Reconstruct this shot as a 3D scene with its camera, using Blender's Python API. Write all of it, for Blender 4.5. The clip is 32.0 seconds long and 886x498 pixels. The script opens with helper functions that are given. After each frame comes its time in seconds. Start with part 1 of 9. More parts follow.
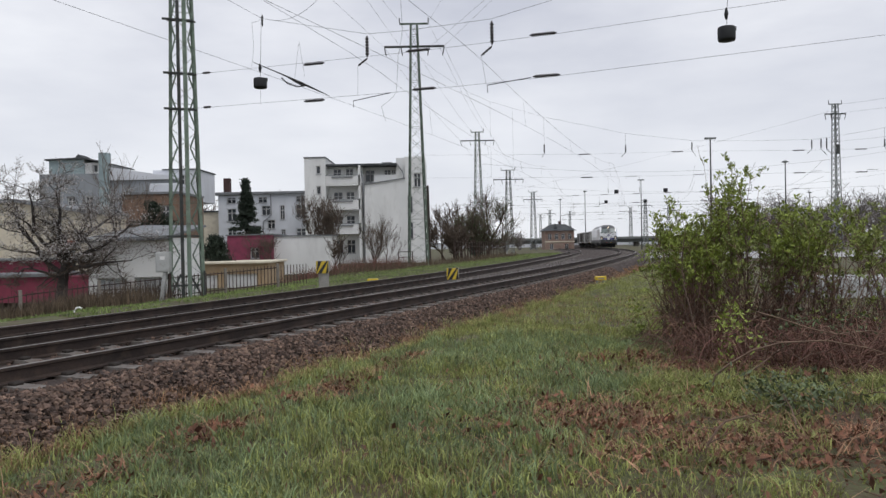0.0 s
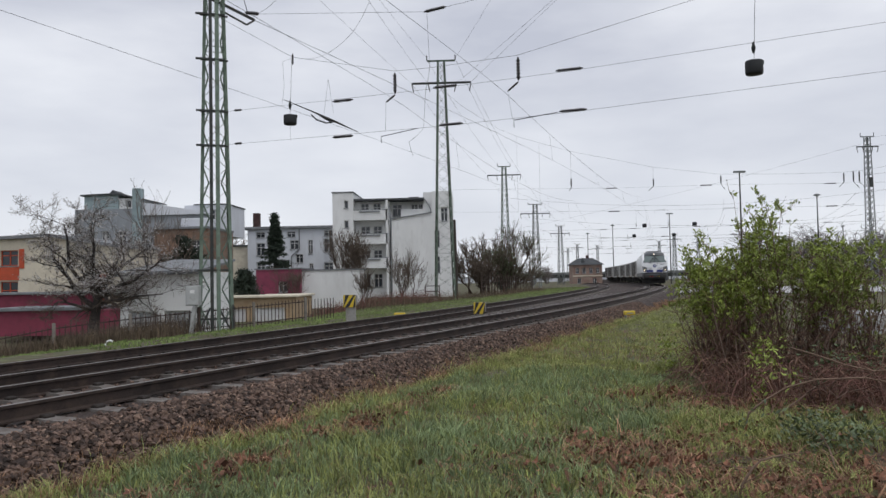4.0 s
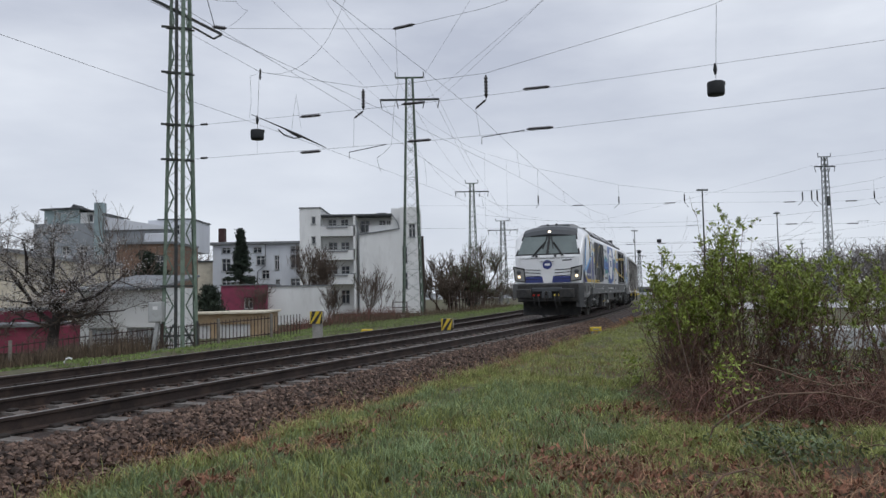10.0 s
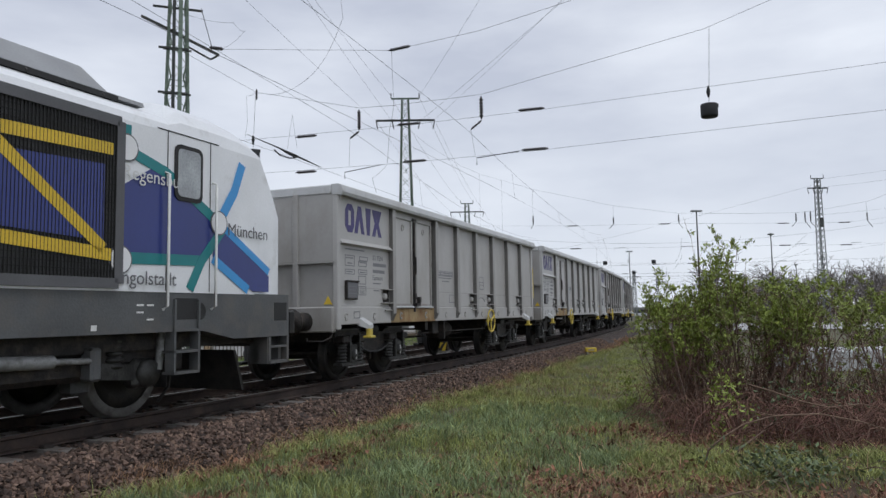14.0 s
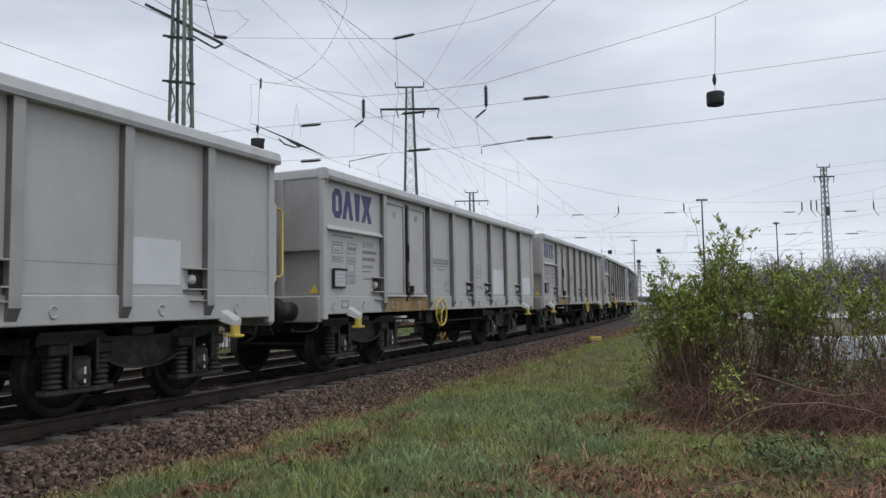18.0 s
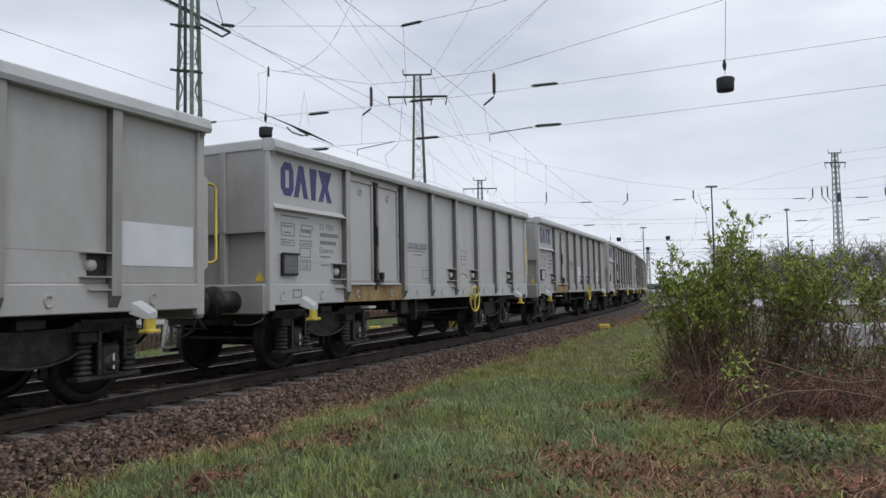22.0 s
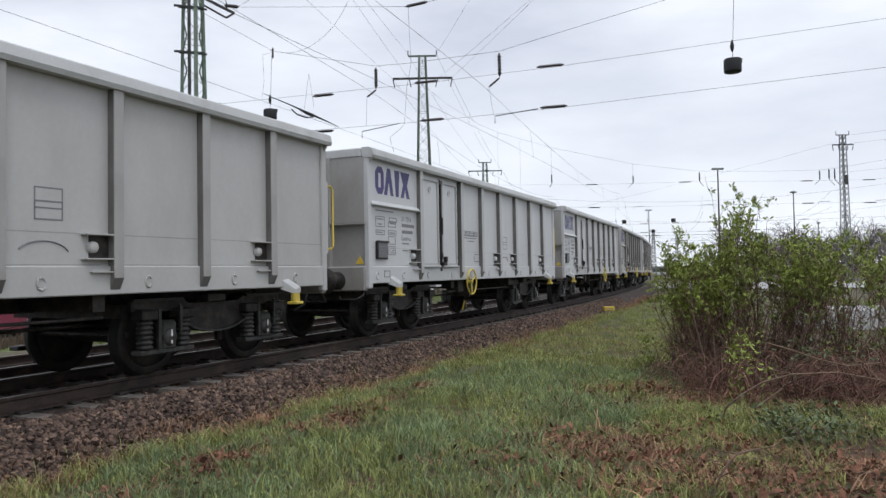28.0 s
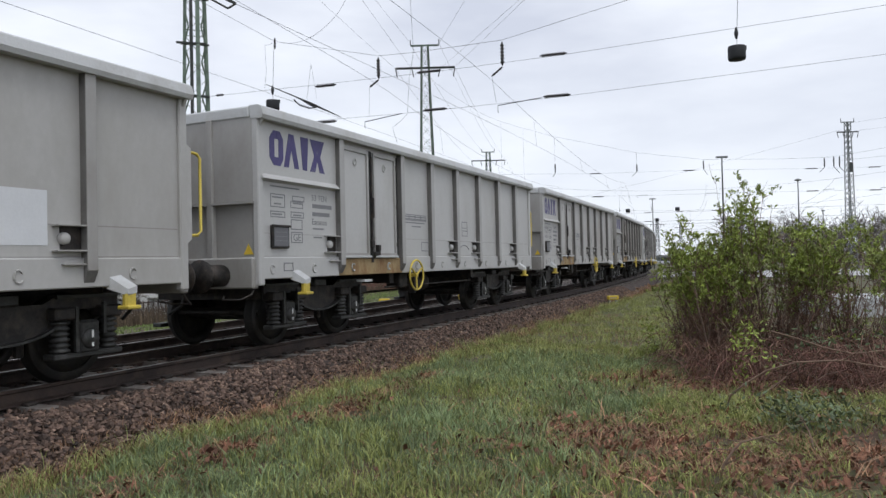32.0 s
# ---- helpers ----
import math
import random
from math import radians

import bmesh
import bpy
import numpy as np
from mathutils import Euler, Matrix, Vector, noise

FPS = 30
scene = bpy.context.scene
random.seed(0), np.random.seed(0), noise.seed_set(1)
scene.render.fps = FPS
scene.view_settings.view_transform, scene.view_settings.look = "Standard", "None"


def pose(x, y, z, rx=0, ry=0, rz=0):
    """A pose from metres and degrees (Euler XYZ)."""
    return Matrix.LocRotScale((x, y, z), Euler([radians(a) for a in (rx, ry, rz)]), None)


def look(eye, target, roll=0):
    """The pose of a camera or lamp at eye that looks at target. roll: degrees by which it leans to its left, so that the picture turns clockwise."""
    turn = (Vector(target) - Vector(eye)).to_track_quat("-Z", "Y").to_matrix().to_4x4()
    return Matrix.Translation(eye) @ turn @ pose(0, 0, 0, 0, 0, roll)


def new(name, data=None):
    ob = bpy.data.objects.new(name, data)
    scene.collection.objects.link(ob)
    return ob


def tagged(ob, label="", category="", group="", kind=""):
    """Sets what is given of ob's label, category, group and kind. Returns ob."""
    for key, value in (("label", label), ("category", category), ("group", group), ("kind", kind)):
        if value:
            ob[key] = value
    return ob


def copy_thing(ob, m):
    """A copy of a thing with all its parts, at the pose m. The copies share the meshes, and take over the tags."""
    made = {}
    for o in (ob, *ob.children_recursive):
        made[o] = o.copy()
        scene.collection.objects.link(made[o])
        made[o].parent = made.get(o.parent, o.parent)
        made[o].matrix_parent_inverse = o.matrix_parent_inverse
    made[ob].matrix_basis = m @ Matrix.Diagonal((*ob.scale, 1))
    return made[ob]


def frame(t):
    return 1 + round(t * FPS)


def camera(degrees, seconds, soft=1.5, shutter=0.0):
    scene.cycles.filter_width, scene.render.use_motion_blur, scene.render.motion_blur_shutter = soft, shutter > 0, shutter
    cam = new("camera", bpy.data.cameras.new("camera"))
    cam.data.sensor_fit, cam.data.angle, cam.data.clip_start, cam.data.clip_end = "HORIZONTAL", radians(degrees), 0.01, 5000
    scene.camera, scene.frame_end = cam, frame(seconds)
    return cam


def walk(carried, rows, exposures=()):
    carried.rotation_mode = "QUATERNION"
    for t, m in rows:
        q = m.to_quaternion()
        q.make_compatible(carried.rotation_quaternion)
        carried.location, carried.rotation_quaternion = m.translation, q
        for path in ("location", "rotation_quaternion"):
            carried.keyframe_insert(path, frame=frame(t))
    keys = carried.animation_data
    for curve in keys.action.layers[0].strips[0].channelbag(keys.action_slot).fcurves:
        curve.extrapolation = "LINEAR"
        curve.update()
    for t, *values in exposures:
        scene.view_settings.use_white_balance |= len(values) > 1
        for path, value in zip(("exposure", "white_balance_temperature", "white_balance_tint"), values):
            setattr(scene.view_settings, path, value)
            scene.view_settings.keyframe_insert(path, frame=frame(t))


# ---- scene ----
EYE = 1.172  # the lens above the head of the near rail, which is z = 0

cam = camera(62.15, 32.0, soft=1.45)
# seconds and the tilt, lean and turn of the hand-held camera, in degrees
HELD = [
    (0.0, 89.485, 1.133, -0.010),
    (0.5, 89.684, 1.153, 0.089),
    (1.0, 89.855, 1.216, 0.044),
    (1.5, 90.251, 1.196, 0.751),
    (2.0, 90.422, 1.151, 1.214),
    (2.5, 90.775, 1.067, 1.621),
    (3.0, 91.285, 1.248, 1.932),
    (3.5, 91.754, 1.131, 2.135),
    (5.5, 92.909, 0.880, 1.412),
    (6.0, 92.912, 0.900, 1.095),
    (6.5, 92.861, 1.025, 0.785),
    (7.0, 92.833, 1.123, 0.446),
    (7.5, 92.772, 1.112, 0.225),
    (8.0, 92.867, 1.092, 0.109),
    (8.5, 92.997, 1.113, -0.009),
    (9.0, 93.149, 1.153, -0.103),
    (9.5, 93.212, 1.053, -0.238),
    (10.0, 93.397, 1.047, -0.430),
    (10.5, 93.617, 1.070, -0.547),
    (11.0, 93.798, 1.064, -0.625),
    (11.5, 93.821, 1.071, -0.768),
    (12.0, 93.861, 1.111, -0.893),
    (12.5, 94.170, 1.109, -0.992),
    (13.0, 94.511, 1.042, -0.935),
    (13.5, 94.835, 1.005, -0.873),
    (14.0, 94.961, 0.913, -0.826),
    (14.5, 94.945, 0.828, -0.779),
    (16.5, 94.447, 0.682, -0.727),
    (17.0, 94.256, 0.747, -0.656),
    (17.5, 94.183, 0.809, -0.547),
    (18.0, 94.114, 0.901, -0.468),
    (18.5, 93.910, 0.911, -0.433),
    (19.0, 93.735, 1.053, -0.348),
    (19.5, 93.596, 1.096, -0.217),
    (20.0, 93.448, 1.113, -0.129),
    (20.5, 93.352, 1.006, -0.065),
    (21.0, 93.327, 1.057, 0.006),
    (21.5, 93.266, 1.057, 0.080),
    (22.0, 93.186, 1.067, 0.202),
    (22.5, 93.009, 0.960, 0.265),
    (23.0, 92.945, 0.953, 0.323),
    (23.5, 92.771, 0.911, 0.398),
    (24.0, 92.639, 0.957, 0.403),
    (24.5, 92.521, 0.989, 0.505),
    (25.0, 92.416, 1.017, 0.544),
    (25.5, 92.287, 1.027, 0.527),
    (27.5, 91.948, 1.014, 0.502),
    (28.0, 91.819, 1.000, 0.583),
    (28.5, 91.697, 0.958, 0.656),
    (29.0, 91.676, 0.916, 0.683),
    (29.5, 91.662, 1.158, 0.778),
    (30.0, 91.554, 0.962, 0.813),
    (30.5, 91.449, 1.007, 0.841),
    (31.0, 91.292, 1.381, 0.833),
    (31.5, 91.173, 1.450, 0.916),
    (32.0, 91.048, 1.318, 0.875),
]
walk(cam, [(t, pose(0, 0, EYE, a, b, c)) for t, a, b, c in HELD],
     exposures=[(0, 0.02, 6450, 10), (3.5, -0.04, 6400, 10), (6.0, -0.2, 6150, 9), (10.0, -0.15, 6150, 9), (14.0, -0.05, 6150, 9), (19.0, -0.03, 6200, 9),
                (23.0, 0.05, 6250, 9), (25.5, 0.1, 6300, 9), (28.0, 0.2, 6270, 9), (32.0, 0.22, 6270, 9)])

# ---- light: an overcast spring day ----
world = bpy.data.worlds.new("overcast_sky")
scene.world = world
world.use_nodes = True


def sky_nodes(nt):
    n, l = nt.nodes, nt.links
    n.clear()
    out = n.new("ShaderNodeOutputWorld")
    bg = n.new("ShaderNodeBackground")
    sky = n.new("ShaderNodeTexSky")
    sky.sky_type, sky.sun_disc = "NISHITA", False
    sky.sun_elevation, sky.sun_rotation = radians(62), radians(147)
    dim = n.new("ShaderNodeMix")
    dim.data_type, dim.blend_type = "RGBA", "MULTIPLY"
    dim.inputs[0].default_value = 1.0
    dim.inputs[7].default_value = (0.1, 0.1, 0.1, 1)
    co = n.new("ShaderNodeTexCoord")
    mp = n.new("ShaderNodeMapping")
    mp.inputs["Scale"].default_value = (1.0, 1.0, 3.2)
    cloud = n.new("ShaderNodeTexNoise")
    cloud.inputs["Scale"].default_value, cloud.inputs["Detail"].default_value = 2.8, 7.0
    cloud.inputs["Roughness"].default_value = 0.5
    ramp = n.new("ShaderNodeValToRGB")
    e = ramp.color_ramp.elements
    e[0].position, e[0].color = 0.32, (0.6, 0.62, 0.7, 1)
    e[1].position, e[1].color = 0.72, (0.93, 0.94, 0.98, 1)
    sep = n.new("ShaderNodeSeparateXYZ")
    low = n.new("ShaderNodeMapRange")
    low.inputs[1].default_value, low.inputs[2].default_value = -0.02, 0.3
    low.inputs[3].default_value, low.inputs[4].default_value = 0.7, 0.0
    haze = n.new("ShaderNodeMix")
    haze.data_type = "RGBA"
    haze.inputs[7].default_value = (0.88, 0.90, 0.94, 1)
    mix = n.new("ShaderNodeMix")
    mix.data_type = "RGBA"
    mix.inputs[0].default_value = 0.94
    l.new(co.outputs["Generated"], mp.inputs["Vector"])
    l.new(mp.outputs["Vector"], cloud.inputs["Vector"])
    l.new(cloud.outputs["Fac"], ramp.inputs["Fac"])
    l.new(co.outputs["Generated"], sep.inputs[0])
    l.new(sep.outputs[2], low.inputs[0])
    l.new(low.outputs[0], haze.inputs[0])
    l.new(ramp.outputs["Color"], haze.inputs[6])
    l.new(sky.outputs["Color"], dim.inputs[6])
    l.new(dim.outputs[2], mix.inputs[6])
    l.new(haze.outputs[2], mix.inputs[7])
    l.new(mix.outputs[2], bg.inputs["Color"])
    bg.inputs["Strength"].default_value = 1.0
    l.new(bg.outputs[0], out.inputs[0])


sky_nodes(world.node_tree)
sun = new("sun", bpy.data.lights.new("sun", "SUN"))
sun.data.energy, sun.data.angle, sun.data.color = 0.95, radians(24), (1.0, 0.97, 0.93)
sun.matrix_world = look((0, 0, 60), (-14, 22, 8))
sun.location = (14, -22, 60)


# ---- mesh tools ----
class Shape:
    """Collects plain solids into one mesh."""

    def __init__(self):
        self.v, self.f, self.s, self.m = [], [], [], []
        self.slot = 0

    def add(self, verts, faces, smooth=False):
        o = len(self.v)
        self.v.extend(tuple(p) for p in verts)
        for q in faces:
            self.f.append(tuple(i + o for i in q))
            self.s.append(smooth)
            self.m.append(self.slot)
        return self

    def box(self, x0, x1, y0, y1, z0, z1, b=0.0, m=None):
        b = min(b, (x1 - x0) * 0.45, (y1 - y0) * 0.45, (z1 - z0) * 0.45)
        if b <= 0:
            v = [(x, y, z) for x in (x0, x1) for y in (y0, y1) for z in (z0, z1)]
            f = [(0, 1, 3, 2), (4, 6, 7, 5), (0, 4, 5, 1), (2, 3, 7, 6), (0, 2, 6, 4), (1, 5, 7, 3)]
        else:
            v, f, idx = [], [], {}
            for i in (0, 1):
                for j in (0, 1):
                    for k in (0, 1):
                        c = ((x0, x1)[i], (y0, y1)[j], (z0, z1)[k])
                        d = (b if i == 0 else -b, b if j == 0 else -b, b if k == 0 else -b)
                        for a in range(3):
                            idx[i, j, k, a] = len(v)
                            v.append(tuple(c[q] + (0 if q == a else d[q]) for q in range(3)))
            ring = [(0, 0), (1, 0), (1, 1), (0, 1)]
            for a in range(3):
                u, w = (a + 1) % 3, (a + 2) % 3
                for side in (0, 1):
                    q = []
                    for r in ring:
                        key = [0, 0, 0]
                        key[a], key[u], key[w] = side, r[0], r[1]
                        q.append(idx[key[0], key[1], key[2], a])
                    f.append(tuple(q if side else q[::-1]))
                for r in ring:
                    lo, hi = [0, 0, 0], [0, 0, 0]
                    lo[a], hi[a] = 0, 1
                    lo[u] = hi[u] = r[0]
                    lo[w] = hi[w] = r[1]
                    q = (idx[(*lo, u)], idx[(*hi, u)], idx[(*hi, w)], idx[(*lo, w)])
                    f.append(q if (r[0] == r[1]) else q[::-1])
            for i in (0, 1):
                for j in (0, 1):
                    for k in (0, 1):
                        q = (idx[i, j, k, 0], idx[i, j, k, 1], idx[i, j, k, 2])
                        f.append(q if (i + j + k) % 2 else q[::-1])
        if m is not None:
            v = [m @ Vector(p) for p in v]
        return self.add(v, f)

    def beam(self, p, q, w, h=None, up=(0, 0, 1)):
        """A square bar from p to q."""
        p, q = Vector(p), Vector(q)
        h = w if h is None else h
        d = (q - p).normalized()
        u = Vector(up)
        if abs(d.dot(u)) > 0.98:
            u = Vector((1, 0, 0)) if abs(d.x) < 0.9 else Vector((0, 1, 0))
        a = d.cross(u).normalized() * (w / 2)
        b = a.cross(d).normalized() * (h / 2)
        v = [e + s * a + t * b for e in (p, q) for s, t in ((-1, -1), (1, -1), (1, 1), (-1, 1))]
        return self.add(v, [(3, 2, 1, 0), (4, 5, 6, 7), (0, 1, 5, 4), (1, 2, 6, 5), (2, 3, 7, 6), (3, 0, 4, 7)])

    def tube(self, path, radii, n=6, caps=True):
        """A round rod along a path, with one radius or one for each point."""
        path = [Vector(p) for p in path]
        if not isinstance(radii, (list, tuple)):
            radii = [radii] * len(path)
        v, f = [], []
        for i, p in enumerate(path):
            d = (path[min(i + 1, len(path) - 1)] - path[max(i - 1, 0)])
            d = d.normalized() if d.length > 1e-9 else Vector((0, 0, 1))
            u = Vector((0, 0, 1)) if abs(d.z) < 0.9 else Vector((1, 0, 0))
            a = d.cross(u).normalized()
            b = d.cross(a).normalized()
            for k in range(n):
                t = 2 * math.pi * k / n
                v.append(p + (a * math.cos(t) + b * math.sin(t)) * radii[i])
        for i in range(len(path) - 1):
            for k in range(n):
                k2 = (k + 1) % n
                f.append((i * n + k, i * n + k2, (i + 1) * n + k2, (i + 1) * n + k))
        self.add(v, f, smooth=n > 5)
        if caps:
            o = len(v)
            self.add(v[:n], [tuple(range(n))[::-1]][:1])
            self.add(v[o - n:], [tuple(range(n))])
        return self

    def turned(self, profile, n=24, axis="y", at=(0, 0, 0)):
        """A turned body: (radius, place along the axis) pairs."""
        v, f = [], []
        for r, h in profile:
            for k in range(n):
                t = 2 * math.pi * k / n
                c, s = r * math.cos(t), r * math.sin(t)
                p = {"x": (h, c, s), "y": (s, h, c), "z": (c, s, h)}[axis]
                v.append((p[0] + at[0], p[1] + at[1], p[2] + at[2]))
        for i in range(len(profile) - 1):
            for k in range(n):
                k2 = (k + 1) % n
                f.append((i * n + k, i * n + k2, (i + 1) * n + k2, (i + 1) * n + k))
        return self.add(v, f, smooth=True)

    def prism(self, outline, y0, y1, flip=False):
        """An outline in x and z, drawn out along y."""
        n = len(outline)
        v = [(x, y0, z) for x, z in outline] + [(x, y1, z) for x, z in outline]
        f = [tuple(range(n)), tuple(range(2 * n - 1, n - 1, -1))]
        f += [(i, i + n, (i + 1) % n + n, (i + 1) % n) for i in range(n)]
        return self.add(v, f)

    def mesh(self, name, *mats):
        me = bpy.data.meshes.new(name)
        me.from_pydata(self.v, [], self.f)
        me.polygons.foreach_set("use_smooth", self.s)
        for m in mats:
            me.materials.append(m)
        if len(mats) > 1:
            me.polygons.foreach_set("material_index", self.m)
        bm = bmesh.new()
        bm.from_mesh(me)
        bmesh.ops.recalc_face_normals(bm, faces=bm.faces)
        bm.to_mesh(me)
        bm.free()
        return me


def part(name, shape, material, parent, label="", m=None):
    """Links a shape as one mesh under a thing or a part."""
    mats = material if isinstance(material, (list, tuple)) else (material,)
    ob = new(name, shape.mesh(name, *mats) if isinstance(shape, Shape) else shape)
    ob.parent = parent
    if m is not None:
        ob.matrix_basis = m
    if label:
        ob["label"] = label
    return ob


def empty(name, m=None):
    ob = new(name)
    ob.empty_display_size = 0.2
    if m is not None:
        ob.matrix_basis = m
    return ob


# ---- materials ----
def material(name, base, rough=0.7, metal=0.0, vary=0.25, scale=3.0, fine=40.0, bump=0.15, stain=None, amount=0.35,
             random_tone=0.0, island=False, coat=0.0, streak=0.0):
    """A node material: base colour with a broad and a fine variation, stains and relief at metre scale."""
    ma = bpy.data.materials.new(name)
    ma.use_nodes = True
    nt = ma.node_tree
    n, l = nt.nodes, nt.links
    bs = n["Principled BSDF"]
    bs.inputs["Roughness"].default_value, bs.inputs["Metallic"].default_value = rough, metal
    bs.inputs["Coat Weight"].default_value = coat
    co = n.new("ShaderNodeTexCoord")
    src = co.outputs["Object"]
    mp = n.new("ShaderNodeMapping")
    if streak:
        mp.inputs["Scale"].default_value = (1, 1, 1 / (1 + streak))
    l.new(src, mp.inputs["Vector"])
    big, small = n.new("ShaderNodeTexNoise"), n.new("ShaderNodeTexNoise")
    big.inputs["Scale"].default_value, big.inputs["Detail"].default_value = scale, 6
    small.inputs["Scale"].default_value, small.inputs["Detail"].default_value = fine, 3
    l.new(mp.outputs[0], big.inputs["Vector"])
    l.new(src, small.inputs["Vector"])
    dark = [max(0.0, c * (1 - vary)) for c in base[:3]] + [1]
    lite = [min(1.0, c * (1 + vary)) for c in base[:3]] + [1]
    r1 = n.new("ShaderNodeValToRGB")
    r1.color_ramp.elements[0].position, r1.color_ramp.elements[0].color = 0.32, dark
    r1.color_ramp.elements[1].position, r1.color_ramp.elements[1].color = 0.68, lite
    l.new(big.outputs["Fac"], r1.inputs["Fac"])
    col = r1.outputs["Color"]
    mr = n.new("ShaderNodeMapRange")
    mr.inputs[1].default_value, mr.inputs[2].default_value = 0.3, 0.7
    mr.inputs[3].default_value, mr.inputs[4].default_value = 1 - vary * 0.5, 1 + vary * 0.5
    l.new(small.outputs["Fac"], mr.inputs[0])
    mul = n.new("ShaderNodeMix")
    mul.data_type, mul.blend_type = "RGBA", "MULTIPLY"
    mul.inputs[0].default_value = 1.0
    l.new(col, mul.inputs[6])
    l.new(mr.outputs[0], mul.inputs[7])
    col = mul.outputs[2]
    if stain:
        st, sr, sm = n.new("ShaderNodeTexNoise"), n.new("ShaderNodeValToRGB"), n.new("ShaderNodeMix")
        st.inputs["Scale"].default_value, st.inputs["Detail"].default_value = scale * 1.7, 8
        st.inputs["Roughness"].default_value = 0.65
        l.new(mp.outputs[0], st.inputs["Vector"])
        sr.color_ramp.elements[0].position, sr.color_ramp.elements[0].color = 1 - amount - 0.12, (0, 0, 0, 1)
        sr.color_ramp.elements[1].position, sr.color_ramp.elements[1].color = 1 - amount + 0.12, (1, 1, 1, 1)
        sm.data_type = "RGBA"
        sm.inputs[7].default_value = (*stain, 1)
        l.new(st.outputs["Fac"], sr.inputs["Fac"])
        l.new(sr.outputs["Color"], sm.inputs[0])
        l.new(col, sm.inputs[6])
        col = sm.outputs[2]
    if random_tone:
        hs, rr = n.new("ShaderNodeHueSaturation"), n.new("ShaderNodeMapRange")
        if island:
            ge = n.new("ShaderNodeNewGeometry")
            rnd = ge.outputs["Random Per Island"]
        else:
            rnd = n.new("ShaderNodeObjectInfo").outputs["Random"]
        rr.inputs[3].default_value, rr.inputs[4].default_value = 1 - random_tone, 1 + random_tone
        l.new(rnd, rr.inputs[0])
        l.new(rr.outputs[0], hs.inputs["Value"])
        l.new(col, hs.inputs["Color"])
        col = hs.outputs["Color"]
    l.new(col, bs.inputs["Base Color"])
    if bump:
        bp = n.new("ShaderNodeBump")
        bp.inputs["Strength"].default_value, bp.inputs["Distance"].default_value = bump, 0.02
        l.new(small.outputs["Fac"], bp.inputs["Height"])
        l.new(bp.outputs["Normal"], bs.inputs["Normal"])
    return ma


def glow(name, colour, strength):
    ma = bpy.data.materials.new(name)
    ma.use_nodes = True
    bs = ma.node_tree.nodes["Principled BSDF"]
    bs.inputs["Base Color"].default_value = (*colour, 1)
    bs.inputs["Emission Color"].default_value = (*colour, 1)
    bs.inputs["Emission Strength"].default_value = strength
    return ma


# ---- the railway line ----
# the near track's middle line: curvature (per metre) along it, from the point nearest the camera outwards
BEND_AT = (-60, 0, 15, 30, 45, 60, 80, 110, 160, 175, 195, 215, 700)
BEND = (0.0001, 0.0001, 0.0018, 0.0032, 0.0022, 0.0026, 0.003, 0.0015, 0.0017, -0.004, -0.003, 0, 0)
FALL_AT, FALL = (-60, 50, 90, 160, 300, 700), (0, 0, -0.22, -0.55, -0.9, -1.2)
STEP = np.arange(-260, 700, 0.5)


def line_of():
    k = np.interp(STEP, BEND_AT, BEND)
    zero = int(np.argmin(abs(STEP)))
    turn = np.cumsum(k) * 0.5
    h = radians(24.28) - (turn - turn[zero])
    x, y = np.cumsum(np.sin(h)) * 0.5, np.cumsum(np.cos(h)) * 0.5
    x, y = x - x[zero] - 7.819 * math.cos(radians(24.28)), y - y[zero] + 7.819 * math.sin(radians(24.28))
    z = np.interp(STEP, FALL_AT, FALL)
    z = np.convolve(np.pad(z, 20, "edge"), np.ones(41) / 41, "valid")
    return x, y, z, h


LX, LY, LZ, LH = line_of()


def on_line(s, side=0.0, up=0.0):
    """The place s metres along the near track, side metres towards the camera's side of it and up metres over its rail heads."""
    h = np.interp(s, STEP, LH)
    return Vector((float(np.interp(s, STEP, LX) + side * math.cos(h)), float(np.interp(s, STEP, LY) - side * math.sin(h)),
                   float(np.interp(s, STEP, LZ) + up)))


def heading(s):
    return float(np.interp(s, STEP, LH))


def far_side(s):
    """The middle of the far track, beside the near one, which it joins further on."""
    return -(3.05 + 0.042 * float(np.clip(s, -8, 75)))


# ---- materials of the ground and the line ----
def ground_material():
    """Short turf over brown soil and litter, in patches of a metre and of a hand's width."""
    ma = material("turf_soil", (0.085, 0.1, 0.038), 0.95, vary=0.4, scale=1.6, fine=22, bump=0.6, stain=(0.075, 0.046, 0.03), amount=0.5)
    return ma


turf = ground_material()
ballast_bed = material("ballast_fines", (0.045, 0.032, 0.027), 0.95, vary=0.45, scale=6, fine=34, bump=1.0, stain=(0.075, 0.055, 0.047), amount=0.4)
stone_mat = material("ballast_stone", (0.105, 0.069, 0.053), 0.85, vary=0.35, scale=8, fine=60, bump=0.3, random_tone=0.7, island=True)
tan_stone_mat = material("tan_ballast_stone", (0.2, 0.135, 0.1), 0.85, vary=0.3, scale=8, fine=60, bump=0.3, random_tone=0.4, island=True)
pale_stone_mat = material("pale_ballast_stone", (0.2, 0.185, 0.175), 0.9, vary=0.3, scale=8, fine=60, bump=0.3, random_tone=0.5, island=True)
concrete_sleeper = material("sleeper_concrete", (0.165, 0.152, 0.14), 0.9, vary=0.25, scale=3, fine=45, bump=0.3, stain=(0.1, 0.075, 0.06), amount=0.45, random_tone=0.15)
rail_rust = material("rusty_rail_web", (0.036, 0.025, 0.021), 0.75, 0.2, vary=0.35, scale=2, stain=(0.075, 0.05, 0.038), amount=0.4)
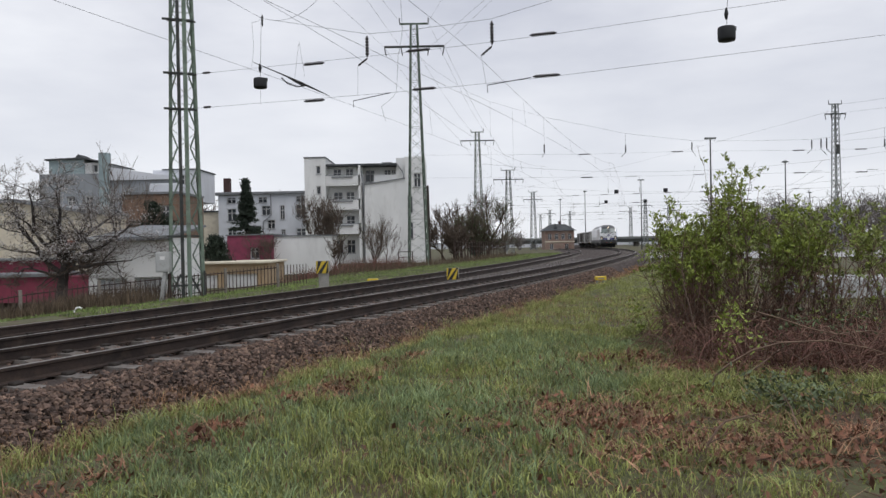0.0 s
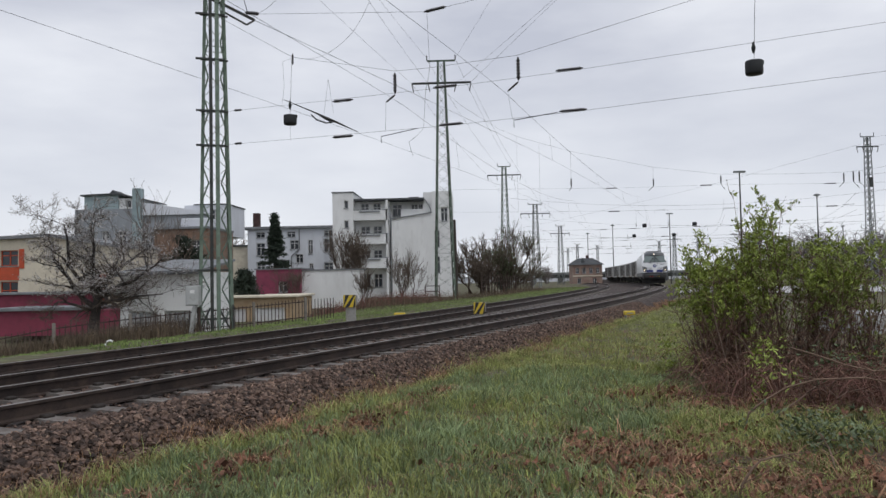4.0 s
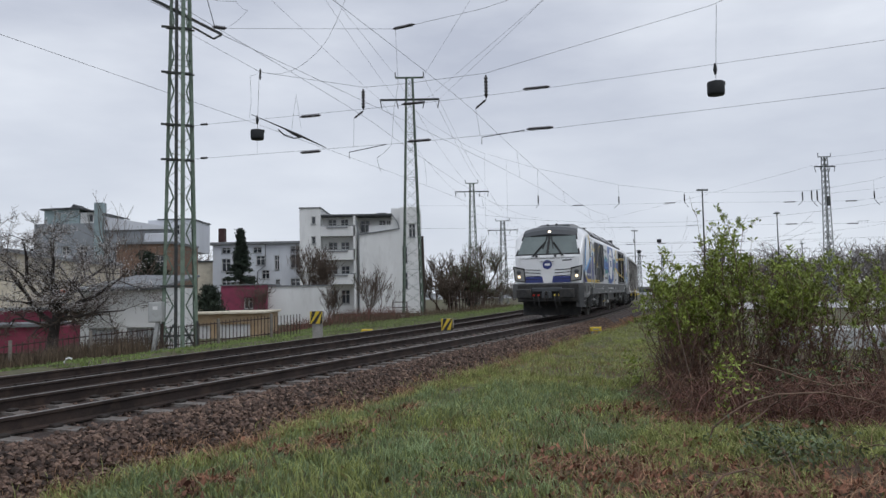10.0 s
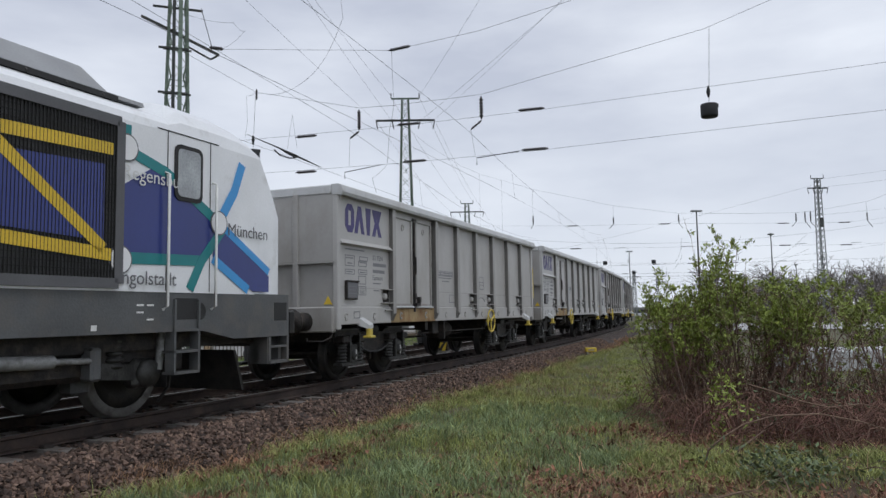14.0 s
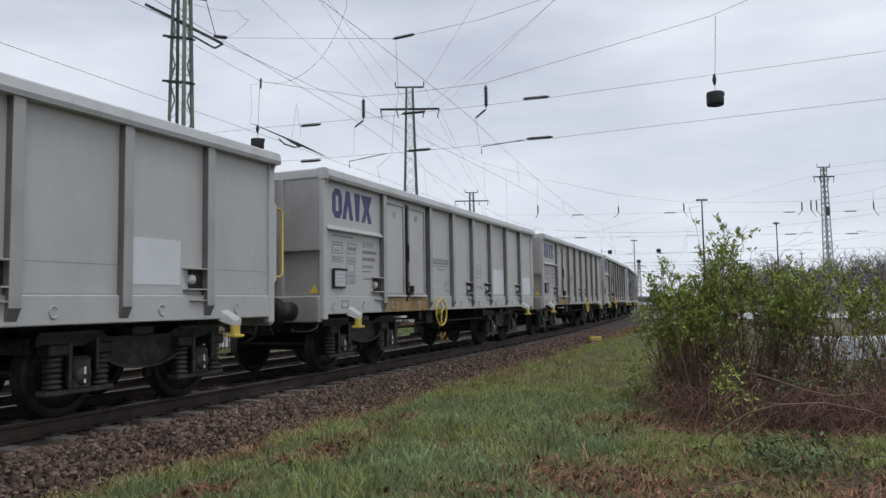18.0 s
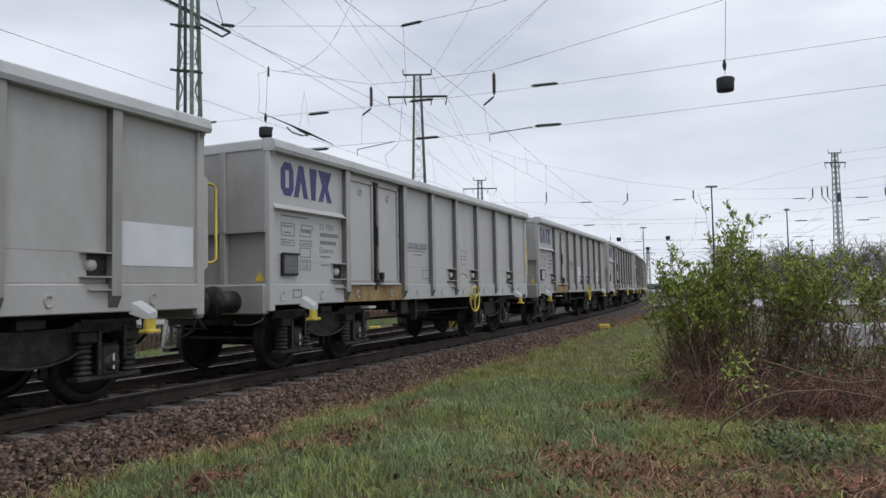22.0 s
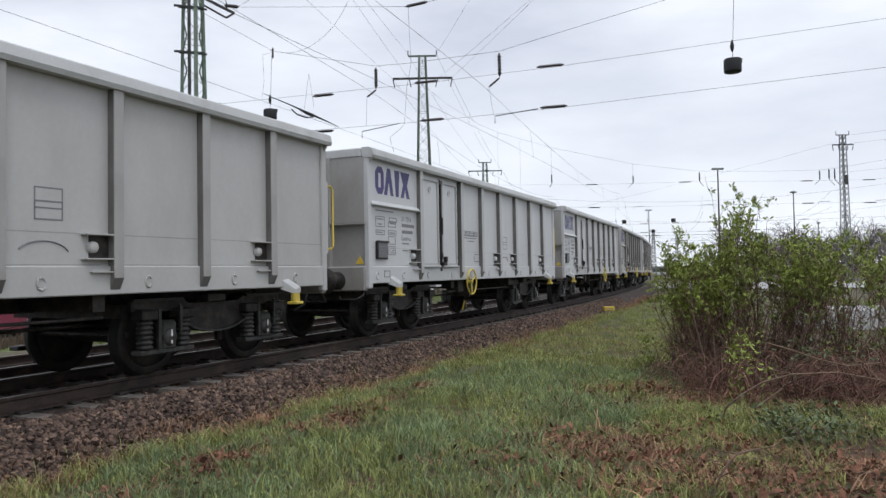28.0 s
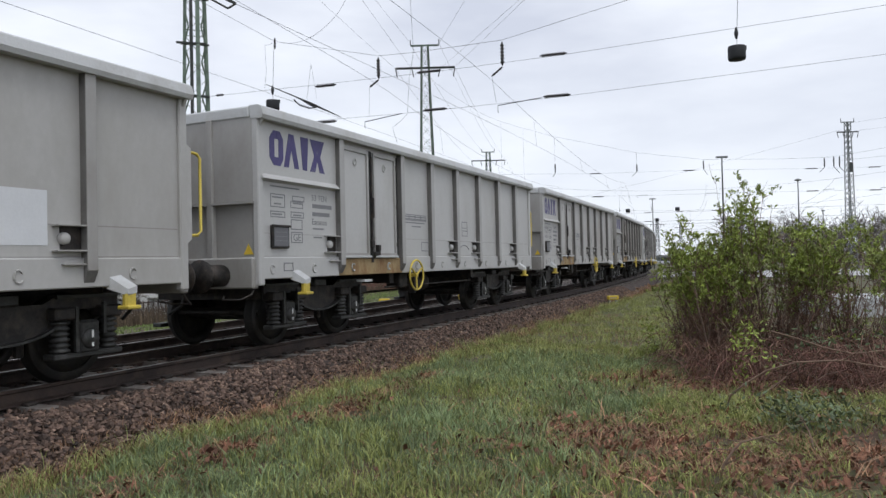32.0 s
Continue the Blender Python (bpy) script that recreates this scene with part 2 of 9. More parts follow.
rail_head = material("worn_rail_head", (0.17, 0.15, 0.135), 0.5, 0.45, vary=0.15, scale=2, bump=0.03)
clip_iron = material("rail_clip_iron", (0.035, 0.028, 0.024), 0.8, 0.2, vary=0.3)
fresh_blade_mat = material("fresh_bank_grass", (0.17, 0.23, 0.065), 0.7, vary=0.3, scale=0.8, fine=5, bump=0, random_tone=0.4, island=True)
blade_mat = material("grass_blades", (0.275, 0.3, 0.095), 0.7, vary=0.4, scale=2.2, fine=5, bump=0, random_tone=0.4, island=True)
blue_blade_mat = material("bluish_grass_blades", (0.2, 0.26, 0.122), 0.7, vary=0.3, scale=0.9, fine=5, bump=0, random_tone=0.4, island=True)
straw_mat = material("dry_stalks", (0.29, 0.172, 0.1), 0.85, vary=0.3, scale=2, fine=9, bump=0, random_tone=0.65, island=True)
litter_mat = material("dead_leaves", (0.18, 0.083, 0.05), 0.85, vary=0.45, scale=3, fine=9, bump=0, random_tone=0.5, island=True)


def mesh_fast(name, verts, faces, mat, smooth=False):
    """A mesh from arrays: faces all have the same number of corners."""
    me = bpy.data.meshes.new(name)
    verts, faces = np.asarray(verts, dtype=np.float32), np.asarray(faces, dtype=np.int32)
    k = faces.shape[1]
    me.vertices.add(len(verts))
    me.vertices.foreach_set("co", verts.ravel())
    me.loops.add(faces.size)
    me.loops.foreach_set("vertex_index", faces.ravel())
    me.polygons.add(len(faces))
    me.polygons.foreach_set("loop_start", np.arange(0, faces.size, k, dtype=np.int32))
    me.polygons.foreach_set("use_smooth", np.full(len(faces), smooth))
    me.materials.append(mat)
    me.update(calc_edges=True)
    me.validate()
    return me


def to_line(x, y):
    """For arrays of places: metres along the near track, metres to its camera side, and its height there."""
    x, y = np.asarray(x, float).ravel(), np.asarray(y, float).ravel()
    pick = slice(0, len(STEP), 4)
    px, py, ps, ph, pz = LX[pick], LY[pick], STEP[pick], LH[pick], LZ[pick]
    best = np.empty(len(x), dtype=int)
    for a in range(0, len(x), 4000):
        best[a:a + 4000] = np.argmin((x[a:a + 4000, None] - px) ** 2 + (y[a:a + 4000, None] - py) ** 2, axis=1)
    dx, dy, h = x - px[best], y - py[best], ph[best]
    return ps[best] + dx * np.sin(h) + dy * np.cos(h), dx * np.cos(h) - dy * np.sin(h), pz[best]


def ground_height(x, y):
    """The height of the turf: a low bed by the camera, a bank behind the far track, gardens lower down beyond the fence."""
    shape = np.shape(x)
    s, l, z = to_line(x, y)
    far = -(3.05 + 0.042 * np.clip(s, -8, 75))
    near = np.interp(l, [0, 2.2, 2.6, 9, 40], [-0.62, -0.55, -0.5, -0.5, -0.7])
    d = far - l
    drop = np.interp(s, [12, 26, 40], [1.0, 0.75, 0.35])
    behind = np.interp(d, [0, 2.1, 2.5, 4.2], [-0.62, -0.5, -0.42, -0.38])
    behind = behind - drop * np.interp(d, [4.2, 8.5, 10.5, 14], [0, 0.5, 0.75, 1.5]) - np.interp(d, [11, 16], [0, 0.8]) * np.interp(s, [40, 60], [1, 0])
    g = np.where(l > far, np.where(l > 0, near, -0.62), behind)
    xs, ys = np.ravel(x), np.ravel(y)
    wave = 0.03 * np.sin(xs * 1.3 + 0.7 * ys) * np.sin(ys * 0.9 - 0.4 * xs) + 0.02 * np.sin(xs * 2.9 + 1) * np.sin(ys * 3.3)
    return (g + z + wave * (np.abs(l) > 3)).reshape(shape)


gx = np.concatenate([[-3500, -1500, -600, -300, -180, -120, -90], np.arange(-70, 66, 1.0), [75, 90, 120, 180, 300, 600, 1500, 3500]])
gy = np.concatenate([[-600, -200, -80, -40], np.arange(-20, 130, 1.0), np.arange(130, 300, 8.0), [330, 400, 520, 700, 1000, 1600, 2600, 4500]])
GX, GY = np.meshgrid(gx, gy)
GZ = ground_height(GX, GY)
idx = np.arange(GX.size).reshape(GX.shape)
quads = np.stack([idx[:-1, :-1], idx[:-1, 1:], idx[1:, 1:], idx[1:, :-1]], -1).reshape(-1, 4)
ground = new("ground", mesh_fast("ground", np.stack([GX, GY, GZ], -1).reshape(-1, 3), quads, turf, True))
tagged(ground, "spring turf over brown soil beside the railway line", "ground", kind="structure")


def hz(x, y):
    return float(ground_height(np.array([x]), np.array([y]))[0])


# ---- ballast bed, sleepers and rails of both tracks ----
BS = np.concatenate([np.arange(-40, 60, 0.5), np.arange(60, 205, 2.0), np.arange(205, 460, 6.0)])


def bed_row(s):
    f = far_side(s)
    prof = [(f - 2.15, -0.66), (f - 1.6, -0.36), (f - 1.3, -0.335), (f + 1.3, -0.33), (-1.75, -0.27), (-1.35, -0.215), (0.0, -0.2), (1.45, -0.205), (1.62, -0.24), (2.2, -0.64)]
    if f + 1.3 > -1.8:
        prof[3] = (f * 0.62, -0.31)
        prof[4] = (-1.62, -0.27)
    rnd = [0.018 * math.sin(s * 5.1 + k * 2.3) for k in range(len(prof))]
    return [on_line(s, l + r, z + r) for (l, z), r in zip(prof, rnd)]


bed = [bed_row(s) for s in BS]
m = len(bed[0])
bf = [(i * m + k, i * m + k + 1, (i + 1) * m + k + 1, (i + 1) * m + k) for i in range(len(bed) - 1) for k in range(m - 1)]
tagged(new("ballast_bed", mesh_fast("ballast_bed", [tuple(p) for r in bed for p in r], bf, ballast_bed)), "brown crushed-stone ballast bed under both tracks", "ballast", kind="structure")


def rail_shape(side_of, z0, stops):
    """A flat-bottomed rail swept along the line: head, web and foot."""
    prof = [(-0.036, 0.0), (0.036, 0.0), (0.036, -0.03), (0.009, -0.045), (0.009, -0.14), (0.07, -0.155), (0.07, -0.17), (-0.07, -0.17), (-0.07, -0.155), (-0.009, -0.14), (-0.009, -0.045), (-0.036, -0.03)]
    sh = Shape()
    n = len(prof)
    v = []
    for s in stops:
        for a, z in prof:
            v.append(on_line(s, side_of(s) + a, z0 + z))
    for i in range(len(stops) - 1):
        for k in range(n):
            sh.slot = 1 if k == 0 else 0
            o = [i * n + k, i * n + (k + 1) % n, (i + 1) * n + (k + 1) % n, (i + 1) * n + k]
            sh.f.append(tuple(o))
            sh.s.append(False)
            sh.m.append(sh.slot)
    sh.v = [tuple(p) for p in v]
    return sh


RS = list(np.concatenate([np.arange(-40, 60, 1.0), np.arange(60, 460, 3.0)]))
near_track = tagged(empty("near_track"), "rusty rails on grey concrete sleepers in brown ballast", "railway track", kind="structure")
far_track = tagged(empty("far_track"), "second rusty track closing in on the first", "railway track", kind="structure")
for d, z in ((0.7535, 0.0), (-0.7535, -0.023)):
    part("rail", rail_shape(lambda s, d=d: d, z, RS), (rail_rust, rail_head), near_track)
for d in (0.7535, -0.7535):
    part("rail", rail_shape(lambda s, d=d: far_side(s) + d, -0.12, RS), (rail_rust, rail_head), far_track)


def sleeper_mesh():
    out = [(-1.3, -0.02), (-1.28, 0.0), (-0.5, 0.0), (-0.35, -0.03), (0.35, -0.03), (0.5, 0.0), (1.28, 0.0), (1.3, -0.02), (1.3, -0.2), (-1.3, -0.2)]
    sh = Shape()
    v = [(x * (1 if z < -0.1 else 0.99), y * (1.0 if z < -0.1 else 0.72), z) for y in (-0.14, 0.14) for x, z in out]
    n = len(out)
    sh.add(v, [tuple(range(n)), tuple(range(n, 2 * n))] + [(i, (i + 1) % n, (i + 1) % n + n, i + n) for i in range(n)])
    sh.slot = 1
    for c in (-0.7535, 0.7535):
        for d in (-0.12, 0.12):
            sh.box(c + d - 0.05, c + d + 0.05, -0.06, 0.06, -0.005, 0.035, 0.012)
    return sh.mesh("sleeper", concrete_sleeper, clip_iron)


slm = sleeper_mesh()
rng = random.Random(3)
SLEEPERS = []
for i in range(190):
    s = -11.86 + i * 0.6
    SLEEPERS.append((s, near_track, 0.0, -0.172))
for i in range(150):
    s = -8 + i * 0.62
    if s > 2:
        SLEEPERS.append((s, far_track, far_side(s), -0.292))


# stones of the ballast: solid lumps, thickest on the shoulder nearest the camera
def stones(name, count, place, size, mat, label, seed):
    rs = np.random.RandomState(seed)
    base = np.array([(1, 0, 0), (-0.8, 0.35, 0.1), (0.1, 1, -0.1), (-0.1, -0.9, 0.1), (0, 0.1, 0.75), (0.1, -0.1, -0.6)], float)
    tri = np.array([(0, 2, 4), (2, 1, 4), (1, 3, 4), (3, 0, 4), (2, 0, 5), (1, 2, 5), (3, 1, 5), (0, 3, 5)])
    P = np.array([place(rs) for _ in range(count)])
    sc = size * (0.6 + 0.8 * rs.rand(count, 1, 1))
    v = base[None] * (0.7 + 0.6 * rs.rand(count, 6, 3))
    a, b = rs.rand(count) * 6.28, rs.rand(count) * 6.28
    ca, sa, cb, sb = np.cos(a), np.sin(a), np.cos(b), np.sin(b)
    x, y, z = v[..., 0], v[..., 1], v[..., 2]
    x, y = x * ca[:, None] - y * sa[:, None], x * sa[:, None] + y * ca[:, None]
    y, z = y * cb[:, None] - z * sb[:, None], y * sb[:, None] + z * cb[:, None]
    v = np.stack([x, y, z], -1) * sc + P[:, None, :]
    f = tri[None] + (np.arange(count) * 6)[:, None, None]
    ob = new(name, mesh_fast(name, v.reshape(-1, 3), f.reshape(-1, 3), mat))
    return tagged(ob, label, "stones", kind="stuff")


def shoulder_spot(rs):
    s = 1.5 + 34 * rs.rand() ** 1.7
    l = 1.25 + rs.rand() * 1.0
    z = np.interp(l, [1.25, 1.45, 1.62, 2.25], [-0.2, -0.205, -0.235, -0.62])
    return tuple(on_line(s, l, z + 0.01 * rs.randn() + 0.008))


def crib_spot(rs):
    s = 1.5 + 40 * rs.rand() ** 1.5
    l = -1.3 + rs.rand() * 2.6
    return tuple(on_line(s, l, -0.205 + 0.012 * rs.randn()))


def between_spot(rs):
    s = 2 + 55 * rs.rand() ** 1.4
    f = far_side(s)
    l = f - 1.9 + rs.rand() * (-0.9 - f + 1.9)
    return tuple(on_line(s, l, float(np.interp(l, [f - 2.15, f - 1.6, f + 1.2, -1.5], [-0.64, -0.36, -0.325, -0.23])) + 0.01 * rs.randn()))


stones("ballast_stones", 20000, shoulder_spot, 0.033, stone_mat, "sharp brown and grey ballast stones on the shoulder", 5)
stones("tan_ballast_stones", 5000, shoulder_spot, 0.03, tan_stone_mat, "lighter reddish ballast stones on the shoulder", 8)
stones("crib_stones", 7000, crib_spot, 0.03, stone_mat, "ballast stones between the sleepers", 6)
stones("far_ballast_stones", 7000, between_spot, 0.034, pale_stone_mat, "greyer ballast stones along the second track", 7)


# ---- grass, dry stalks and dead leaves ----
def blades(name, spots, height, width, lean, mat, label, seed, category="grass"):
    """Bent tapering blades, one for each spot (x, y, z, how tall)."""
    rs = np.random.RandomState(seed)
    P = np.asarray(spots, float)
    n = len(P)
    a = rs.rand(n) * 6.283
    h = height * P[:, 3] * (0.55 + 0.7 * rs.rand(n))
    w = width * (0.6 + 0.8 * rs.rand(n))
    le = lean * h * (0.3 + rs.rand(n))
    ux, uy = np.cos(a), np.sin(a)
    b = rs.rand(n) * 6.283
    lx, ly = np.cos(b), np.sin(b)
    v = np.empty((n, 5, 3))
    for k, (up, off, half) in enumerate(((-0.05, 0, 1), (-0.05, 0, -1), (0.55, 0.3, 0.75), (0.55, 0.3, -0.75), (1.0, 1.0, 0))):
        v[:, k, 0] = P[:, 0] + ux * w * half + lx * le * off
        v[:, k, 1] = P[:, 1] + uy * w * half + ly * le * off
        v[:, k, 2] = P[:, 2] + h * up * (1 - 0.25 * off * min(lean, 1))
    o = (np.arange(n) * 5)[:, None, None]
    tri = np.array([(0, 1, 3), (0, 3, 2), (2, 3, 4)])[None] + o
    return tagged(new(name, mesh_fast(name, v.reshape(-1, 3), tri.reshape(-1, 3), mat)), label, category, kind="stuff")


def patchy(x, y, f=0.8, o=0.0):
    """Two-scale unevenness from -1 to 1."""
    return 0.6 * np.sin(x * f + 1.7 + o) * np.sin(y * f * 1.3 + 0.6 * x * f + o) + 0.4 * np.sin(x * f * 2.7 - y * f * 1.9 + 2 + o) * np.sin(y * f * 2.3 + 1.1)


def meadow(count, s0, s1, l0, l1, power, seed):
    rs = np.random.RandomState(seed)
    s = s0 + (s1 - s0) * rs.rand(count) ** power
    l = l0 + (l1 - l0) * rs.rand(count)
    h = np.interp(s, STEP, LH)
    x = np.interp(s, STEP, LX) + l * np.cos(h)
    y = np.interp(s, STEP, LY) - l * np.sin(h)
    return x, y, s, l, rs


def brown_zone(x, y):
    """The bare, littered ground before the shrubs and a worn stripe along the ballast: 0 to 1."""
    a = np.exp(-(((x - 1.7) / 1.25) ** 2 + ((y - 6.6) / 1.2) ** 2)) + 0.9 * np.exp(-(((x - 3.6) / 1.4) ** 2 + ((y - 5.9) / 0.9) ** 2))
    b = np.exp(-(((x - 4.6) / 1.9) ** 2 + ((y - 9.9) / 1.1) ** 2)) * 1.3
    t = (x + 2.18) * 0.928 - (y - 6.25) * 0.371
    c = 1.4 * np.exp(-(t / 0.2) ** 2) * (y < 13) * (0.72 + 0.28 * np.sin(y * 3.1)) + 0.5 * np.exp(-((t + 0.75) / 0.16) ** 2)
    a = a * (0.85 + 0.45 * patchy(x, y, 2.3, 1.0))
    return np.clip(a + b + c, 0, 1.2)


def grass_spots(count, s0, s1, l0, l1, power, seed, tall, thin=0.0, y_from=2.4):
    x, y, s, l, rs = meadow(count, s0, s1, l0, l1, power, seed)
    keep = rs.rand(count) > 0.22 + thin + (0.32 + thin) * patchy(x, y, 0.9 + thin) + 0.46 * brown_zone(x, y)
    keep &= (y > y_from)
    x, y, l = x[keep], y[keep], l[keep]
    t = tall * (0.3 + 0.45 * np.clip(patchy(x, y, 2.1, 3.0) + 0.4, 0, 1.3) + 0.7 * np.clip(patchy(x, y, 7.3, 1.0), 0, 1)) * np.clip((l - 1.9) / 0.6, 0.4, 1)
    return np.stack([x, y, ground_height(x, y), t], -1)


blades("grass", np.concatenate([grass_spots(90000, 2.0, 14, 2.05, 8.2, 1.0, 11, 1.0), grass_spots(50000, 14, 50, 2.1, 7.5, 1.3, 12, 1.1)]),
       0.155, 0.0044, 0.75, blade_mat, "patchy spring grass between the track and the shrubs", 13)
blades("trodden_grass", grass_spots(60000, -16, 4, 2.3, 13, 1.0, 41, 0.8, 0.0, -14), 0.14, 0.008, 0.8, blade_mat, "short grass where one stands beside the line", 42)
blades("dry_grass", grass_spots(26000, 2.0, 22, 2.05, 8.2, 1.0, 31, 0.9), 0.15, 0.0034, 1.1, straw_mat, "thin dry blades among the spring grass", 32, "grass")
blades("bluish_grass", grass_spots(60000, 2.5, 12, 2.6, 6.5, 1.0, 18, 1.15, 0.3), 0.19, 0.0046, 0.6, blue_blade_mat, "tufts of bluish green grass", 19)
blades("bank_grass", grass_spots(80000, 12, 110, -15, -6.0, 1.3, 14, 1.2), 0.24, 0.013, 0.6, fresh_blade_mat, "fresh green grass on the bank behind the tracks", 15)
blades("right_grass", grass_spots(16000, 4, 40, 8.0, 16.0, 1.2, 16, 1.0), 0.16, 0.008, 0.7, blade_mat, "thin grass behind the shrubs", 17)


def edge_spots(count, s0, s1, l_mid, l_wide, seed, clump, tall):
    """Tufts gathered in clumps along the foot of the ballast."""
    rs = np.random.RandomState(seed)
    cs, cl = s0 + (s1 - s0) * rs.rand(clump) ** 1.4, l_mid + l_wide * rs.randn(clump)
    k = rs.randint(0, clump, count)
    size = (0.05 + 0.13 * rs.rand(clump))[k]
    s, l = cs[k] + size * rs.randn(count), np.maximum(cl[k] + size * rs.randn(count), 1.9)
    h = np.interp(s, STEP, LH)
    x, y = np.interp(s, STEP, LX) + l * np.cos(h), np.interp(s, STEP, LY) - l * np.sin(h)
    z = np.where(l < 2.2, np.interp(s, STEP, LZ) + np.interp(l, [1.6, 2.2], [-0.24, -0.6]), ground_height(x, y))
    return np.stack([x, y, z, tall * (0.5 + 0.7 * rs.rand(clump))[k]], -1)


blades("grass_tufts", edge_spots(9000, 2.5, 30, 2.42, 0.14, 91, 190, 0.9), 0.22, 0.0042, 0.7, blade_mat, "lush tufts of long grass at the foot of the ballast", 92)
blades("meadow_tufts", edge_spots(9000, 2.5, 34, 4.6, 0.9, 93, 170, 0.85), 0.22, 0.0046, 0.65, blade_mat, "scattered taller tufts of grass", 94)
blades("dry_fringe", edge_spots(24000, 3, 45, 2.22, 0.13, 95, 460, 0.8), 0.19, 0.0036, 1.0, straw_mat, "pale dry grass fringe along the ballast", 96)


def verge_spots(count, seed):
    """The strip of longer grass between the littered ground and the foot of the hedge."""
    rs = np.random.RandomState(seed)
    x, y = 1.9 + 4.6 * rs.rand(count), 7.75 + 0.42 * rs.randn(count)
    keep = patchy(x, y, 2.7, 1.5) > -0.55
    x, y = x[keep], y[keep]
    return np.stack([x, y, ground_height(x, y), 0.6 + 0.5 * np.clip(patchy(x, y, 4.1, 0.4), 0, 1)], -1)


blades("verge_grass", verge_spots(9000, 97), 0.2, 0.0046, 0.7, blade_mat, "strip of longer green grass before the hedge", 98)


def litter_spots(count, seed):
    rs = np.random.RandomState(seed)
    x, y = -3 + 9.5 * rs.rand(count), 2.6 + 8.4 * rs.rand(count)
    keep = rs.rand(count) < 0.006 + 0.98 * np.clip(brown_zone(x, y) * (0.75 + 0.5 * patchy(x, y, 3.1, 2.0)), 0, 1)
    s, l, _ = to_line(x, y)
    keep &= l > 2.25
    x, y = x[keep], y[keep]
    heap = 0.1 * np.clip(patchy(x, y, 4.3, 0.5) + 0.5 * patchy(x, y, 9.1, 2.0), 0, 1)
    return np.stack([x, y, ground_height(x, y) + heap * rs.rand(len(x)) ** 0.5, 0.7 + 6 * heap], -1)


blades("dry_stalks", litter_spots(40000, 21), 0.15, 0.0048, 2.4, straw_mat, "flattened dry stalks and straw on the ground", 22, "dry grass")


def leaf_litter(count, seed):
    P = litter_spots(count, seed)
    rs = np.random.RandomState(seed + 1)
    n = len(P)
    r = 0.012 + 0.028 * rs.rand(n) ** 1.8
    a, t1, t2 = rs.rand(n) * 6.28, rs.randn(n) * 0.8, rs.randn(n) * 0.8
    v = np.empty((n, 4, 3))
    for k, (u, w) in enumerate(((-1, 0), (0, -0.6), (1, 0), (0, 0.6))):
        px, py = (u * np.cos(a) - w * np.sin(a)) * r, (u * np.sin(a) + w * np.cos(a)) * r
        v[:, k] = np.stack([P[:, 0] + px, P[:, 1] + py, P[:, 2] + 0.025 + 0.02 * rs.rand(n) + px * t1 + py * t2], -1)
    f = np.arange(n * 4).reshape(n, 4)
    tagged(new("dead_leaves", mesh_fast("dead_leaves", v.reshape(-1, 3), f, litter_mat)), "curled reddish-brown dead leaves on the ground", "leaves", kind="stuff")


leaf_litter(56000, 23)


# pale concrete yard road beyond the shrubs
road_mat = material("pale_concrete_road", (0.36, 0.355, 0.345), 0.85, vary=0.15, scale=0.6, fine=6, bump=0.1, stain=(0.33, 0.32, 0.3), amount=0.35)
rx_, ry_ = np.meshgrid(np.linspace(18, 120, 60), np.linspace(56, 92, 22))
rz_ = ground_height(rx_, ry_) + 0.08
ri_ = np.arange(rx_.size).reshape(rx_.shape)
tagged(new("road", mesh_fast("road", np.stack([rx_, ry_, rz_], -1).reshape(-1, 3), np.stack([ri_[:-1, :-1], ri_[:-1, 1:], ri_[1:, 1:], ri_[1:, :-1]], -1).reshape(-1, 4), road_mat, True)),
       "pale concrete yard road behind the shrubs", "road", kind="structure")


# ---- train materials ----
loco_white = material("loco_white_paint", (0.8, 0.81, 0.82), 0.32, vary=0.06, scale=1.2, bump=0.02, stain=(0.5, 0.49, 0.46), amount=0.3, coat=0.3)
loco_grey = material("frame_grey_paint", (0.085, 0.088, 0.09), 0.5, vary=0.2, scale=1.5, stain=(0.12, 0.11, 0.1), amount=0.4)
roof_grey = material("roof_grey_paint", (0.25, 0.255, 0.26), 0.5, vary=0.15, scale=0.8, bump=0.05, stain=(0.28, 0.28, 0.27), amount=0.4)
front_grey = material("dark_grey_paint", (0.06, 0.065, 0.07), 0.35, vary=0.1, bump=0.02)
deep_blue = material("deep_blue_film", (0.02, 0.034, 0.19), 0.35, vary=0.08, scale=1.0, bump=0.01, coat=0.2)
mid_blue = material("gear_blue_film", (0.014, 0.08, 0.36), 0.35, vary=0.08, scale=1.0, bump=0.01, coat=0.2)
light_blue = material("light_blue_film", (0.05, 0.30, 0.66), 0.35, vary=0.06, bump=0.01)
teal = material("teal_film", (0.01, 0.20, 0.21), 0.35, vary=0.06, bump=0.01)
yellow_film = material("yellow_film", (0.68, 0.46, 0.02), 0.38, vary=0.08, bump=0.01)
white_film = material("white_film", (0.8, 0.8, 0.8), 0.35, vary=0.04, bump=0.01)
letter_grey = material("letter_grey", (0.13, 0.13, 0.14), 0.5, vary=0.05, bump=0)
letter_white = material("letter_white", (0.7, 0.7, 0.68), 0.5, vary=0.1, bump=0)
frame_rim = material("grille_frame_grey", (0.1, 0.1, 0.105), 0.5, vary=0.12, scale=2, bump=0.03)
grille_dark = material("grille_mesh", (0.036, 0.036, 0.037), 0.6, vary=0.5, scale=2.0, fine=90, bump=0.5)
seam_dark = material("seam_rubber", (0.02, 0.02, 0.02), 0.7, vary=0.2, bump=0.05)
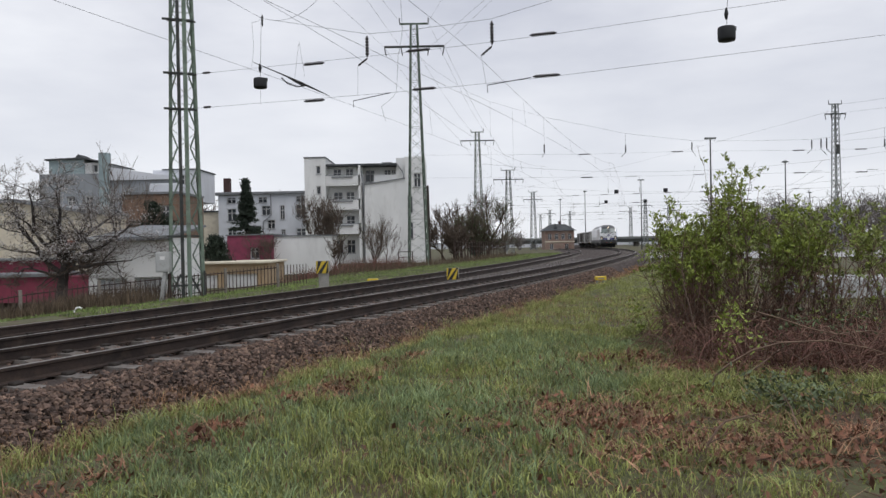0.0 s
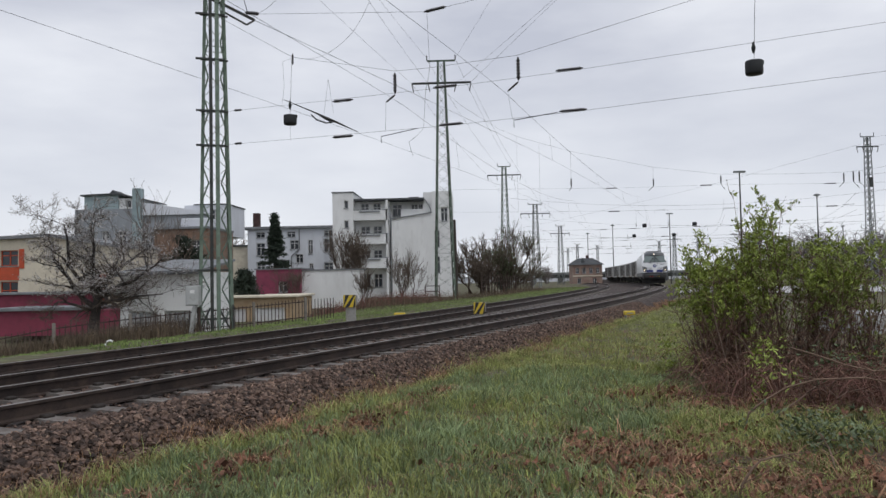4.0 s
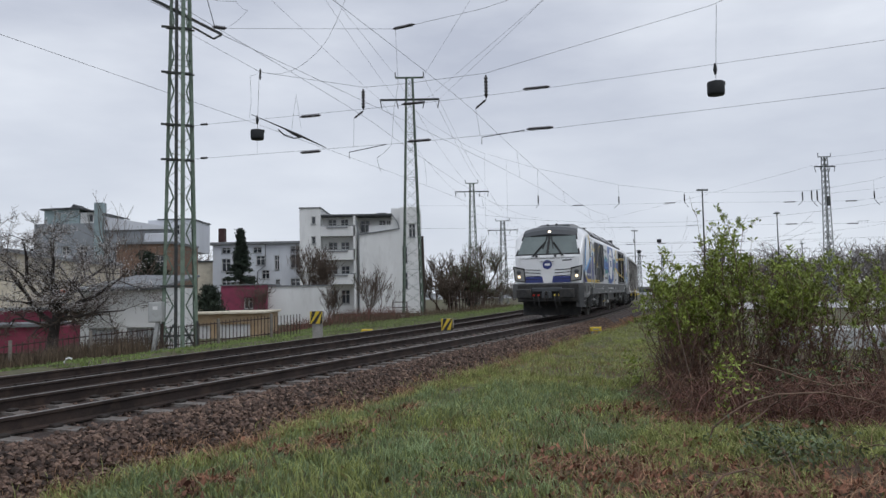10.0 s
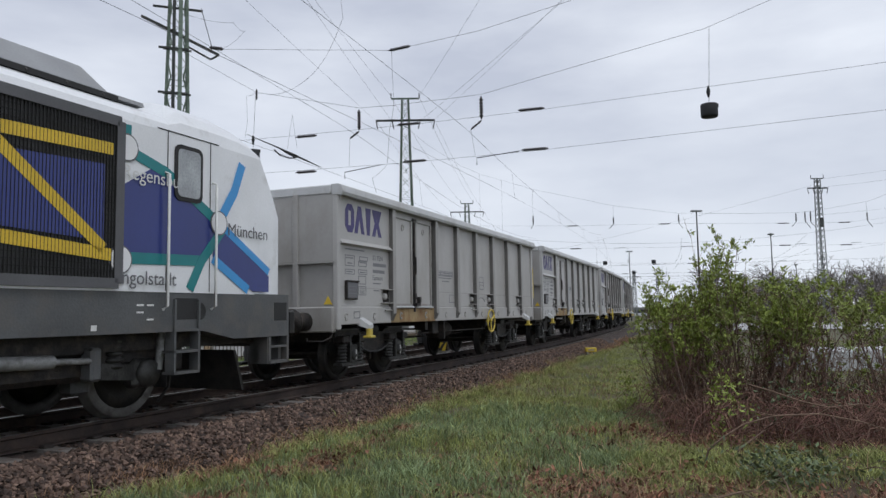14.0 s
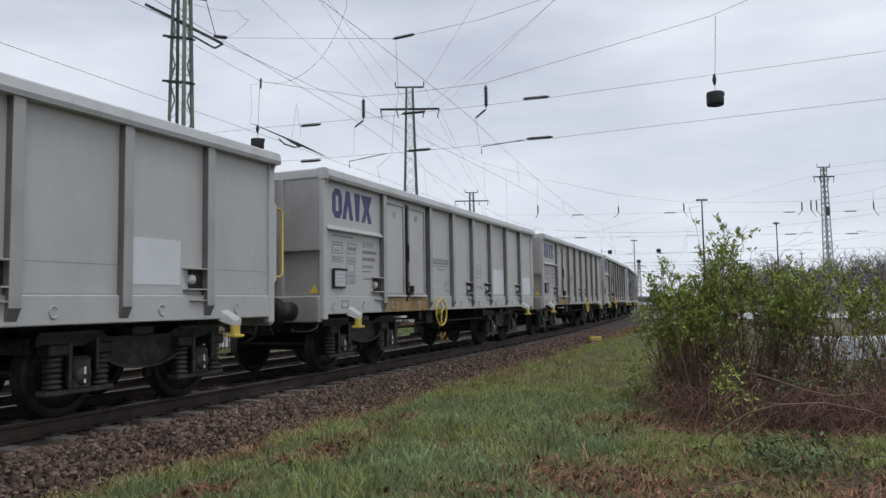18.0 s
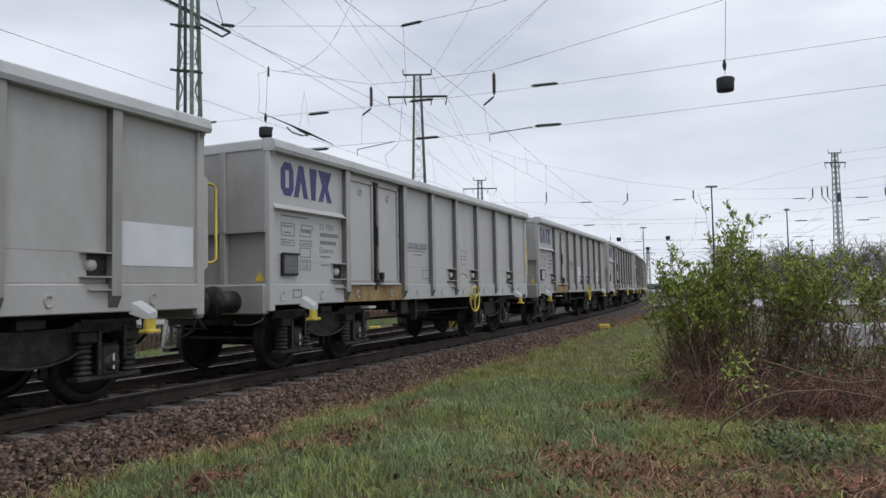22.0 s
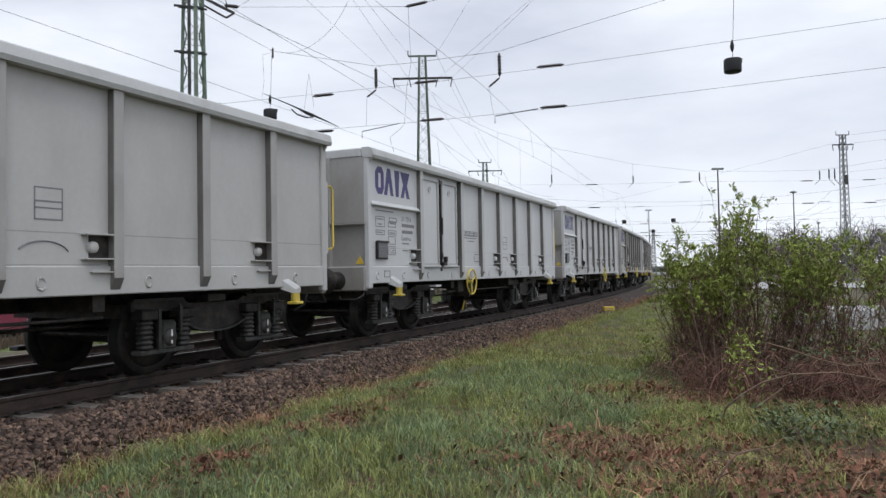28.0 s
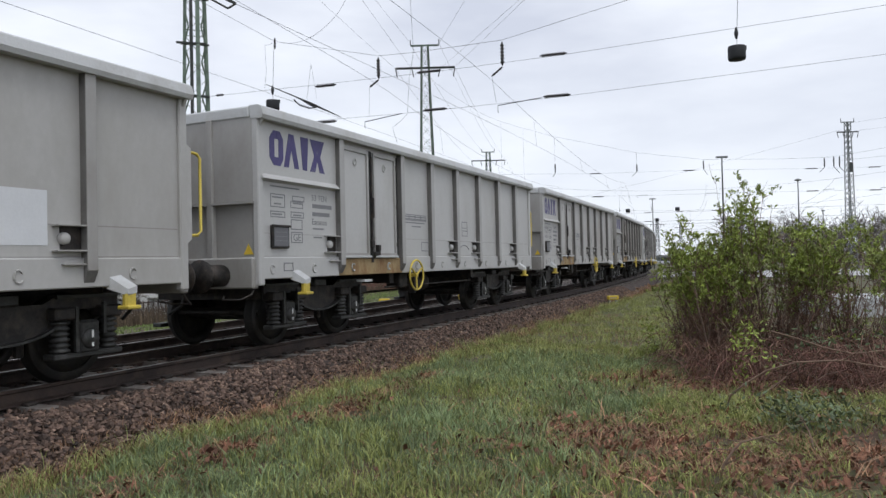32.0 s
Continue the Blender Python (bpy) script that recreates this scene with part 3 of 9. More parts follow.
iron_dark = material("oily_iron", (0.022, 0.02, 0.019), 0.6, 0.3, vary=0.4, scale=4, stain=(0.07, 0.055, 0.045), amount=0.42, bump=0.3)
tread_steel = material("wheel_tread", (0.07, 0.067, 0.064), 0.5, 0.7, vary=0.2, bump=0.05)
wheel_iron = material("wheel_iron", (0.02, 0.019, 0.018), 0.6, 0.4, vary=0.3, stain=(0.05, 0.042, 0.034), amount=0.4)
brake_yellow = material("yellow_paint", (0.6, 0.46, 0.07), 0.5, vary=0.18, stain=(0.3, 0.2, 0.05), amount=0.3)
# windscreen: reflected sky is painted in as a raised base colour
cab_glass = material("windscreen_glass", (0.15, 0.18, 0.175), 0.05, vary=0.2, scale=0.8, bump=0)
# side panes: pale grey base imitates the bright sky mirrored in them
side_glass = material("cab_side_glass", (0.36, 0.38, 0.39), 0.06, vary=0.25, scale=2, bump=0)
soot_black = material("soot_black_paint", (0.018, 0.018, 0.018), 0.55, vary=0.4, scale=3, stain=(0.05, 0.045, 0.04), amount=0.42, bump=0.2)
under_grey = material("underfloor_grey_paint", (0.04, 0.041, 0.04), 0.6, vary=0.3, scale=2, stain=(0.075, 0.065, 0.055), amount=0.42, bump=0.15)
hose_red = material("red_tap_paint", (0.45, 0.03, 0.02), 0.5)
lens_glow = glow("headlight_glow", (1.0, 0.74, 0.46), 1.9)
top_glow = glow("top_light_glow", (1.0, 0.82, 0.6), 3.0)
lamp_glass = material("lamp_glass", (0.25, 0.25, 0.24), 0.1, vary=0.2, bump=0)
purple = material("purple_film", (0.05, 0.04, 0.15), 0.5, vary=0.15, scale=2, stain=(0.3, 0.3, 0.32), amount=0.3)


def wagon_paint(name, base, dirt, amount):
    return material(name, base, 0.45, vary=0.05, scale=0.55, fine=18, bump=0.03, stain=dirt, amount=amount, streak=1.2)


WAGON_PAINTS = [wagon_paint("wagon_grey_paint", (0.47, 0.465, 0.455), (0.40, 0.39, 0.37), 0.36),
                wagon_paint("wagon_dusty_paint", (0.43, 0.42, 0.405), (0.34, 0.325, 0.3), 0.4),
                wagon_paint("wagon_weathered_paint", (0.33, 0.32, 0.3), (0.24, 0.22, 0.195), 0.45),
                wagon_paint("wagon_fresh_paint", (0.56, 0.565, 0.57), (0.5, 0.5, 0.495), 0.32)]
POST_PAINTS = [wagon_paint("post_grey_paint", (0.38, 0.37, 0.36), (0.28, 0.265, 0.245), 0.45),
               wagon_paint("post_dusty_paint", (0.34, 0.33, 0.315), (0.24, 0.22, 0.2), 0.46),
               wagon_paint("post_weathered_paint", (0.26, 0.245, 0.225), (0.17, 0.145, 0.12), 0.5),
               wagon_paint("post_fresh_paint", (0.46, 0.46, 0.455), (0.38, 0.375, 0.36), 0.4)]
# post flanks: stains, and the flank's shade put into a darker base colour
post_flank_shade = material("shaded_stained_post_flank", (0.15, 0.145, 0.137), 0.75, vary=0.2, scale=2, stain=(0.1, 0.094, 0.086), amount=0.42, streak=2)
# end walls: soiled, and darkened further by shade painted into the colour
END_PAINTS = [wagon_paint("end_soiled_shaded_paint", (0.36, 0.35, 0.335), (0.26, 0.245, 0.22), 0.45), wagon_paint("end_brownish_paint", (0.27, 0.26, 0.24), (0.18, 0.16, 0.14), 0.48)]
rim_paint = material("wagon_rim_paint", (0.5, 0.505, 0.505), 0.5, vary=0.06, scale=1, stain=(0.38, 0.37, 0.35), amount=0.38)
rust = material("rust_brown", (0.33, 0.24, 0.12), 0.75, vary=0.25, scale=3, stain=(0.2, 0.095, 0.035), amount=0.46, bump=0.15, streak=1.5)
patch_white = material("fresh_white_patch", (0.66, 0.67, 0.69), 0.5, vary=0.05, bump=0.02)
inscription = material("inscription_grey", (0.2, 0.2, 0.21), 0.6, vary=0.1, bump=0)
paper_white = material("paper_label_white", (0.5, 0.51, 0.53), 0.7, vary=0.1, bump=0)
axle_grey = material("greasy_axle_box", (0.05, 0.049, 0.046), 0.5, 0.2, vary=0.4, scale=5, stain=(0.02, 0.02, 0.019), amount=0.5, bump=0.2)
loco_rim = material("bare_wheel_rim", (0.15, 0.147, 0.14), 0.55, 0.3, vary=0.25, scale=3, stain=(0.06, 0.055, 0.05), amount=0.42)
damper_grey = material("damper_grey", (0.24, 0.245, 0.24), 0.5, vary=0.2, scale=4, stain=(0.1, 0.095, 0.09), amount=0.42)
warning = material("warning_yellow", (0.6, 0.42, 0.04), 0.6)


def writing(words, size, mat, parent, m, name="writing", label=""):
    """Raised lettering in the built-in font as a mesh part."""
    cu = bpy.data.curves.new(name, "FONT")
    cu.body, cu.size, cu.extrude = words, size, 0.001
    tmp = new("tmp", cu)
    bpy.context.view_layer.update()
    me = bpy.data.meshes.new_from_object(tmp.evaluated_get(bpy.context.evaluated_depsgraph_get()))
    bpy.data.objects.remove(tmp)
    bpy.data.curves.remove(cu)
    me.materials.clear()
    me.materials.append(mat)
    ob = new(name, me)
    ob.parent, ob.matrix_basis = parent, m
    if label:
        ob["label"] = label
    return ob


def on_side(y, z, x):
    """Lettering pose on the camera's side of a vehicle: it reads away from the front."""
    return Matrix.Translation((x, y, z)) @ Matrix.Rotation(math.pi / 2, 4, "Z") @ Matrix.Rotation(math.pi / 2, 4, "X")


def film(name, outline, x, mat, parent, label="", thick=0.003):
    """A painted or stuck-on area: an outline in y and z on the vehicle's side."""
    s = Shape()
    n = len(outline)
    v = [(x, y, z) for y, z in outline] + [(x + thick, y, z) for y, z in outline]
    s.add(v, [tuple(range(n)), tuple(range(n, 2 * n))] + [(i, (i + 1) % n, (i + 1) % n + n, i + n) for i in range(n)])
    return part(name, s, mat, parent, label)


def disc(y, z, r, n=28, squash=1.0):
    return [(y + r * math.cos(2 * math.pi * k / n) * squash, z + r * math.sin(2 * math.pi * k / n)) for k in range(n)]


def strip(pts, w):
    """The outline of a band along points in y and z."""
    a, b = [], []
    for i, p in enumerate(pts):
        q, r = pts[max(i - 1, 0)], pts[min(i + 1, len(pts) - 1)]
        d = Vector((r[0] - q[0], r[1] - q[1])).normalized()
        a.append((p[0] - d.y * w / 2, p[1] + d.x * w / 2))
        b.append((p[0] + d.y * w / 2, p[1] - d.x * w / 2))
    return a + b[::-1]


def wheel_shape(r, disc_w=0.05):
    """A railway wheel in two shapes, web and tyre, with its axle along x and its outer face at x = 0."""
    web = Shape().turned([(0.0, 0.02), (0.11, 0.02), (0.12, -0.03), (r * 0.55, -0.05), (r * 0.8, -0.02), (r * 0.8, -0.09),
                          (r * 0.5, -0.1), (0.12, -0.12), (0.0, -0.12)], 28, "x")
    tyre = Shape().turned([(r * 0.8, 0.0), (r * 0.97, 0.0), (r, -0.02), (r, -0.1), (r + 0.028, -0.115), (r + 0.028, -0.135),
                           (r * 0.8, -0.135), (r * 0.8, 0.0)], 36, "x")
    return web, tyre


def wheelset(parent, y, r, name="wheelset", rim=None):
    ax = part(name, Shape().turned([(0.0, -1.0), (0.08, -1.0), (0.09, -0.6), (0.09, 0.6), (0.08, 1.0), (0.0, 1.0)], 14, "x"),
              iron_dark, parent, m=Matrix.Translation((0, y, r)))
    web, tyre = wheel_shape(r)
    rim = rim or wheel_iron
    wm, tm = web.mesh("wheel_web", wheel_iron), tyre.mesh("tyre", rim)
    for side in (1, -1):
        m = Matrix.Translation((0.82 * side, 0, 0)) @ (Matrix.Identity(4) if side > 0 else Matrix.Rotation(math.pi, 4, "Z"))
        part("wheel_web", wm, wheel_iron, ax, m=m)
        part("tyre", tm, rim, ax, m=m)
    return ax


# ---- locomotive ----
def coil(x, y, z0, z1, r, turns):
    """A coil spring as a stack of rounded rings."""
    prof = [(0.02, z0)]
    for i in range(turns):
        a, h = z0 + (z1 - z0) * i / turns, (z1 - z0) / turns
        prof += [(r * 0.72, a), (r, a + h * 0.3), (r, a + h * 0.6), (r * 0.72, a + h * 0.92)]
    prof.append((0.02, z1))
    return Shape().turned(prof, 12, "z", (x, y, 0))


def loft(sections):
    """A skin over cross-sections with equal numbers of points, closed at both ends."""
    s = Shape()
    n = len(sections[0])
    v = [p for sec in sections for p in sec]
    f = [(i * n + k, i * n + (k + 1) % n, (i + 1) * n + (k + 1) % n, (i + 1) * n + k)
         for i in range(len(sections) - 1) for k in range(n)]
    f += [tuple(range(n)), tuple(range(len(v) - n, len(v)))]
    return s.add(v, f, smooth=False)


def cab_section(y, w, top, z0=1.46):
    """Half-round cross-section of the cab: straight sides, shoulders and a slightly bowed roof."""
    sh = min(3.35, top - 0.12)
    r = top - sh
    pts = [(w, y, z0), (w, y, z0 + (sh - z0) * 0.5), (w, y, sh)]
    for a in (20, 40, 60, 80):
        pts.append((w - 0.62 * (1 - math.cos(radians(a))) * min(1, r / 0.4), y, sh + r * 0.93 * math.sin(radians(a))))
    pts.append((w * 0.3, y, top))
    return pts + [(-x, b, c) for x, b, c in pts[::-1]]


def build_locomotive():
    lo = empty("diesel_locomotive")
    tagged(lo, "white diesel locomotive with blue, teal and yellow route-map livery", "locomotive")
    X = 1.482
    # body: cab noses at both ends and the long middle
    prof = [(0.60, 1.30, 2.58), (0.66, 1.36, 2.70), (0.82, 1.40, 2.93), (1.02, 1.43, 3.2), (1.22, 1.46, 3.46), (1.40, 1.475, 3.66),
            (1.65, 1.48, 3.82), (2.0, 1.48, 3.88), (2.75, 1.48, 3.88), (2.95, 1.48, 3.66)]
    secs = [cab_section(y, w, t) for y, w, t in prof] + [cab_section(20.3 - y, w, t) for y, w, t in prof[::-1]]
    part("body", loft(secs), loco_white, lo)
    # grey roof hood with its dark seam
    hs = []
    for y, k in ((2.62, 0.0), (2.95, 1.0), (16.6, 1.0), (17.15, 0.0)):
        z = 3.66 + 0.42 * k
        hs.append([(1.27, y, 3.63), (1.25, y, 3.68), (0.86 + 0.1 * (1 - k), y, z - 0.06 * k), (0.7, y, z + 0.01), (-0.7, y, z + 0.01),
                   (-0.86, y, z - 0.06 * k), (-1.25, y, 3.68), (-1.27, y, 3.63)])
    part("roof_hood", loft(hs), roof_grey, lo, "grey ribbed engine-room roof hood")
    part("roof_seam", Shape().box(1.2, 1.292, 2.9, 16.75, 3.595, 3.655), seam_dark, lo, "dark bolted roof seam")
    bolt = Shape().turned([(0, 0.012), (0.014, 0.012), (0.018, 0)], 8, "x").mesh("bolt", tread_steel)
    for i in range(30):
        part("bolt", bolt, tread_steel, lo, m=Matrix.Translation((1.292, 3.2 + i * 0.46, 3.625)))
    for y in (4.9, 8.3, 11.5, 14.2):
        part("hood_seam", Shape().box(-0.7, 0.7, y, y + 0.03, 4.088, 4.098), seam_dark, lo)
        part("hood_seam", Shape().beam((1.262, y, 3.68), (0.868, y, 4.03), 0.03, 0.012, up=(0, 1, 0)), seam_dark, lo)
    horn = Shape().turned([(0.03, 0), (0.035, 0.12), (0.07, 0.22), (0.0, 0.2)], 10, "y").mesh("horn", front_grey)
    for x in (-0.22, 0.16):
        part("horn", horn, front_grey, lo, m=Matrix.Translation((x, 2.2, 3.98)) @ Matrix.Rotation(math.pi, 4, "Z"))
    part("exhaust", Shape().box(-0.6, 0.6, 2.75, 3.2, 3.88, 4.08, 0.06), front_grey, lo, "black exhaust hump on the roof")
    # main frame
    side = [(0.55, 0.88), (1.75, 0.88), (2.35, 1.0), (17.95, 1.0), (18.55, 0.88), (19.75, 0.88), (19.75, 1.47), (0.55, 1.47)]
    fr = Shape()
    v = [(x, y, z) for x in (-1.47, 1.47) for y, z in side]
    n = len(side)
    fr.add(v, [tuple(range(n)), tuple(range(n, 2 * n))] + [(i, (i + 1) % n, (i + 1) % n + n, i + n) for i in range(n)])
    part("main_frame", fr, loco_grey, lo, "dark grey main frame with jacking holes")
    part("headstock", Shape().box(-1.25, 1.25, 0.44, 0.56, 0.72, 1.44, 0.03), soot_black, lo)
    part("draw_beam", Shape().box(-0.62, 0.62, 0.3, 0.46, 1.12, 1.3, 0.03).box(-0.2, 0.2, 0.24, 0.46, 0.86, 1.14, 0.02), front_grey, lo)
    part("headstock", Shape().box(-1.4, 1.4, 19.74, 19.88, 0.72, 1.44, 0.03), loco_grey, lo)
    for end, sg in ((0.45, -1), (19.85, 1)):
        for x in (-0.875, 0.875):
            bf = part("buffer", Shape().turned([(0.0, 0.0), (0.16, 0.0), (0.16, 0.28), (0.11, 0.3), (0.11, 0.42)], 16, "y"), iron_dark, lo,
                      m=Matrix.Translation((x, end, 1.06)) @ (Matrix.Rotation(math.pi, 4, "Z") if sg < 0 else Matrix.Identity(4)))
            part("buffer_head", Shape().box(-0.31, 0.31, 0.4, 0.5, -0.2, 0.2, 0.06), soot_black, bf, "square black buffer head")
        hook = Shape().box(-0.05, 0.05, 0, 0.28, -0.04, 0.05, 0.02).box(-0.05, 0.05, 0.22, 0.3, -0.02, 0.12, 0.02)
        part("drawhook", hook, iron_dark, lo, m=Matrix.Translation((0, end, 1.04)) @ (Matrix.Rotation(math.pi, 4, "Z") if sg < 0 else Matrix.Identity(4)))
    # coupling gear and hoses under the front
    for x, zb in ((-0.35, 0.5), (-0.55, 0.55), (0.32, 0.5), (0.5, 0.55)):
        pa = [(x, 0.42, 0.98), (x, 0.26, 0.92), (x + 0.03, 0.2, 0.75), (x + 0.06, 0.24, zb), (x + 0.12, 0.33, zb + 0.02)]
        part("brake_hose", Shape().tube(pa, 0.028, 8), seam_dark, lo)
        part("hose_tap", Shape().box(x - 0.04, x + 0.04, 0.3, 0.4, 0.95, 1.03, 0.01), hose_red if x < 0 else brake_yellow, lo, "painted air hose tap")
    part("screw_coupling", Shape().tube([(-0.06, 0.18, 1.0), (-0.06, 0.14, 0.8), (0, 0.16, 0.58), (0.06, 0.14, 0.8), (0.06, 0.18, 1.0)], 0.022, 8), iron_dark, lo)
    # snow plough
    for a, sg in ((0.0, 1), (20.3, -1)):
        pl = [(-1.25, a + sg * 1.45, 0.72), (1.25, a + sg * 1.45, 0.72), (1.2, a + sg * 1.2, 0.16), (-1.2, a + sg * 1.2, 0.16)]
        pr = [(x, y + sg * 0.05, z) for x, y, z in pl]
        part("snow_plough", Shape().add(pl + pr, [(0, 1, 2, 3), (4, 5, 6, 7), (0, 1, 5, 4), (1, 2, 6, 5), (2, 3, 7, 6), (3, 0, 4, 7)]), soot_black, lo,
             "dented sooty snow plough")
    # corner steps below the front
    for y0 in (0.56, 19.3):
        st = Shape().box(1.36, 1.46, y0, y0 + 0.05, 0.5, 0.9).box(1.36, 1.46, y0 + 0.42, y0 + 0.47, 0.5, 0.9).box(1.2, 1.46, y0, y0 + 0.47, 0.5, 0.54).box(1.2, 1.46, y0, y0 + 0.47, 0.72, 0.75)
        st.box(1.2, 1.45, y0 - 0.02, y0 + 0.02, 0.5, 0.92).box(1.15, 1.3, y0 - 0.02, y0 + 0.5, 0.5, 0.92)
        part("corner_step", st, loco_grey, lo)
        part("step_recess", Shape().box(1.3, 1.31, y0 + 0.05, y0 + 0.42, 0.54, 0.9), seam_dark, lo)
        part("step_recess", Shape().box(1.46, 1.474, y0 + 0.1, y0 + 0.4, 1.1, 1.36, 0.01), seam_dark, lo)
    # windscreen, wipers and mask
    def on_nose(x, u, out=0.012):
        """A place on the sloping windscreen plane: u from its foot to its head."""
        y, z = 0.64 + 0.62 * u, 2.64 + 0.84 * u
        return Vector((x * (1 - 0.10 * u), y - out * 0.8, z + out * 0.55))
    def nose_panel(name, corners, mat, out, label="", parent=lo):
        a = [on_nose(x, u, out) for x, u in corners]
        b = [on_nose(x, u, out - 0.03) for x, u in corners]
        k = len(a)
        return part(name, Shape().add(a + b, [tuple(range(k)), tuple(range(k, 2 * k))] + [(i, (i + 1) % k, (i + 1) % k + k, i + k) for i in range(k)]), mat, parent, label)
    ws = nose_panel("windscreen_frame", [(-1.34, 0.0), (1.34, 0.0), (1.27, 1.03), (-1.27, 1.03)], seam_dark, 0.02, "black windscreen surround")
    for sg in (-1, 1):
        nose_panel("windscreen_pane", [(sg * 0.05, 0.05), (sg * 1.27, 0.05), (sg * 1.2, 0.96), (sg * 0.05, 0.98)], cab_glass, 0.03, "greenish windscreen pane paled by a painted sky reflection", ws)
        arm = [on_nose(sg * 0.62, -0.1, 0.05), on_nose(sg * 0.42, 0.25, 0.06), on_nose(sg * 0.18, 0.62, 0.06)]
        wp = part("wiper", Shape().tube(arm, 0.018, 6).tube([p + Vector((0.05, 0, 0)) for p in arm], 0.014, 6), seam_dark, lo)
        part("wiper_blade", Shape().beam(on_nose(sg * 0.22, 0.3, 0.055), on_nose(sg * 0.1, 0.92, 0.055), 0.03, 0.04), seam_dark, wp)
    nose_panel("windscreen_divider", [(-0.05, 0.0), (0.05, 0.0), (0.05, 1.02), (-0.05, 1.02)], seam_dark, 0.065, "", ws)
    part("roof_brow", loft([[(x * k, y + (0.12 * (1 - abs(x))) * -0.3, z + 0.1 * (1 - x * x)) for x in (1.15, 0.8, 0.4, 0, -0.4, -0.8, -1.15)] +
                            [(x * k, y + 0.1, z - 0.12) for x in (-1.1, 1.1)] for y, z, k in ((1.19, 3.45, 1.0), (1.36, 3.64, 1.0), (1.58, 3.78, 0.97), (1.9, 3.86, 0.93))]),
         front_grey, lo, "dark grey brow over the windscreen")
    tl = part("top_lamp", Shape().turned([(0.0, -0.03), (0.075, -0.03), (0.09, 0.04), (0.1, 0.08)], 18, "y"), lamp_glass, lo, m=Matrix.Translation((0, 1.24, 3.63)))
    part("lens", Shape().turned([(0.0, -0.036), (0.055, -0.034), (0.06, -0.03)], 16, "y"), top_glow, tl, "lit white lamp lens")
    def front_panel(name, pts, mat, y, label="", parent=lo):
        s = Shape()
        k = len(pts)
        s.add([(x, y, z) for x, z in pts] + [(x, y + 0.02, z) for x, z in pts],
              [tuple(range(k)), tuple(range(k, 2 * k))] + [(i, (i + 1) % k, (i + 1) % k + k, i + k) for i in range(k)])
        return part(name, s, mat, parent, label)
    mask = front_panel("front_mask", [(-1.3, 1.5), (1.3, 1.5), (1.33, 2.1), (1.2, 2.52), (-1.2, 2.52), (-1.33, 2.1)], loco_white, 0.575, "white front mask with air slots")
    front_panel("blue_skirt", [(-0.95, 1.5), (0.95, 1.5), (0.95, 1.76), (-0.95, 1.76)], deep_blue, 0.565, "", mask)
    for z in (1.63, 1.77, 1.9, 2.02):
        for sg in (-1, 1):
            front_panel("air_slot", [(sg * 0.3, z - 0.02 * (z > 1.7)), (sg * 0.98, z + 0.02), (sg * 0.98, z + 0.045), (sg * 0.3, z + 0.012)], seam_dark, 0.558, "", mask)
    front_panel("centre_shield", [(-0.17, 1.5), (0.17, 1.5), (0.3, 2.1), (-0.3, 2.1)], white_film, 0.552, "", mask)
    front_panel("round_badge", [(0.19 * math.cos(a / 3.5), 2.24 + 0.19 * math.sin(a / 3.5)) for a in range(22)], deep_blue, 0.546, "round blue badge", mask)
    front_panel("badge_bar", [(-0.11, 2.2), (0.11, 2.2), (0.11, 2.29), (-0.11, 2.29)], white_film, 0.542, "", mask)
    front_panel("badge_bar", [(-0.3, 2.36), (0.3, 2.35), (0.3, 2.37), (-0.3, 2.38)], letter_grey, 0.545, "", mask)
    front_panel("number_bar", [(0.62, 2.37), (1.02, 2.39), (1.02, 2.45), (0.62, 2.43)], letter_grey, 0.57, "", mask)
    front_panel("mask_seam", [(-1.12, 2.5), (1.12, 2.5), (1.12, 2.515), (-1.12, 2.515)], seam_dark, 0.565, "", mask)
    for sg in (-1, 1):
        lamp = front_panel("headlamp_housing", [(sg * 0.92, 1.52), (sg * 1.38, 1.58), (sg * 1.44, 2.2), (sg * 0.96, 2.1)], seam_dark, 0.55, "black headlamp housing")
        front_panel("lamp_cover", [(sg * 0.96, 1.57), (sg * 1.34, 1.62), (sg * 1.39, 2.14), (sg * 1.0, 2.05)], lamp_glass, 0.542, "", lamp)
        part("headlight", Shape().turned([(0.0, -0.03), (0.045, -0.027), (0.06, 0.0)], 18, "y"), lens_glow, lamp, "lit yellowish headlight", Matrix.Translation((sg * 1.19, 0.54, 1.76)))
        part("tail_light", Shape().turned([(0.0, -0.03), (0.085, -0.02), (0.095, 0.0)], 18, "y"), front_grey, lamp, "", Matrix.Translation((sg * 1.2, 0.54, 1.95)))
    for x in (-0.5, 0.28):
        part("camera_box", Shape().box(x, x + 0.1, 0.53, 0.62, 2.55, 2.66, 0.02), front_grey, lo)
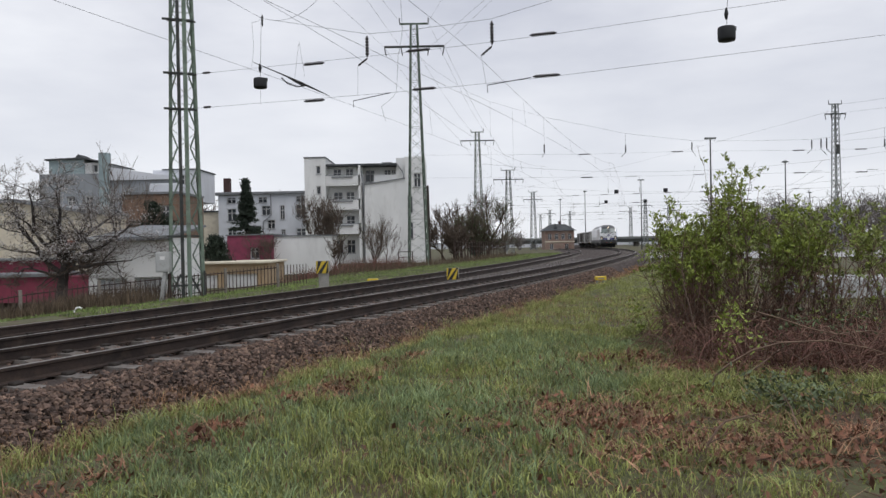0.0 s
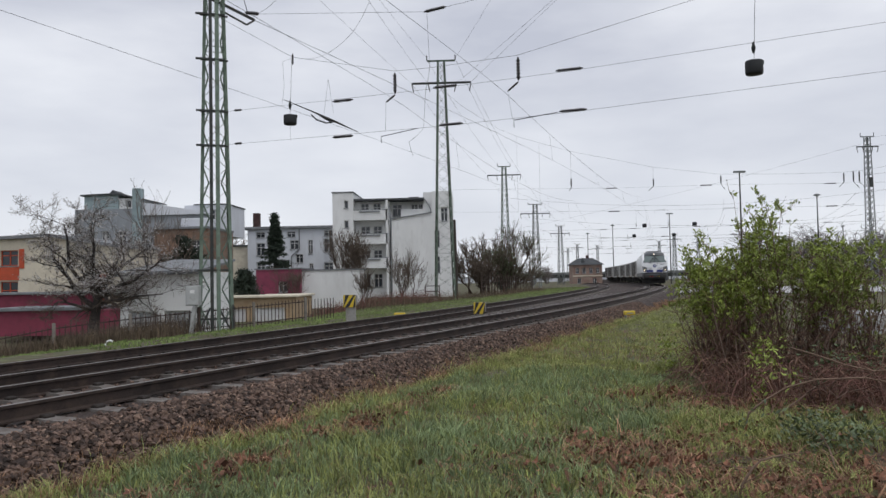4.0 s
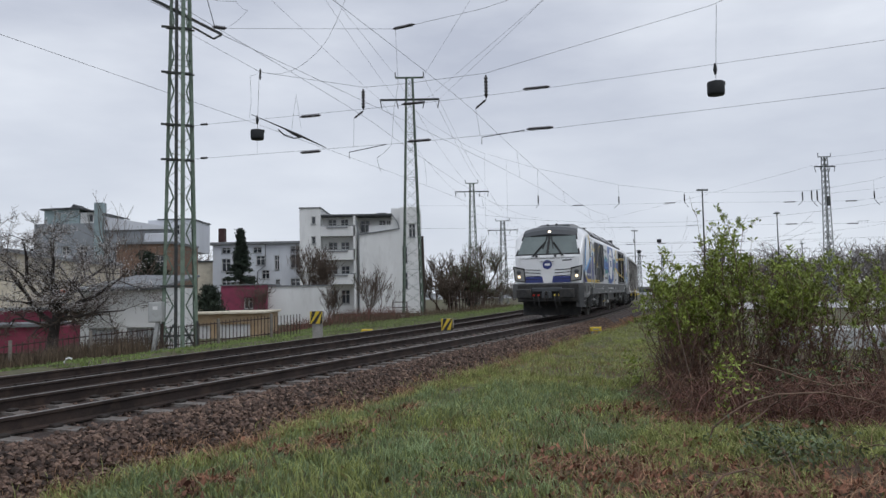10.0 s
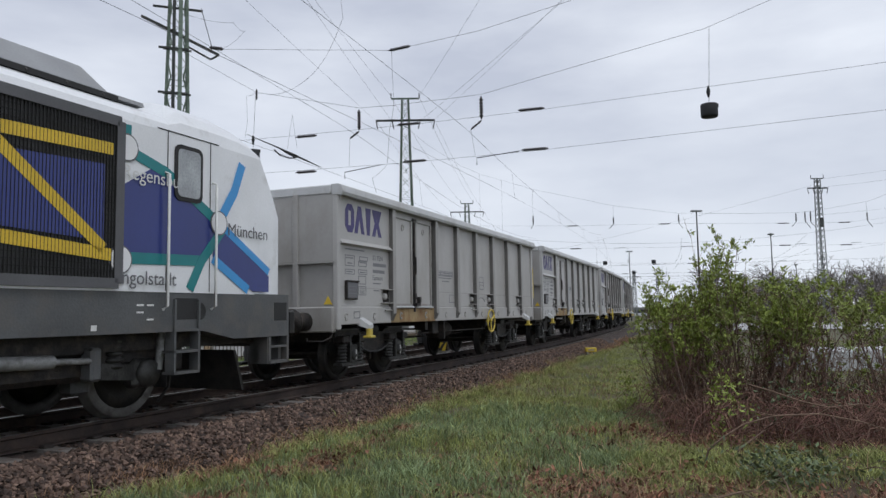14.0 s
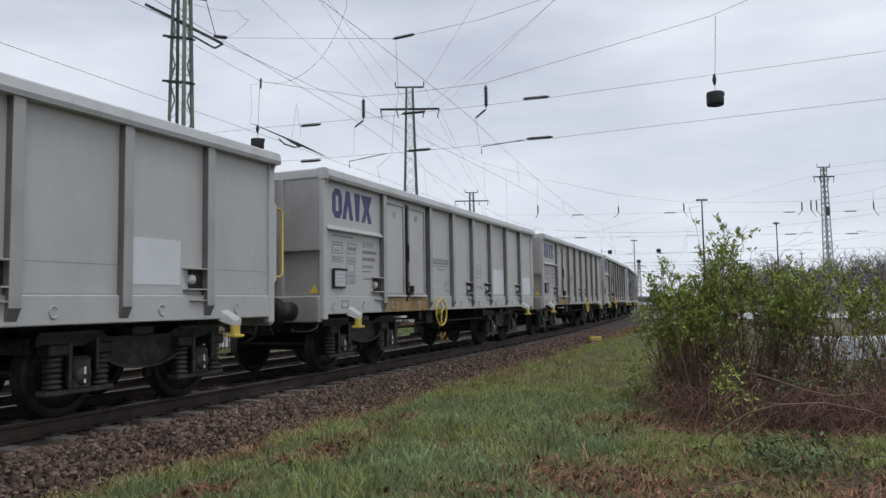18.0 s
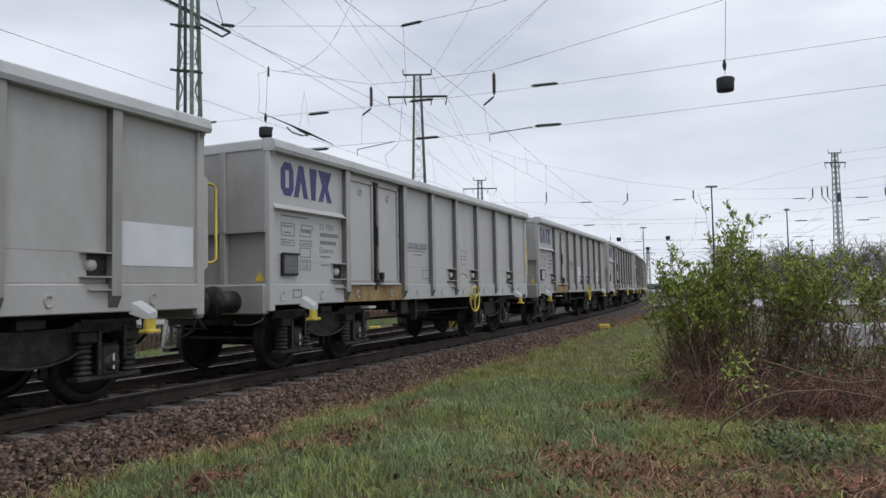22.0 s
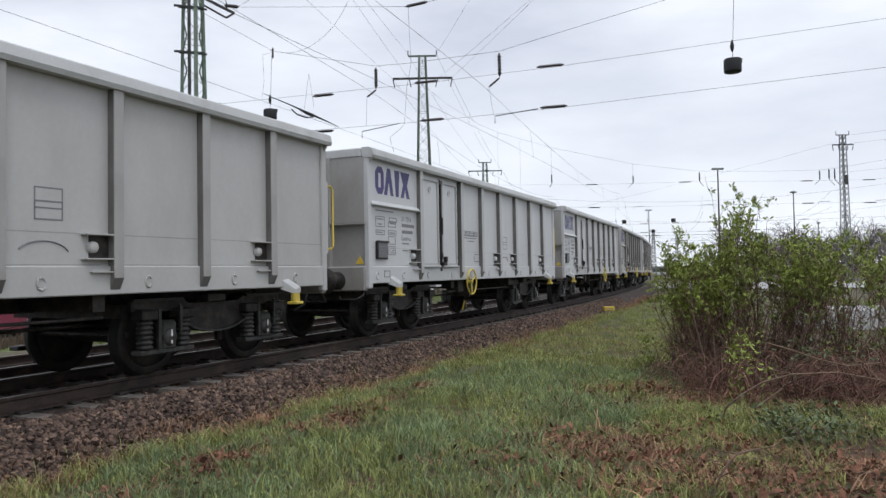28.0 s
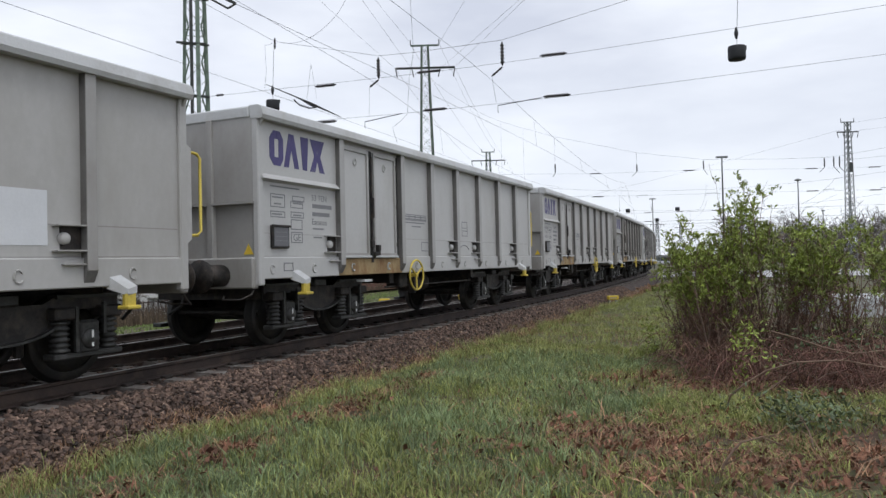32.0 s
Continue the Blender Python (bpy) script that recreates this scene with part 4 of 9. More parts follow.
    # side: livery films, from the front to the rear
    L = [("livery_area", [(0.72, 1.5), (0.95, 1.86), (3.28, 2.78), (3.85, 2.76), (3.85, 1.64), (1.7, 1.5)], deep_blue, 0.000),
         ("livery_stripe", strip([(0.93, 1.86), (3.28, 2.84)], 0.15), light_blue, 0.004),
         ("livery_stripe", strip([(0.9, 1.95), (1.15, 2.7), (1.42, 3.34)], 0.15), light_blue, 0.004),
         ("livery_stripe", [(0.98, 1.72), (1.12, 1.8), (1.6, 1.62), (5.3, 1.62), (5.3, 1.5), (1.55, 1.5)], yellow_film, 0.008),
         ("livery_stripe", strip([(2.02, 3.5), (2.32, 3.3), (2.5, 3.0)], 0.13), yellow_film, 0.004),
         ("livery_stripe", strip([(2.92, 3.1), (3.28, 2.87), (3.86, 2.4)], 0.13), yellow_film, 0.006),
         ("livery_stripe", strip([(3.28, 2.93), (3.86, 2.93)], 0.13), yellow_film, 0.005),
         ("livery_area", [(6.86, 2.86), (8.9, 2.6), (9.4, 2.4), (9.2, 2.06), (7.3, 2.0), (6.86, 2.0)], mid_blue, 0.000),
         ("livery_stripe", strip([(6.86, 2.84), (7.24, 2.81)], 0.15), yellow_film, 0.004),
         ("livery_stripe", strip([(6.86, 2.06), (7.22, 2.03)], 0.15), yellow_film, 0.004),
         ("livery_stripe", strip([(7.3, 2.8), (8.4, 2.66), (9.3, 2.52)], 0.2), teal, 0.004),
         ("livery_stripe", strip([(7.3, 2.02), (8.6, 2.12), (9.3, 2.16)], 0.18), teal, 0.004),
         ("livery_stripe", strip([(8.26, 2.08), (8.78, 1.5)], 0.14), teal, 0.005),
         ("livery_line", strip([(8.35, 2.7), (7.75, 2.56), (7.8, 2.62), (7.4, 2.58), (7.55, 2.36), (7.42, 2.28), (7.7, 2.2), (8.1, 2.3), (8.2, 2.22)], 0.035), light_blue, 0.007),
         ("livery_area", [(10.8, 2.72), (12.3, 2.84), (12.1, 2.42), (11.6, 2.1), (10.9, 2.3)], teal, 0.000),
         ("livery_area", [(11.0, 2.52), (12.0, 2.62), (13.5, 2.7), (13.5, 2.14), (12.05, 2.36), (11.0, 2.36)], mid_blue, 0.003),
         ("livery_stripe", strip([(12.85, 3.36), (12.62, 3.2), (12.29, 2.78), (11.55, 1.76), (11.4, 1.5)], 0.14), yellow_film, 0.008),
         ("livery_stripe", strip([(12.3, 2.8), (13.5, 2.86)], 0.13), yellow_film, 0.008),
         ("livery_stripe", strip([(12.05, 2.34), (13.5, 2.08)], 0.13), yellow_film, 0.008),
         ("livery_area", [(16.63, 1.86), (16.63, 2.6), (17.2, 2.95), (17.5, 2.85), (18.2, 2.3), (18.0, 1.9)], deep_blue, 0.000),
         ("livery_stripe", strip([(16.7, 3.3), (16.72, 3.02), (17.3, 2.86), (18.2, 2.36)], 0.13), teal, 0.004),
         ("livery_stripe", strip([(16.6, 1.82), (17.95, 1.86)], 0.13), teal, 0.004),
         ("livery_stripe", strip([(18.3, 2.3), (17.9, 1.86), (17.7, 1.5)], 0.13), teal, 0.005),
         ("livery_area", [(18.15, 2.3), (18.3, 2.3), (19.25, 1.72), (19.25, 1.5), (18.9, 1.5), (18.1, 1.92)], deep_blue, 0.003),
         ("livery_stripe", strip([(18.66, 3.2), (18.5, 2.8), (18.2, 2.36)], 0.14), light_blue, 0.006),
         ("livery_stripe", strip([(18.24, 2.34), (19.25, 1.78)], 0.1), light_blue, 0.006),
         ("livery_stripe", strip([(18.1, 1.9), (18.8, 1.52)], 0.12), light_blue, 0.006)]
    for name, out, mat, dx in L:
        film(name, out, X + dx, mat, lo)
    gear = []
    for k in range(48):
        a = 2 * math.pi * k / 48
        r = (1.28 if k % 6 in (0, 1, 2) else 1.06) * (1 + 0.05 * math.sin(3 * a))
        gear.append((9.87 + r * math.cos(a) * 1.12, min(3.36, max(1.5, 2.5 + r * math.sin(a)))))
    halo = [(9.87 + (y - 9.87) * 1.035, min(3.37, max(1.495, 2.5 + (z - 2.5) * 1.035))) for y, z in gear]
    film("emblem_edge", halo, X + 0.0085, light_blue, lo, "thin light blue edge")
    film("gear_emblem", gear, X + 0.01, mid_blue, lo, "large blue cogwheel emblem")
    film("white_disc", disc(9.87, 2.5, 0.78, 36, 1.02), X + 0.014, white_film, lo)
    for y, w in ((9.55, 0.17), (9.8, 0.2), (10.05, 0.16)):
        film("emblem_bar", [(y, 2.36), (y + w, 2.37), (y + w, 2.68), (y, 2.67)], X + 0.018, deep_blue, lo)
    film("swoosh", strip([(8.62, 2.5), (8.72, 2.8), (9.0, 2.95), (9.3, 2.96)], 0.1), X + 0.016, white_film, lo)
    film("swoosh", strip([(9.28, 2.94), (10.6, 2.86)], 0.07), X + 0.018, deep_blue, lo)
    film("swoosh", strip([(10.6, 2.86), (11.2, 2.8)], 0.05), X + 0.016, white_film, lo)
    film("swoosh", strip([(8.75, 1.98), (9.3, 1.96)], 0.06), X + 0.016, white_film, lo)
    # grilles
    def grille(y0, y1, y_mid, name):
        gr = part(name, Shape().box(X - 0.02, X + 0.012, y0, y1, 1.54, 3.3), grille_dark, lo, "black air grille")
        fr = Shape()
        for a, b in (((y0, 1.54), (y1, 1.54)), ((y1, 1.54), (y1, 3.3)), ((y1, 3.3), (y0, 3.3)), ((y0, 3.3), (y0, 1.54))):
            fr.beam((X + 0.02, *a), (X + 0.02, *b), 0.11, 0.036, up=(1, 0, 0))
        part("grille_frame", fr, frame_rim, gr, "dark grey grille frame")
        part("grille_divider", Shape().beam((X + 0.022, y_mid, 1.6), (X + 0.022, y_mid, 3.24), 0.05, 0.036, up=(1, 0, 0)), letter_white, gr, "pale upright bar")
        slat = Shape()
        z = 1.6
        while z < 3.26:
            slat.box(X + 0.012, X + 0.02, y0 + 0.04, y1 - 0.04, z, z + 0.012)
            z += 0.066
        part("grille_slats", slat, seam_dark, gr)
        return gr
    def cut_grille(pts, name):
        gr = film(name, pts, X + 0.002, grille_dark, lo, "black air grille in a rounded frame", 0.008)
        fr = Shape().tube([(X + 0.01, y, z) for y, z in pts + pts[:1]], 0.026, 6, False)
        part("grille_frame", fr, front_grey, gr)
        for z in (1.9, 2.24, 2.58, 2.92):
            cross = []
            for (ya, za), (yb, zb) in zip(pts, pts[1:] + pts[:1]):
                if (za - z) * (zb - z) < 0:
                    cross.append(ya + (yb - ya) * (z - za) / (zb - za))
            if len(cross) == 2:
                part("grille_slat", Shape().box(X + 0.01, X + 0.016, min(cross) + 0.03, max(cross) - 0.03, z, z + 0.014), seam_dark, gr)
        return gr
    film("livery_stripe", strip([(5.3, 3.3), (4.64, 2.4)], 0.24), X + 0.0035, deep_blue, lo)
    film("livery_stripe", strip([(4.64, 2.4), (4.0, 1.52)], 0.24), X + 0.0035, letter_grey, lo)
    film("livery_stripe", strip([(5.44, 3.3), (6.8, 1.66)], 0.24), X + 0.0035, mid_blue, lo)
    film("livery_stripe", strip([(5.5, 3.22), (5.74, 2.94)], 0.25), X + 0.0065, yellow_film, lo)
    film("livery_stripe", strip([(5.22, 3.2), (5.0, 2.88)], 0.25), X + 0.0065, yellow_film, lo)
    film("livery_stripe", strip([(4.5, 2.2), (4.72, 2.5)], 0.25), X + 0.0065, yellow_film, lo)
    film("livery_stripe", strip([(6.58, 1.92), (6.9, 1.86)], 0.2), X + 0.0065, yellow_film, lo)
    cut_grille([(3.88, 3.24), (3.94, 3.3), (5.02, 3.3), (5.08, 3.24), (4.06, 1.86), (3.98, 1.84), (3.88, 1.9)], "outer_grille")
    cut_grille([(6.86, 3.24), (6.8, 3.3), (5.68, 3.3), (5.62, 3.24), (6.7, 1.88), (6.8, 1.86), (6.86, 1.94)], "outer_grille")
    cut_grille([(5.31, 3.1), (5.27, 3.14), (4.72, 2.36), (4.76, 2.3), (5.27, 2.26), (5.31, 2.3)], "inner_grille")
    cut_grille([(5.31, 2.12), (5.27, 2.16), (4.64, 2.2), (4.3, 1.66), (4.34, 1.56), (5.25, 1.56), (5.31, 1.62)], "inner_grille")
    cut_grille([(5.42, 3.1), (5.46, 3.14), (6.56, 1.74), (6.56, 1.6), (6.48, 1.56), (5.48, 1.56), (5.42, 1.62)], "inner_grille")
    g2 = grille(13.58, 16.6, 15.1, "rear_grille")
    film("grille_area", [(13.6, 2.7), (16.4, 2.8), (16.4, 1.98), (13.6, 2.1)], X + 0.0215, deep_blue, g2)
    rib = Shape()
    for i in range(74):
        y = 13.62 + i * 0.04
        rib.box(X + 0.012, X + 0.03, y, y + 0.006, 1.58, 3.26)
    for a, b, w in (((13.6, 2.9), (16.5, 2.98), 0.13), ((13.6, 2.06), (16.5, 1.84), 0.13), ((15.12, 2.86), (16.4, 1.9), 0.13)):
        film("grille_stripe", strip([a, b], w), X + 0.0255, yellow_film, g2)
    part("grille_ribs", rib, seam_dark, g2)
    # doors, windows, handrails, circles and place names
    for y0, flip in ((2.24, 0), (17.25, 1)):
        def round_box(a0, a1, b0, b1, r):
            return [(cy + r * math.cos(q), cz + r * math.sin(q)) for cy, cz, q0 in ((a1 - r, b1 - r, 0), (a0 + r, b1 - r, 1.571), (a0 + r, b0 + r, 3.142), (a1 - r, b0 + r, 4.712)) for q in (q0, q0 + 0.52, q0 + 1.05, q0 + 1.571)]
        win = film("cab_window", round_box(y0 + 0.17, y0 + 0.64, 2.56, 3.24, 0.09), X + 0.004, seam_dark, lo, "black-framed cab door window", 0.016)
        film("pane", round_box(y0 + 0.215, y0 + 0.595, 2.61, 3.19, 0.06), X + 0.02, side_glass, win, "", 0.004)
        for y in (y0 + 0.03, y0 + 0.84):
            part("handrail", Shape().tube([(X, y, 2.86), (X + 0.07, y, 2.84), (X + 0.07, y, 1.3), (X, y, 1.26)], 0.017, 8), letter_white, lo, "white vertical handrail")
        part("door_seam", Shape().box(X, X + 0.0015, y0 + 0.06, y0 + 0.075, 1.48, 3.36).box(X, X + 0.0015, y0 + 0.79, y0 + 0.805, 1.48, 3.36).box(X, X + 0.0015, y0 - 0.1, y0 + 0.95, 3.36, 3.375), seam_dark, lo)
        la = Shape().box(1.36, 1.5, y0 + 0.2, y0 + 0.23, 0.5, 1.38).box(1.36, 1.5, y0 + 0.6, y0 + 0.63, 0.5, 1.38)
        for z in (0.5, 0.75, 1.0):
            la.box(1.32, 1.5, y0 + 0.2, y0 + 0.63, z, z + 0.03)
        part("ladder", la, loco_grey, lo, "dark steel cab ladder")
        part("step_recess", Shape().box(1.46, 1.474, y0 + 0.22, y0 + 0.62, 1.14, 1.4, 0.01), seam_dark, lo)
    part("nose_seam", Shape().box(X, X + 0.006, 1.2, 1.215, 1.5, 3.3), seam_dark, lo)
    for y, z, r in ((0.99, 1.86, 0.15), (3.28, 2.88, 0.14), (7.24, 2.81, 0.13), (7.22, 2.04, 0.13), (12.29, 2.78, 0.14), (11.55, 1.76, 0.14),
                    (16.7, 3.04, 0.14), (16.64, 1.8, 0.14), (18.2, 2.36, 0.14)):
        ring = film("route_dot", disc(y, z, r + 0.018), X + 0.0135, letter_grey, lo)
        film("dot_face", disc(y, z, r), X + 0.018, white_film, ring)
    for words, y, z, size, mat in (("Bremerhaven", 1.22, 1.76, 0.23, letter_white), ("Hamburg", 3.04, 3.05, 0.26, letter_grey),
                                   ("Wittenberge", 6.95, 3.02, 0.235, letter_grey), ("Braunschweig", 7.18, 1.68, 0.23, letter_grey),
                                   ("Berlin", 11.62, 3.0, 0.2, letter_grey), ("Leipzig", 11.75, 1.66, 0.2, letter_grey),
                                   ("Regensburg", 16.64, 2.7, 0.22, letter_white), ("Ingolstadt", 16.6, 1.54, 0.22, letter_grey),
                                   ("M\u00fcnchen", 18.36, 2.22, 0.23, letter_grey)):
        writing(words, size, mat, lo, on_side(y, z, X + 0.019), "place_name")
    writing("160 D", 0.17, letter_white, lo, on_side(6.0, 1.2, 1.476), "inscription")
    ins = Shape()
    for y0, y1, z in ((6.5, 7.2, 1.2), (6.5, 7.2, 1.32), (8.85, 9.35, 1.22), (9.55, 10.8, 1.22), (11.0, 11.3, 1.22), (12.0, 12.4, 1.22),
                      (1.3, 1.5, 1.0), (1.62, 1.85, 1.0), (4.5, 4.8, 1.22), (5.3, 5.6, 1.22), (16.9, 17.0, 1.3), (16.9, 17.0, 1.22), (17.05, 17.15, 1.3), (17.05, 17.15, 1.14)):
        ins.box(1.47, 1.4755, y0, y1, z, z + (0.06 if y0 in (8.85, 9.55) else 0.02))
    for y in (2.05, 2.9, 5.0, 7.6, 9.4, 9.6, 9.85, 11.2, 13.0, 14.5, 16.3):
        ins.box(1.47, 1.4755, y, y + 0.07, 1.04, 1.1)
    tagged(part("inscription_mark", ins, letter_white, lo), kind="stuff")
    for y in (1.72, 7.1, 9.42, 11.6, 13.4, 17.9):
        part("jacking_hole", Shape().turned([(0.0, 0.003), (0.085, 0.003), (0.1, 0.006), (0.11, 0.0)], 16, "x"), seam_dark, lo, m=Matrix.Translation((1.472, y, 1.24)))
    # bogies
    for yc in (4.72, 16.0):
        bo = part("bogie", Shape().box(0.95, 1.12, yc - 1.9, yc + 1.9, 0.62, 0.86, 0.05).box(-1.12, -0.95, yc - 1.9, yc + 1.9, 0.62, 0.86, 0.05).box(-1, 1, yc - 0.4, yc + 0.4, 0.5, 0.85, 0.05), iron_dark, lo)
        part("frame_arch", Shape().box(1.0, 1.16, yc - 0.55, yc + 0.55, 0.5, 0.8, 0.06).box(1.0, 1.14, yc - 2.0, yc - 1.75, 0.5, 0.9, 0.04).box(1.0, 1.14, yc + 1.75, yc + 2.0, 0.5, 0.9, 0.04), iron_dark, bo)
        yd = part("yaw_damper", Shape().tube([(1.27, yc - 0.62, 0.76), (1.27, yc + 0.02, 0.74)], 0.07, 12).tube([(1.27, yc + 0.02, 0.74), (1.27, yc + 0.5, 0.72)], 0.035, 8), damper_grey, bo, "grey horizontal yaw damper")
        part("damper_bracket", Shape().box(1.16, 1.34, yc - 0.78, yc - 0.6, 0.62, 1.0, 0.03).box(1.12, 1.32, yc + 0.46, yc + 0.6, 0.5, 0.86, 0.03), loco_grey, yd)
        for dy in (-1.35, 1.35):
            sg = 1 if dy > 0 else -1
            part("axle_box", Shape().box(0.98, 1.2, yc + dy - 0.2, yc + dy + 0.2, 0.36, 0.7, 0.05).turned([(0.0, 1.26), (0.14, 1.26), (0.17, 1.2), (0.17, 1.1)], 16, "x", (0, yc + dy, 0.53)), axle_grey, bo)
            part("link_arm", Shape().beam((1.1, yc + dy, 0.53), (1.1, yc + dy - sg * 0.75, 0.6), 0.14, 0.18), axle_grey, bo)
            part("spring", coil(1.08, yc + dy - sg * 0.42, 0.6, 0.95, 0.13, 5), axle_grey, bo)
            part("spring", coil(1.08, yc + dy + sg * 0.3, 0.66, 0.95, 0.1, 5), axle_grey, bo)
            part("damper", Shape().tube([(1.24, yc + dy + sg * 0.16, 1.0), (1.24, yc + dy + sg * 0.12, 0.56)], 0.045, 8), damper_grey, bo)
            part("brake_unit", Shape().box(0.82, 1.06, yc + dy - sg * 0.78 - 0.12, yc + dy - sg * 0.78 + 0.12, 0.34, 0.62, 0.04), under_grey, bo)
            part("sand_pipe", Shape().tube([(0.86, yc + dy * 1.55, 0.9), (0.86, yc + dy * 1.5, 0.3), (0.8, yc + dy * 1.42, 0.12)], 0.025, 6), iron_dark, bo)
        for dy in (-1.35, 1.35):
            wheelset(lo, yc + dy, 0.55, "wheelset", loco_rim)
    # underfloor boxes and the tank
    part("battery_box", Shape().box(0.7, 1.34, 7.72, 8.42, 0.34, 0.98, 0.02), under_grey, lo, "grey battery box with warning signs")
    part("box_lid", Shape().box(1.34, 1.355, 7.78, 8.36, 0.42, 0.92, 0.01), under_grey, lo)
    part("side_box", Shape().box(0.8, 1.3, 7.42, 7.66, 0.36, 0.98, 0.02), under_grey, lo)
    for y in (7.46, 7.84, 8.24):
        part("warning_sign", Shape().add([(1.357, y, 0.58), (1.357, y + 0.08, 0.58), (1.357, y + 0.04, 0.65), (1.36, y, 0.58), (1.36, y + 0.08, 0.58), (1.36, y + 0.04, 0.65)],
                                         [(0, 1, 2), (3, 4, 5), (0, 1, 4, 3), (1, 2, 5, 4), (2, 0, 3, 5)]), warning, lo, "small yellow warning triangle")
    part("box_sticker", Shape().box(1.355, 1.359, 8.04, 8.11, 0.66, 0.73).box(1.355, 1.359, 8.05, 8.1, 0.52, 0.58), letter_white, lo, "white stickers")
    part("small_box", Shape().box(1.0, 1.36, 8.55, 8.78, 0.5, 0.92, 0.02).box(1.1, 1.3, 8.6, 8.74, 0.92, 1.0), loco_grey, lo)
    part("filler_box", Shape().box(1.1, 1.42, 8.98, 9.36, 0.72, 1.0, 0.02).box(1.2, 1.4, 9.42, 9.56, 0.78, 1.0, 0.02), loco_grey, lo)
    part("filler_label", Shape().box(1.36, 1.4, 9.08, 9.24, 0.5, 0.66, 0.005), letter_white, lo)
    part("fuel_tank", Shape().add([(x, y, z) for y in (9.3, 13.2) for x, z in ((-1.1, 0.5), (1.1, 0.5), (1.34, 0.66), (1.34, 0.98), (-1.34, 0.98), (-1.34, 0.66))],
                                  [(0, 1, 2, 3, 4, 5), (6, 7, 8, 9, 10, 11)] + [(i, (i + 1) % 6, (i + 1) % 6 + 6, i + 6) for i in range(6)]), under_grey, lo, "long grey underfloor fuel tank")
    part("pipe_stub", Shape().tube([(1.36, 12.2, 0.95), (1.38, 12.3, 0.8), (1.36, 12.5, 0.78)], 0.05, 8).box(1.3, 1.4, 12.6, 12.8, 0.8, 1.0, 0.02), iron_dark, lo)
    part("floor_pan", Shape().box(-1.2, 1.2, 0.7, 19.3, 0.8, 0.99), iron_dark, lo)
    return lo


loco = build_locomotive()


